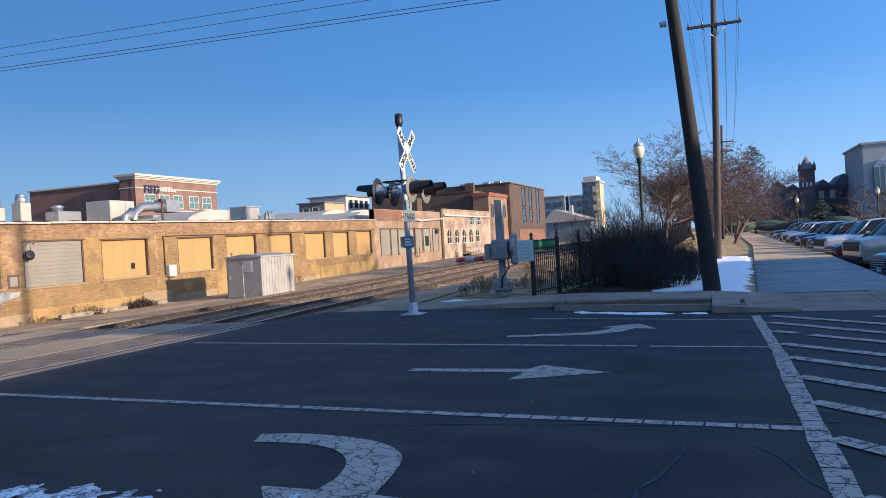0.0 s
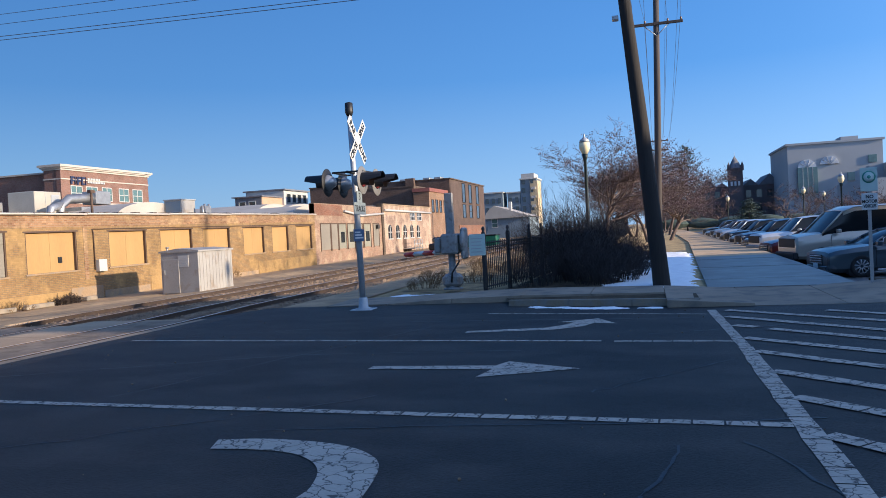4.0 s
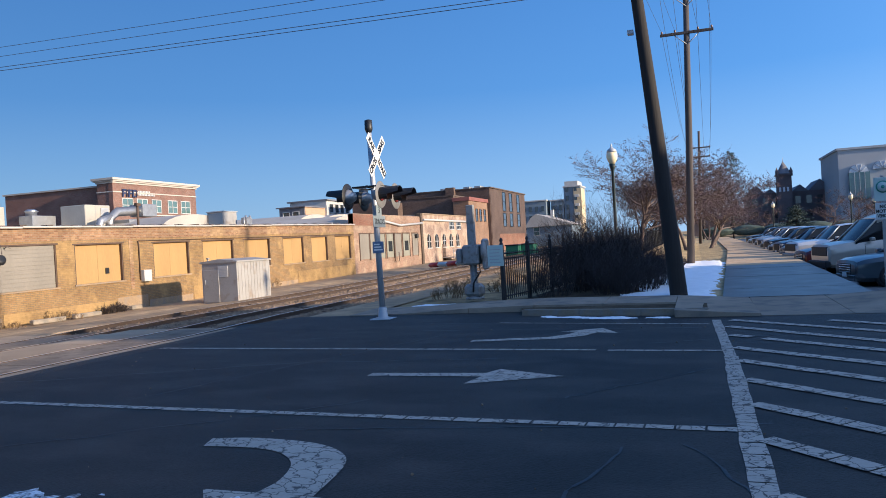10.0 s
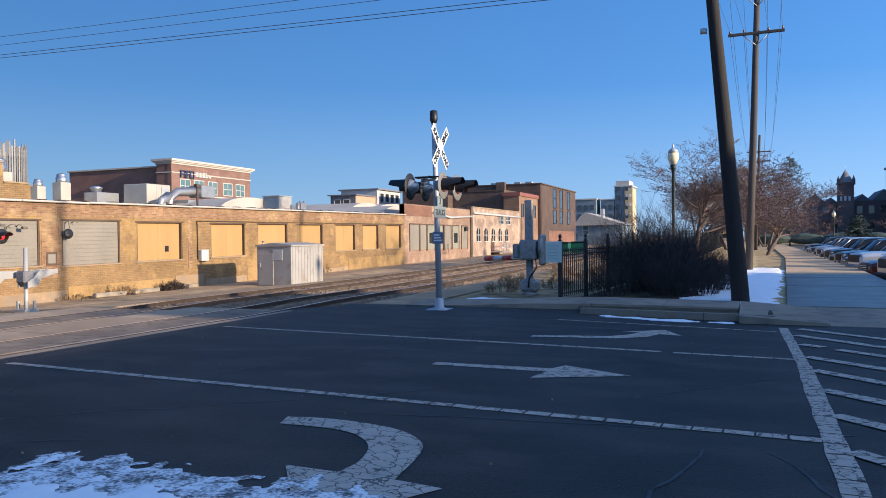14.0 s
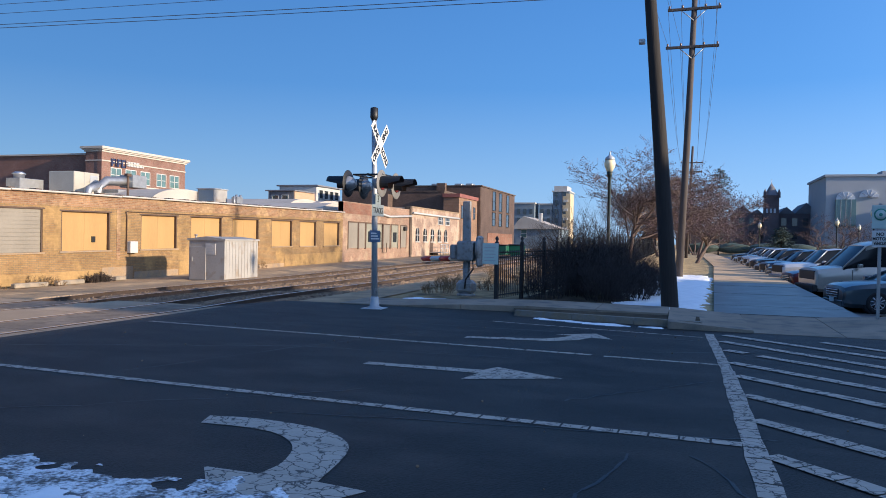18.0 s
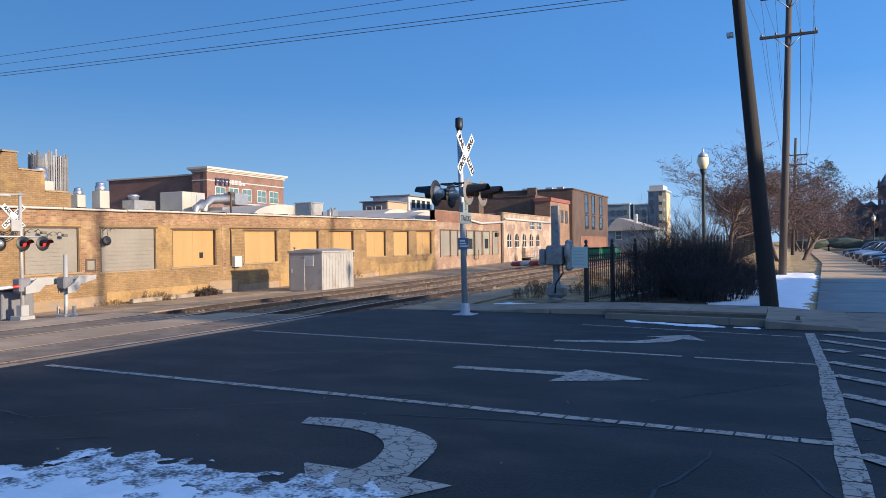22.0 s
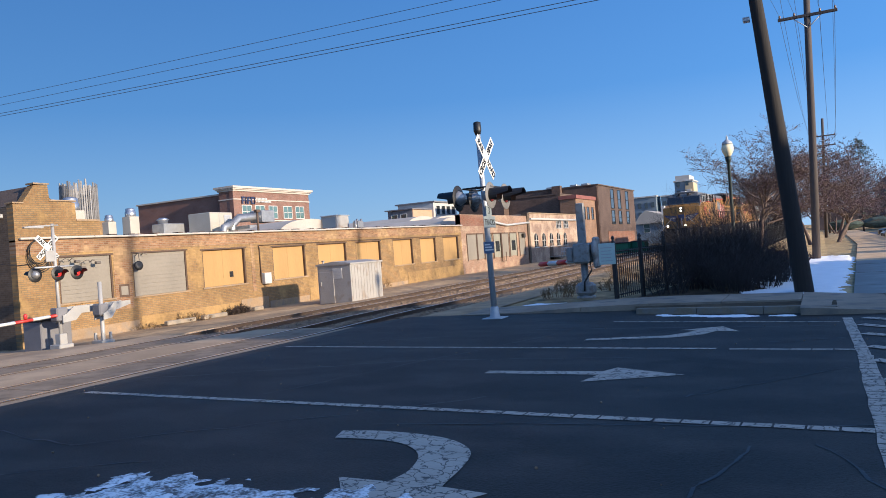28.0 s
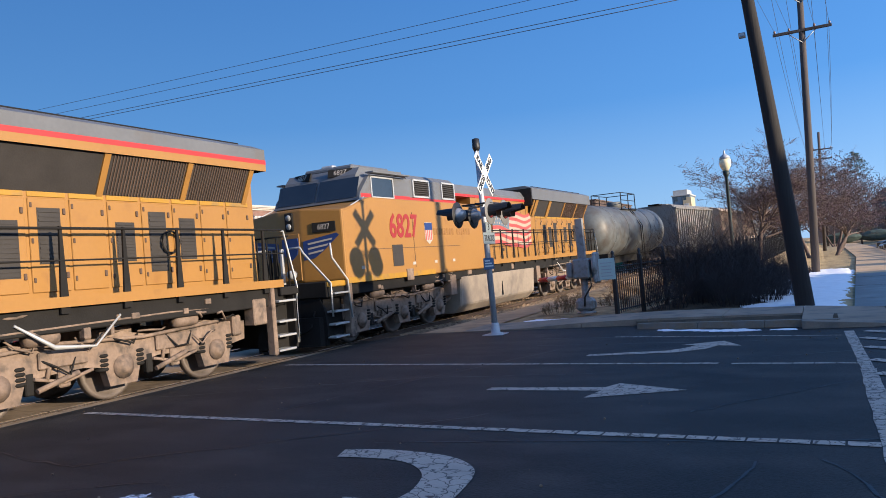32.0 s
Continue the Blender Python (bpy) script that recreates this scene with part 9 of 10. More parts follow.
    bmesh.ops.bevel(top, geom=[e for e in top.edges if abs(e.verts[0].co.y - e.verts[1].co.y) > 0.1 and e.verts[0].co.z > 3.5 and e.verts[1].co.z > 3.5], offset=0.22, segments=3, affect="EDGES")
    c = part("cab", top, LOCO_GREY, L, "grey upper cab with sloping front")
    part("roof_panel", bmesh_box(-0.8, 0.8, 3.3, 5.2, 4.4, 4.55, 0.05), LOCO_GREY, L)
    part("cab_stripe", bmesh_box(-1.385, 1.385, 2.72, 5.26, 3.57, 3.67), LOCO_RED, L)
    # windscreen
    for x0, x1 in ((-1.3, -0.04), (0.04, 1.3)):
        bm = bmesh.new()
        q = [(x0, 2.633, 3.58), (x1, 2.633, 3.58), (x1, 2.843, 4.12), (x0, 2.843, 4.12)]
        bm.faces.new([bm.verts.new(p) for p in q])
        part("windscreen", bm, CAB_GLASS, c)
    for sx in (-1, 1):
        for y0, y1 in ((3.05, 3.55), (3.62, 4.4), (4.48, 4.95)) if lead else ((3.2, 4.35),):
            w = part("side_window", bmesh_box(min(sx * 1.36, sx * 1.392), max(sx * 1.36, sx * 1.392), y0 + 0.04, y1 - 0.04, 3.6, 4.12), CAB_GLASS, c)
            bm = bmesh.new()
            for a0, a1, b0, b1 in ((y0, y1, 3.55, 3.6), (y0, y1, 4.1, 4.14), (y0, y0 + 0.045, 3.55, 4.14), (y1 - 0.045, y1, 3.55, 4.14)):
                box(bm, min(sx * 1.36, sx * 1.41), max(sx * 1.36, sx * 1.41), a0, a1, b0, b1)
            part("window_frame", bm, RAIL_PIPE, w)
        part("sunshade", bmesh_box(min(sx * 1.36, sx * 1.6), max(sx * 1.36, sx * 1.6), 3.05, 4.95, 4.2, 4.24), LOCO_GREY, c)
    # number boards on the roof front
    for sx in (-1, 1):
        m = pose(sx * 0.62, 2.98, 4.3, 68, 0, sx * 14)
        bm = bmesh.new()
        box(bm, -0.34, 0.34, -0.11, 0.11, -0.02, 0.02, m=m)
        b = part("number_board", bm, UNDER, c)
        letters("board_number", number, 0.2, m @ Matrix.Translation((0, 0, 0.024)), FLAG_WHITE, b, 0.002, 0.9)
    if not lead:
        m = pose(1.0, 1.545, 2.83, 90, 0, 6.9)
        bm = bmesh.new()
        box(bm, -0.32, 0.32, -0.12, 0.12, -0.02, 0.02, m=m)
        b = part("number_board", bm, UNDER, n)
        letters("board_number", number, 0.19, m @ Matrix.Translation((0, 0, 0.024)), FLAG_WHITE, b, 0.002, 0.9)
    for y in (3.4, 3.9, 4.6):
        part("roof_fitting", bmesh_box(-0.3, 0.1, y, y + 0.22, 4.52, 4.62, 0.03), GREY, L)
    # grey equipment box behind the cab
    eq = bmesh.new()
    prism(eq, [(-1.3, 3.5), (1.3, 3.5), (1.3, 4.2), (1.1, 4.36), (-1.1, 4.36), (-1.3, 4.2)], "y", 5.3, 8.35)
    e = part("equipment_box", eq, LOCO_GREY, L, "grey equipment housing behind the cab")
    part("equipment_stripe", bmesh_box(-1.312, 1.312, 5.32, 8.35, 3.57, 3.66), LOCO_RED, L)
    for sx in (-1, 1):
        for y0, y1 in ((5.6, 6.5), (7.4, 8.2)):
            bm = bmesh.new()
            bars(bm, min(sx * 1.3, sx * 1.345), max(sx * 1.3, sx * 1.345), y0, y1, 3.72, 4.16, 7, "z")
            part("louvre", bm, LOUVRE, e)
            bm = bmesh.new()
            for a0, a1, b0, b1 in ((y0 - 0.05, y1 + 0.05, 3.67, 3.72), (y0 - 0.05, y1 + 0.05, 4.16, 4.21), (y0 - 0.06, y0, 3.67, 4.21), (y1, y1 + 0.06, 3.67, 4.21)):
                box(bm, min(sx * 1.3, sx * 1.35), max(sx * 1.3, sx * 1.35), a0, a1, b0, b1)
            part("louvre_frame", bm, RAIL_PIPE, e)
            part("louvre_back", bmesh_box(min(sx * 1.3, sx * 1.315), max(sx * 1.3, sx * 1.315), y0, y1, 3.72, 4.16), UNDER, e)
        for y in (5.3, 6.75, 8.1, 9.3) if lead else ():
            part("stanchion", bmesh_box(min(sx * 1.4, sx * 1.48), max(sx * 1.4, sx * 1.48), y, y + 0.09, 3.3, 4.25, 0.01), UNDER, L)
        bm = bmesh.new()
        for z in (3.85, 4.22):
            tube(bm, [(sx * 1.44, 5.45, z), (sx * 1.44, 9.25, z)], 0.022, 6)
        tube(bm, [(sx * 1.44, 9.25, 4.08), (sx * 1.4, 9.8, 3.5), (sx * 1.3, 10.9, 2.7)], 0.022, 6)
        if lead:
            part("grab_rail", bm, RAIL_PIPE, L)
        else:
            bm.free()
    # long hood
    hood = bmesh.new()
    prism(hood, [(-1.15, 1.6), (1.15, 1.6), (1.15, 4.0), (1.0, 4.25), (-1.0, 4.25), (-1.15, 4.0)], "y", 9.8, 23.1)
    h = part("long_hood", hood, YELLOW, L, "long yellow engine hood with many doors")
    roof = bmesh.new()
    prism(roof, [(-1.17, 3.95), (-1.17, 4.04), (-1.02, 4.275), (1.02, 4.275), (1.17, 4.04), (1.17, 3.95)], "y", 8.36, 15.1)
    part("hood_top", roof, LOCO_GREY, L, "grey hood roof")
    part("hood_stripe", bmesh_box(-1.175, 1.175, 8.4, 15.1, 3.86, 3.95), LOCO_RED, L)
    for sx in (-1, 1):
        for k in range(9):
            y = 10.2 + 0.6 * k
            part("hood_door_seam", bmesh_box(min(sx * 1.15, sx * 1.158), max(sx * 1.15, sx * 1.158), y, y + 0.02, 1.7, 3.75), IRON, h)
        for k in range(10):
            y = 16.0 + 0.7 * k
            d = part("hood_door", bmesh_box(min(sx * 1.15, sx * 1.175), max(sx * 1.15, sx * 1.175), y, y + 0.64, 1.75, 3.2, 0.01), YELLOW, h)
            for z in (1.95, 2.95):
                part("latch", bmesh_box(min(sx * 1.17, sx * 1.2), max(sx * 1.17, sx * 1.2), y + 0.56, y + 0.61, z, z + 0.1, 0.01), IRON, d)
            for z in (1.9, 2.5, 3.05):
                part("hinge", bmesh_box(min(sx * 1.17, sx * 1.19), max(sx * 1.17, sx * 1.19), y + 0.02, y + 0.06, z, z + 0.08, 0.008), IRON, d)
            part("upper_panel", bmesh_box(min(sx * 1.15, sx * 1.168), max(sx * 1.15, sx * 1.168), y, y + 0.64, 3.22, 3.3, 0.005), YELLOW_DEEP, h)
            if k not in (0, 4, 8, 9):
                bm = bmesh.new()
                bars(bm, min(sx * 1.175, sx * 1.19), max(sx * 1.175, sx * 1.19), y + 0.15, y + 0.5, 2.0 + 0.2 * (k % 2), 3.05 - 0.1 * (k % 3), 12, "z")
                part("louvre", bm, LOUVRE, d)
                part("louvre_back", bmesh_box(min(sx * 1.17, sx * 1.18), max(sx * 1.17, sx * 1.18), y + 0.13, y + 0.52, 1.98 + 0.2 * (k % 2), 3.05 - 0.1 * (k % 3)), LOUVRE, d)
        for k in range(6):
            part("latch", bmesh_box(min(sx * 1.158, sx * 1.19), max(sx * 1.158, sx * 1.19), 10.1 + 1.1 * k, 10.2 + 1.1 * k, 1.95 + 0.25 * (k % 2), 2.05 + 0.25 * (k % 2), 0.01), IRON, h)
    # radiator wings
    rad = bmesh.new()
    prism(rad, [(-1.15, 3.3), (1.15, 3.3), (1.44, 3.95), (-1.44, 3.95)], "y", 15.4, 22.9)
    part("radiator", rad, LOUVRE, L, "dark slanted radiator screens")
    for sx in (-1, 1):
        for y in (15.3, 17.2, 19.3, 21.1, 22.75):
            bm = bmesh.new()
            prism(bm, [(sx * 1.15, 3.27), (sx * 1.17, 3.27), (sx * 1.48, 3.96), (sx * 1.43, 3.96)], "y", y, y + 0.12)
            part("radiator_rib", bm, YELLOW, L)
        for y0, y1 in ((15.55, 16.9), (17.2, 19.1)):
            bm = bmesh.new()
            prism(bm, [(sx * 1.16, 3.29), (sx * 1.19, 3.29), (sx * 1.465, 3.93), (sx * 1.44, 3.93)], "y", y0, y0 + 0.3)
            part("radiator_web", bm, YELLOW, L)
    for sx in (-1, 1):
        bm = bmesh.new()
        for k in range(52):
            yy = 19.5 + 0.062 * k
            prism(bm, [(sx * 1.155, 3.31), (sx * 1.175, 3.31), (sx * 1.455, 3.94), (sx * 1.435, 3.94)], "y", yy, yy + 0.02)
        part("radiator_screen", bm, IRON, L)["kind"] = "stuff"
    slab_ = bmesh.new()
    prism(slab_, [(-SX, 3.95), (SX, 3.95), (SX, 4.4), (1.2, 4.52), (-1.2, 4.52), (-SX, 4.4)], "y", 15.0, 23.2)
    part("radiator_roof", slab_, LOCO_GREY, L, "broad grey overhanging radiator roof")
    part("roof_band", bmesh_box(-SX - 0.008, SX + 0.008, 15.0, 23.2, 3.95, 4.09), YELLOW if lead else LOCO_GREY, L)
    if lead:
        part("roof_stripe", bmesh_box(-SX - 0.01, SX + 0.01, 15.0, 23.205, 4.09, 4.18), LOCO_RED, L)
    part("roof_front", bmesh_box(-SX + 0.02, SX - 0.02, 14.94, 15.02, 3.7, 4.4), UNDER, L)
    part("roof_grating", bmesh_box(-1.1, 1.1, 16.2, 22.9, 4.52, 4.58, 0.02), UNDER, L)
    for y0, z1, w in ((10.6, 4.45, 0.3), (12.6, 4.42, 0.45)):
        part("roof_fitting", bmesh_box(-w, w, y0, y0 + 0.8, 4.25, z1, 0.04), GALV, L)
    if lead:
        bm = bmesh.new()
        for k in range(3):
            lathe(bm, [(0.03, 0.0), (0.05, 0.25), (0.09, 0.4)], 8, Matrix.Translation((0.2 + 0.12 * k, 10.4, 4.38)) @ pose(0, 0, 0, 80, 0, 0))
        part("horn", bm, UNDER, L)
    # handrails
    for sx in (-1, 1):
        for k in range(12):
            y = 10.3 + 1.15 * k
            bm = bmesh.new()
            prism(bm, [(y - 0.03, 1.4), (y + 0.13, 1.4), (y + 0.09, 2.2), (y + 0.07, 2.74), (y + 0.03, 2.74), (y + 0.01, 2.2)], "x", min(sx * 1.43, sx * 1.47), max(sx * 1.43, sx * 1.47))
            part("handrail_post", bm, UNDER, L)
        bm = bmesh.new()
        tube(bm, [(sx * (SX - 0.04), 9.4, 2.68), (sx * (SX - 0.04), 23.6, 2.72)], 0.024, 6)
        tube(bm, [(sx * (SX - 0.04), 10.3, 2.2), (sx * (SX - 0.04), 23.6, 2.22)], 0.015, 5)
        part("handrail", bm, UNDER, L)
    # end platforms, steps, couplers
    part("front_platform", bmesh_box(-1.45, 1.45, 0.92, 1.7, 1.36, 1.5, 0.02), YELLOW_DEEP, L)
    part("rear_platform", bmesh_box(-1.5, 1.5, 23.4, 24.0, 1.32, 1.5, 0.02), UNDER, L)
    plow = bmesh.new()
    prism(plow, [(-1.4, 0.12), (1.25, 0.12), (1.32, 0.5), (1.25, 1.0), (1.0, 1.4), (-1.4, 1.4)], "y", 0.95, 1.05)
    prism(plow, [(-1.25, 0.85), (0, 0.62), (1.15, 0.85), (1.2, 0.95), (-1.35, 0.95)], "z", 0.12, 0.8)
    part("snowplough", plow, UNDER, L, "black pilot plate with plough")
    part("front_gate", bmesh_box(-0.3, -0.22, 0.9, 0.98, 1.5, 2.36), UNDER, L)
    part("front_gate", bmesh_box(-0.12, -0.02, 0.9, 0.98, 1.5, 2.36), UNDER, L)
    part("front_gate", bmesh_box(0.1, 0.16, 0.9, 0.98, 1.5, 2.36), GREY, L)
    for sx in (-1, 1):
        bm = bmesh.new()
        tube(bm, [(sx * 0.45, 0.92, 1.0), (sx * 0.5, 0.78, 0.7), (sx * 0.7, 0.72, 0.42), (sx * 0.95, 0.8, 0.55), (sx * 1.0, 0.92, 0.95)], 0.022, 6)
        part("air_hose", bm, UNDER, L)
        bm = bmesh.new()
        tube(bm, [(sx * 1.42, 17.6, 1.3), (sx * 1.44, 18.2, 1.02), (sx * 1.44, 18.9, 0.98), (sx * 1.43, 19.4, 1.3)], 0.02, 5)
        part("chain", bm, RAIL_PIPE, L)
        bm = bmesh.new()
        tube(bm, [(sx * 1.36, 15.4, 1.22), (sx * 1.38, 17.0, 1.18), (sx * 1.38, 20.5, 1.24), (sx * 1.36, 22.8, 1.2)], 0.028, 6)
        part("air_pipe", bm, TRUCK, L)
        bm = bmesh.new()
        tube(bm, [(sx * 1.3, 2.0, 1.25), (sx * 1.36, 3.6, 1.2), (sx * 1.36, 7.6, 1.24)], 0.025, 6)
        part("air_pipe", bm, TRUCK, L)
        bm = bmesh.new()
        tube(bm, [(sx * 1.44, 1.9, 3.24), (sx * 1.44, 2.75, 3.56)], 0.018, 5)
        part("nose_rail", bm, GREY, L)
    part("rear_pilot", bmesh_box(-1.4, 1.4, 23.9, 23.98, 0.3, 1.4), UNDER, L)
    for y0, y1 in ((0.1, 1.0), (23.9, 24.35)):
        bm = bmesh.new()
        box(bm, -0.13, 0.13, y0, y1, 0.72, 0.98, bev=0.03)
        box(bm, -0.2, 0.22, y0 if y0 < 1 else y1 - 0.25, y0 + 0.25 if y0 < 1 else y1, 0.66, 1.04, bev=0.05)
        part("coupler", bm, UNDER, L)
    for sx in (-1, 1):
        for y0, d in ((0.98, 1), (23.2, -1)):
            for k in range(4):
                zz = 0.28 + 0.3 * k
                part("step", bmesh_box(min(sx * 1.0, sx * 1.52), max(sx * 1.0, sx * 1.52), y0 + 0.03 * k, y0 + 0.56 + 0.03 * k, zz, zz + 0.045, 0.01), RAIL_PIPE, L)
            part("step_well", bmesh_box(min(sx * 0.95, sx * 1.2), max(sx * 0.95, sx * 1.2), y0, y0 + 0.75, 0.25, 1.35), UNDER, L)
            part("step_side", bmesh_box(min(sx * 1.3, sx * 1.5), max(sx * 1.3, sx * 1.5), y0 + (0.68 if d > 0 else -0.12), y0 + (0.85 if d > 0 else 0.0), 0.22, 1.5, 0.02), TRUCK, L)
        bm = bmesh.new()
        tube(bm, [(sx * 1.5, 0.95, 0.8), (sx * 1.5, 0.95, 1.45), (sx * 0.8, 0.93, 2.2), (sx * 0.7, 0.93, 2.36), (sx * 0.35, 0.93, 2.36)], 0.026, 6)
        part("grab_rail", bm, RAIL_PIPE, L)
        bm = bmesh.new()
        tube(bm, [(sx * 1.52, 1.7, 0.7), (sx * 1.52, 1.62, 1.5), (sx * 1.5, 1.08, 2.05), (sx * 1.5, 1.05, 2.4)], 0.026, 6)
        part("grab_rail", bm, RAIL_PIPE, L)
        bm = bmesh.new()
        tube(bm, [(sx * 1.48, 23.9, 0.4), (sx * 1.48, 23.95, 1.5), (sx * 1.42, 23.7, 2.7), (sx * 1.42, 23.2, 2.72)], 0.026, 6)
        part("grab_rail", bm, RAIL_PIPE, L)
        bm = bmesh.new()
        for k in range(4):
            tube(bm, [(sx * (0.5 + 0.28 * k), 23.9, 1.5), (sx * (0.5 + 0.28 * k), 23.9, 2.6)], 0.02, 5)
        tube(bm, [(sx * 0.45, 23.9, 2.6), (sx * 1.4, 23.9, 2.6)], 0.02, 5)
        part("end_rail", bm, UNDER, L)
    # brake wheel, pipes and fittings under the sill
    for sx in (-1, 1):
        bm = bmesh.new()
        tube(bm, [(sx * 1.24, 20.75 + 0.2 * math.cos(a), 2.5 + 0.2 * math.sin(a)) for a in (6.283 * q / 14 for q in range(15))], 0.02, 5)
        part("brake_wheel", bm, UNDER, L)
        rnd = random.Random(31)
        for k in range(22):
            y = rnd.choice((rnd.uniform(2.2, 7.4), rnd.uniform(15.4, 22.8)))
            z, ln = rnd.uniform(1.08, 1.42), rnd.uniform(0.15, 0.6)
            bm = bmesh.new()
            if k % 2:
                tube(bm, [(sx * 1.38, y, z), (sx * 1.41, y + 0.5 * ln, z + rnd.uniform(-0.08, 0.04)), (sx * 1.38, y + ln, z + rnd.uniform(-0.15, 0.05))], 0.022, 5)
                part("brake_pipe", bm, TRUCK, L)
            else:
                box(bm, min(sx * 1.3, sx * 1.43), max(sx * 1.3, sx * 1.43), y, y + 0.3 * ln, z - 0.1, z, bev=0.01)
                part("fitting", bm, TRUCK, L)
    # tank, underfloor boxes
    tank = bmesh.new()
    prism(tank, [(-1.05, 0.16), (1.05, 0.16), (1.34, 0.42), (1.42, 1.22), (-1.42, 1.22), (-1.34, 0.42)], "y", 8.05, 14.7)
    bmesh.ops.bevel(tank, geom=tank.edges, offset=0.04, segments=1, affect="EDGES")
    part("fuel_tank", tank, TANK_DIRT, L, "long taupe fuel tank grey with dust")
    for sx in (-1, 1):
        part("tank_seam", bmesh_box(min(sx * 1.37, sx * 1.4), max(sx * 1.37, sx * 1.4), 11.4, 11.44, 0.5, 1.0), UNDER, L)
        for k, (y0, y1, z0, z1) in enumerate(((7.3, 7.7, 0.8, 1.3), (15.0, 15.4, 0.7, 1.25), (8.6, 8.9, 1.25, 1.45), (10.2, 10.7, 1.25, 1.45), (12.4, 12.6, 1.25, 1.45), (22.6, 23.0, 0.9, 1.3))):
            part("underfloor_box", bmesh_box(min(sx * 1.15, sx * 1.42), max(sx * 1.15, sx * 1.42), y0, y1, z0, z1, 0.02), TRUCK, L)
    truck(L, 4.75, moving)
    truck(L, 19.6, moving)
    # lettering and panels on the sunny side, and on the other
    x = SX + 0.006
    side_text("road_number", number, 0.82 if lead else 0.9, 4.05 if lead else 4.55, 2.78, x, NUMBER_RED, body, 0.86, 0.02)
    if lead:
        side_text("slogan", "BUILDING AMERICA", 0.33, 7.1, 2.64, x, IRON, body, 0.8)
    else:
        bm = bmesh.new()
        for k in range(15):
            if k != 8:
                box(bm, x - 0.004, x, 6.3 + 0.17 * k, 6.42 + 0.17 * k, 2.55, 2.75)
        part("faded_lettering", bm, DIRT_YELLOW, body)
    dy = 0.0 if lead else 0.32
    sh = bmesh.new()
    prism(sh, [(5.43 + dy, 2.92), (5.87 + dy, 2.92), (5.89 + dy, 2.8), (5.87 + dy, 2.42), (5.65 + dy, 2.28), (5.43 + dy, 2.42), (5.41 + dy, 2.8)], "x", SX, x + 0.002)
    s0 = part("shield", sh, FLAG_WHITE, body, "shield with blue top and red stripes")
    part("shield_top", bmesh_box(SX, x + 0.006, 5.42 + dy, 5.88 + dy, 2.7, 2.91), WING, s0)
    for k in range(4):
        part("shield_stripe", bmesh_box(SX, x + 0.006, 5.45 + dy + 0.11 * k, 5.5 + dy + 0.11 * k, 2.4, 2.69), FLAG_RED, s0)
    part("grille", bmesh_box(SX - 0.01, x + 0.004, 3.85, 4.4, 1.72, 2.3), LOUVRE, body)
    part("panel_seam", bmesh_box(SX - 0.01, x, 2.9, 8.0, 2.3 if lead else 2.2, 2.315 if lead else 2.215), IRON, body)
    part("panel_seam", bmesh_box(SX - 0.01, x, 5.05, 5.07, 1.65, 3.2), IRON, body)
    for y in (2.3, 4.9, 6.2, 7.4):
        part("reflector", bmesh_box(SX - 0.01, x + 0.003, y, y + 0.16, 1.72, 1.8), FLAG_WHITE, body)
    part("flap", bmesh_box(SX - 0.01, x + 0.03, 4.5, 4.85, 1.3, 1.62, 0.01), TRUCK, body)
    flag(L, 11.4, 15.3, 2.2, 3.68, 1.19)
    # the body rides this much higher on its trucks
    for ob in L.children_recursive:
        if ob.type == "MESH" and not {ob.name.split(".")[0], ob.parent.name.split(".")[0]} & {"truck", "wheelset"}:
            for v in ob.data.vertices:
                v.co.z += 0.13 * unit((v.co.z - 1.0) / 0.12)
    return L, moving


YELLOW_DEEP = mat("deep_yellow_sill", (0.346, 0.187, 0.011), 0.5, var=0.15, big=1.5, bump=0.05, dirt=(0.216, 0.144, 0.058), dirt_amount=0.3)
DIRT_YELLOW = mat("faded_letter_paint", (0.245, 0.122, 0.029), 0.6, var=0.15, bump=0.0)
LOCO_A = locomotive("7927", "bright yellow freight locomotive with grey top, leading the train", True)
LOCO_B = locomotive("6827", "bright yellow freight locomotive with grey top, second in the train", False)

CAR_GREY = mat("dull_tank_grey", (0.101, 0.108, 0.108), 0.55, var=0.22, big=0.6, fine=8.0, bump=0.1, dirt=(0.144, 0.137, 0.122), dirt_amount=0.35)
CAR_TAN = mat("weathered_hopper_tan", (0.245, 0.194, 0.144), 0.75, var=0.25, big=0.5, fine=8.0, bump=0.1, dirt=(0.216, 0.122, 0.086), dirt_amount=0.4)
CAR_STEEL = mat("weathered_hopper_grey", (0.173, 0.169, 0.158), 0.75, var=0.25, big=0.5, fine=8.0, bump=0.1, dirt=(0.144, 0.108, 0.086), dirt_amount=0.4)


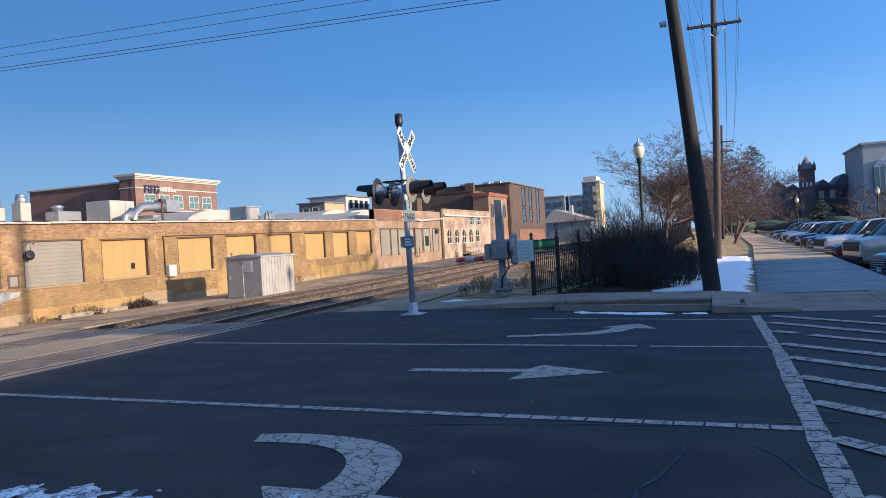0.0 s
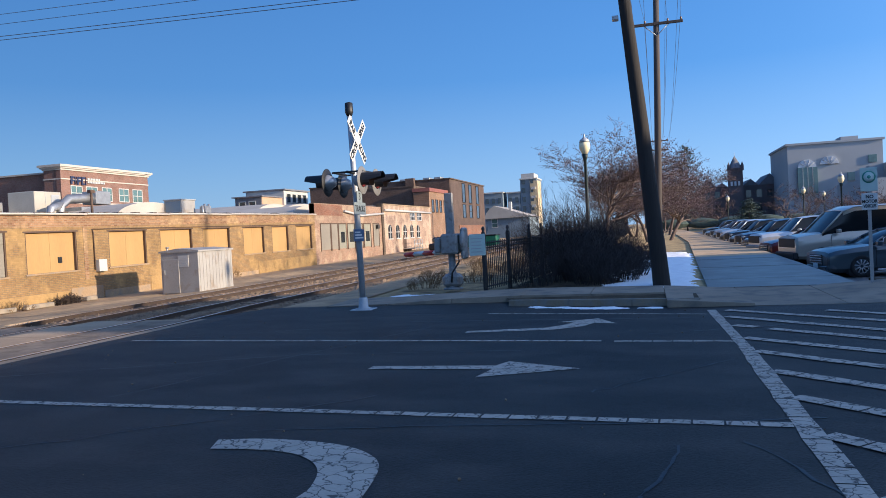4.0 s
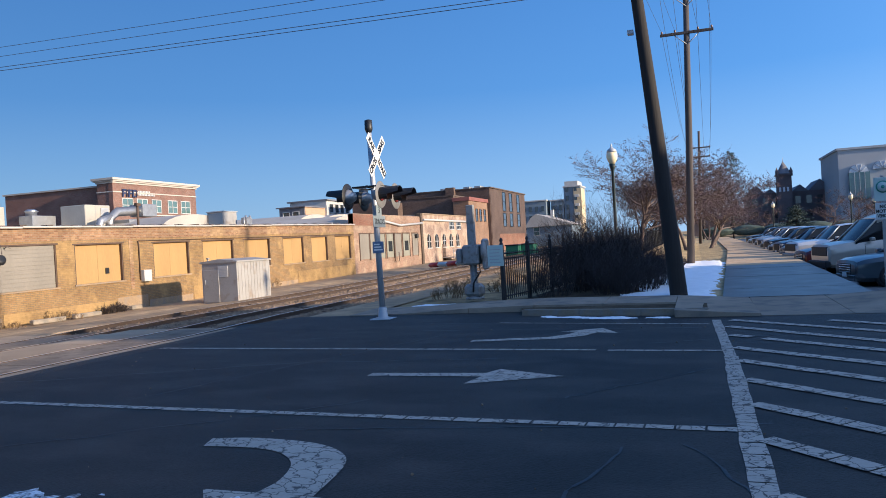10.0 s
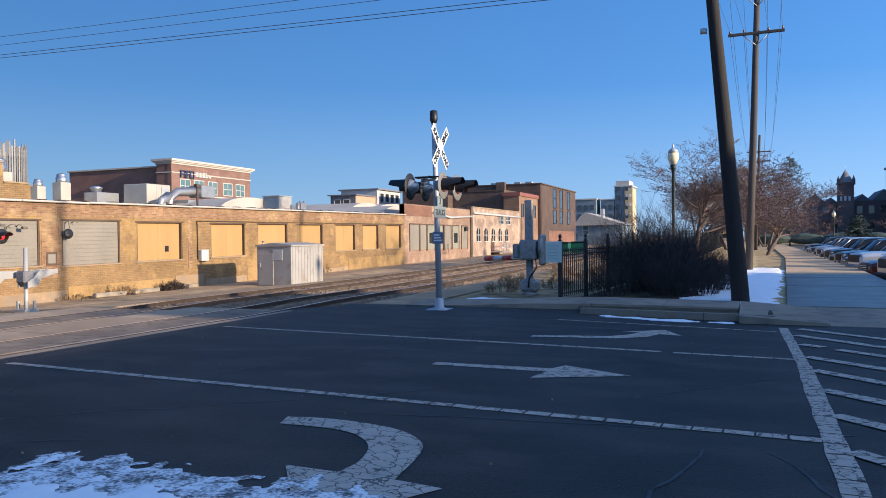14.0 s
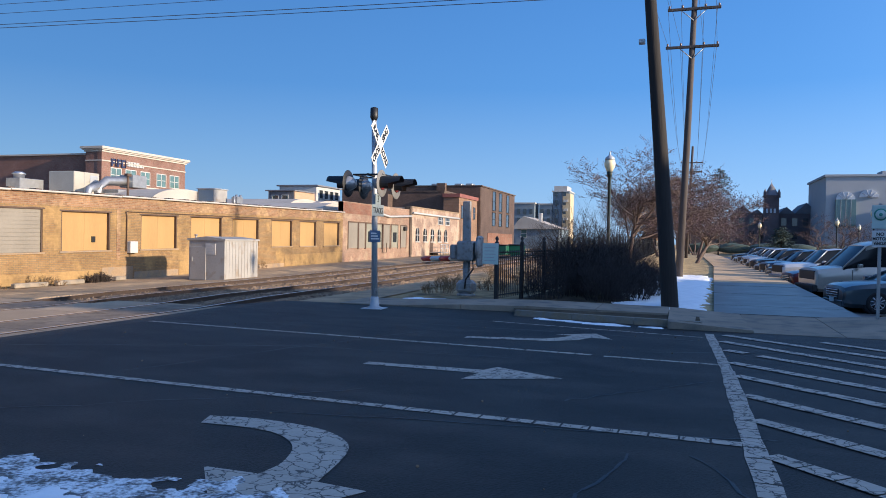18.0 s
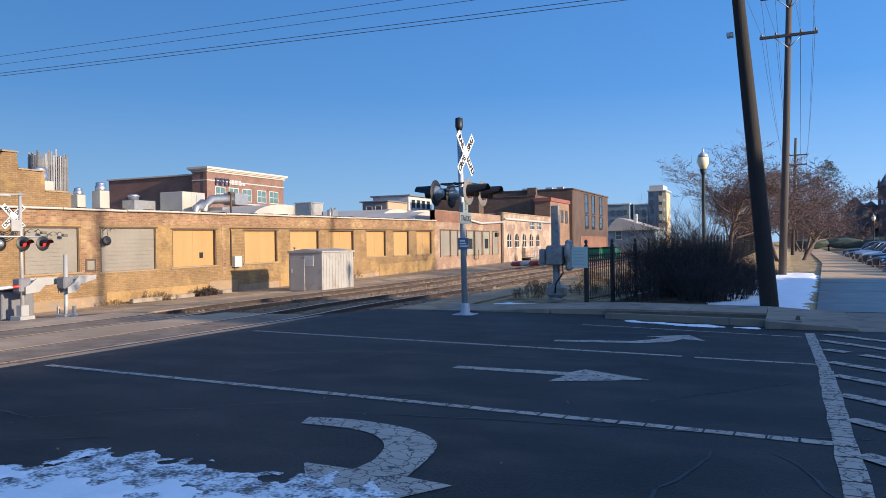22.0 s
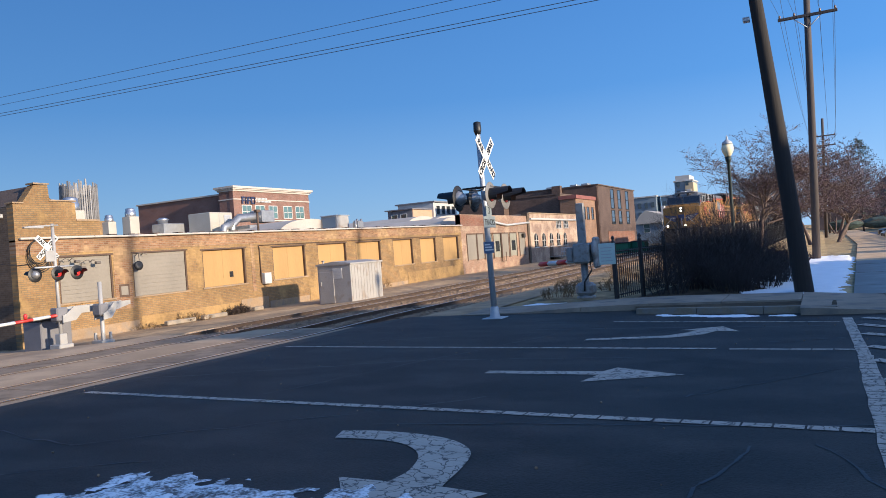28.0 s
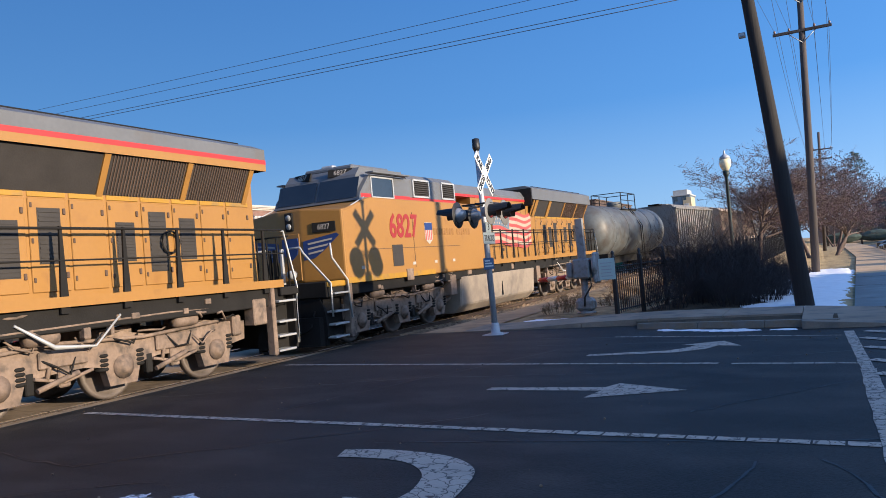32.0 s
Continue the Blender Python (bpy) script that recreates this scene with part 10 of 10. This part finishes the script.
def bogie(parent, yc, moving):
    bm = bmesh.new()
    for sx in (-1, 1):
        prism(bm, [(yc - 1.2, 0.45), (yc - 0.5, 0.35), (yc + 0.5, 0.35), (yc + 1.2, 0.45), (yc + 1.1, 0.75), (yc + 0.4, 0.85), (yc - 0.4, 0.85), (yc - 1.1, 0.75)], "x", min(sx * 0.95, sx * 1.1), max(sx * 0.95, sx * 1.1))
    box(bm, -1.0, 1.0, yc - 0.2, yc + 0.2, 0.5, 0.9)
    part("bogie", bm, TRUCK, parent)
    for dy in (-0.88, 0.88):
        w = new("wheelset")
        w.parent = parent
        w.location = (0, yc + dy, 0.46)
        for sx in (-1, 1):
            bm = bmesh.new()
            lathe(bm, [(0.1, -0.03), (0.42, -0.05), (0.46, -0.07), (0.46, 0.05), (0.4, 0.06), (0.36, 0.02), (0.1, 0.03)], 20, Matrix.Translation((sx * 0.74, 0, 0)) @ pose(0, 0, 0, 0, 90 * sx, 0))
            part("wheel", bm, STEEL_RAIL, w)
        bm = bmesh.new()
        tube(bm, [(-0.75, 0, 0), (0.75, 0, 0)], 0.08, 8)
        part("axle", bm, STEEL_RAIL, w)
        moving.append((w, w.location.copy()))


TANK_SLATE = mat("dull_slate_tank_paint", (0.1, 0.108, 0.108), 0.5, var=0.25, big=0.6, fine=8.0, bump=0.1, dirt=(0.06, 0.05, 0.042), dirt_amount=0.5)


def tank_car():
    moving = []
    c = thing("tank_wagon", label="dull slate-grey tank wagon with a railed manway platform", category="tank wagon", group="wagons of the train")
    bm = bmesh.new()
    m = Matrix.Translation((0, 8.2, 2.75)) @ pose(0, 0, 0, 90, 0, 0)
    lathe(bm, [(0.02, -7.3), (0.8, -7.15), (1.3, -6.85), (1.52, -6.4), (1.52, 6.4), (1.3, 6.85), (0.8, 7.15), (0.02, 7.3)], 32, m)
    part("barrel", bm, TANK_SLATE, c)
    for y in (3.0, 5.6, 8.2, 10.8, 13.4):
        bm = bmesh.new()
        lathe(bm, [(1.52, -0.03), (1.535, -0.03), (1.535, 0.03), (1.52, 0.03)], 32, Matrix.Translation((0, y, 2.75)) @ pose(0, 0, 0, 90, 0, 0))
        part("weld_band", bm, TANK_SLATE, c)
    bm = bmesh.new()
    lathe(bm, [(0.45, 4.2), (0.45, 4.55), (0.4, 4.6)], 14, Matrix.Translation((0, 8.2, 0)))
    part("dome", bm, CAR_GREY, c)
    bm = bmesh.new()
    for x in (-0.9, 0.9):
        for y in (6.6, 8.2, 9.8):
            tube(bm, [(x, y, 4.0), (x, y, 5.05)], 0.03, 5)
        for z in (4.6, 5.05):
            tube(bm, [(x, 6.6, z), (x, 9.8, z)], 0.025, 5)
    for y in (6.6, 9.8):
        tube(bm, [(-0.9, y, 5.05), (0.9, y, 5.05)], 0.025, 5)
    box(bm, -0.95, 0.95, 6.5, 9.9, 4.02, 4.07)
    part("platform_rail", bm, UNDER, c)
    bm = bmesh.new()
    for sx in (-1, 1):
        tube(bm, [(sx * 1.58, 8.0, 0.9), (sx * 1.58, 8.0, 3.0), (sx * 0.95, 8.0, 4.1)], 0.025, 5)
        tube(bm, [(sx * 1.58, 8.45, 0.9), (sx * 1.58, 8.45, 3.0), (sx * 0.95, 8.45, 4.1)], 0.025, 5)
    part("ladder", bm, UNDER, c)
    bm = bmesh.new()
    box(bm, -0.35, 0.35, 0.3, 16.1, 0.85, 1.25)
    for y in (1.3, 14.6):
        box(bm, -1.4, 1.4, y, y + 0.6, 0.95, 1.5)
    part("sill", bm, UNDER, c)
    bogie(c, 2.4, moving)
    bogie(c, 14.0, moving)
    return c, moving


def hopper(label, paint):
    moving = []
    c = thing("hopper_wagon", label=label, category="hopper wagon", group="wagons of the train")
    bm = bmesh.new()
    prism(bm, [(-1.5, 1.5), (1.5, 1.5), (1.5, 4.25), (1.2, 4.55), (-1.2, 4.55), (-1.5, 4.25)], "y", 1.6, 15.4)
    for k in range(3):
        y0 = 2.4 + 4.2 * k
        prism(bm, [(y0, 1.5), (y0 + 3.8, 1.5), (y0 + 2.5, 0.55), (y0 + 1.3, 0.55)], "x", -1.2, 1.2)
    part("body", bm, paint, c)
    for sx in (-1, 1):
        for k in range(20):
            y = 1.65 + 0.715 * k
            part("side_rib", bmesh_box(min(sx * 1.5, sx * 1.58), max(sx * 1.5, sx * 1.58), y, y + 0.09, 1.45, 4.25), paint, c)
        part("top_rail", bmesh_box(min(sx * 1.48, sx * 1.62), max(sx * 1.48, sx * 1.62), 1.5, 15.5, 4.2, 4.32), paint, c)
        part("side_sill", bmesh_box(min(sx * 1.4, sx * 1.6), max(sx * 1.4, sx * 1.6), 0.4, 16.6, 1.2, 1.5), paint, c)
    part("roof_walk", bmesh_box(-0.4, 0.4, 1.4, 15.6, 4.6, 4.68), UNDER, c)
    for k in range(4):
        part("hatch", bmesh_box(-0.7, 0.7, 2.4 + 3.4 * k, 4.4 + 3.4 * k, 4.55, 4.66, 0.03), paint, c)
    for y in (0.4, 15.4):
        part("end_frame", bmesh_box(-1.3, 1.3, y, y + 1.2, 1.0, 1.5), UNDER, c)
    part("sill", bmesh_box(-0.3, 0.3, 0.0, 17.0, 0.8, 1.1), UNDER, c)
    bogie(c, 2.4, moving)
    bogie(c, 14.6, moving)
    return c, moving


CONSIST = [(LOCO_A, 0.0), (LOCO_B, 24.3)]
y = 48.9
for k, (kind, paint, lab) in enumerate((("tank", None, ""), ("hopper", CAR_STEEL, "grey ribbed covered hopper wagon"), ("hopper", CAR_TAN, "weathered tan covered hopper wagon"), ("hopper", CAR_TAN, "weathered tan covered hopper wagon"), ("tank", None, ""), ("hopper", CAR_STEEL, "grey ribbed covered hopper wagon"), ("hopper", CAR_TAN, "weathered tan covered hopper wagon"))):
    CONSIST.append((tank_car() if kind == "tank" else hopper(lab, paint), y))
    y += 17.1 if kind == "tank" else 17.4


# ---- what moves: the train ----
TRAIN = [(0.0, 525.0), (4.0, 457.0), (8.0, 390.0), (12.0, 322.0), (16.0, 254.0), (19.0, 204.0), (21.0, 171.0), (23.0, 139.0), (24.0, 123.5), (25.0, 108.3), (26.0, 94.0), (27.0, 79.5), (28.0, 64.0), (28.5, 55.2), (29.0, 46.3), (29.5, 37.0), (30.0, 27.4), (30.5, 17.8), (31.0, 8.7), (31.5, -0.4), (32.0, -9.5)]


def track_pose(y, length):
    """A vehicle whose front stands at y on the main track: along its bends."""
    def place(v):
        return Vector((RAIL_X[0] + swing(v), v, rail_z(RAIL_X[0], v)))
    a, b = place(y + 0.18 * length), place(y + 0.82 * length)
    d = (b - a).normalized()
    x = d.cross(Vector((0, 0, 1))).normalized()
    up = x.cross(d)
    m = Matrix((x, d, up)).transposed().to_4x4()
    m.translation = a - d * 0.18 * length
    return m


def motions():
    for (vehicle, wheels), back in CONSIST:
        length = 24.0 if back < 40 else 17.0
        walk(vehicle, [(t, track_pose(y - 1.6 + back, length)) for t, y in TRAIN])


motions()
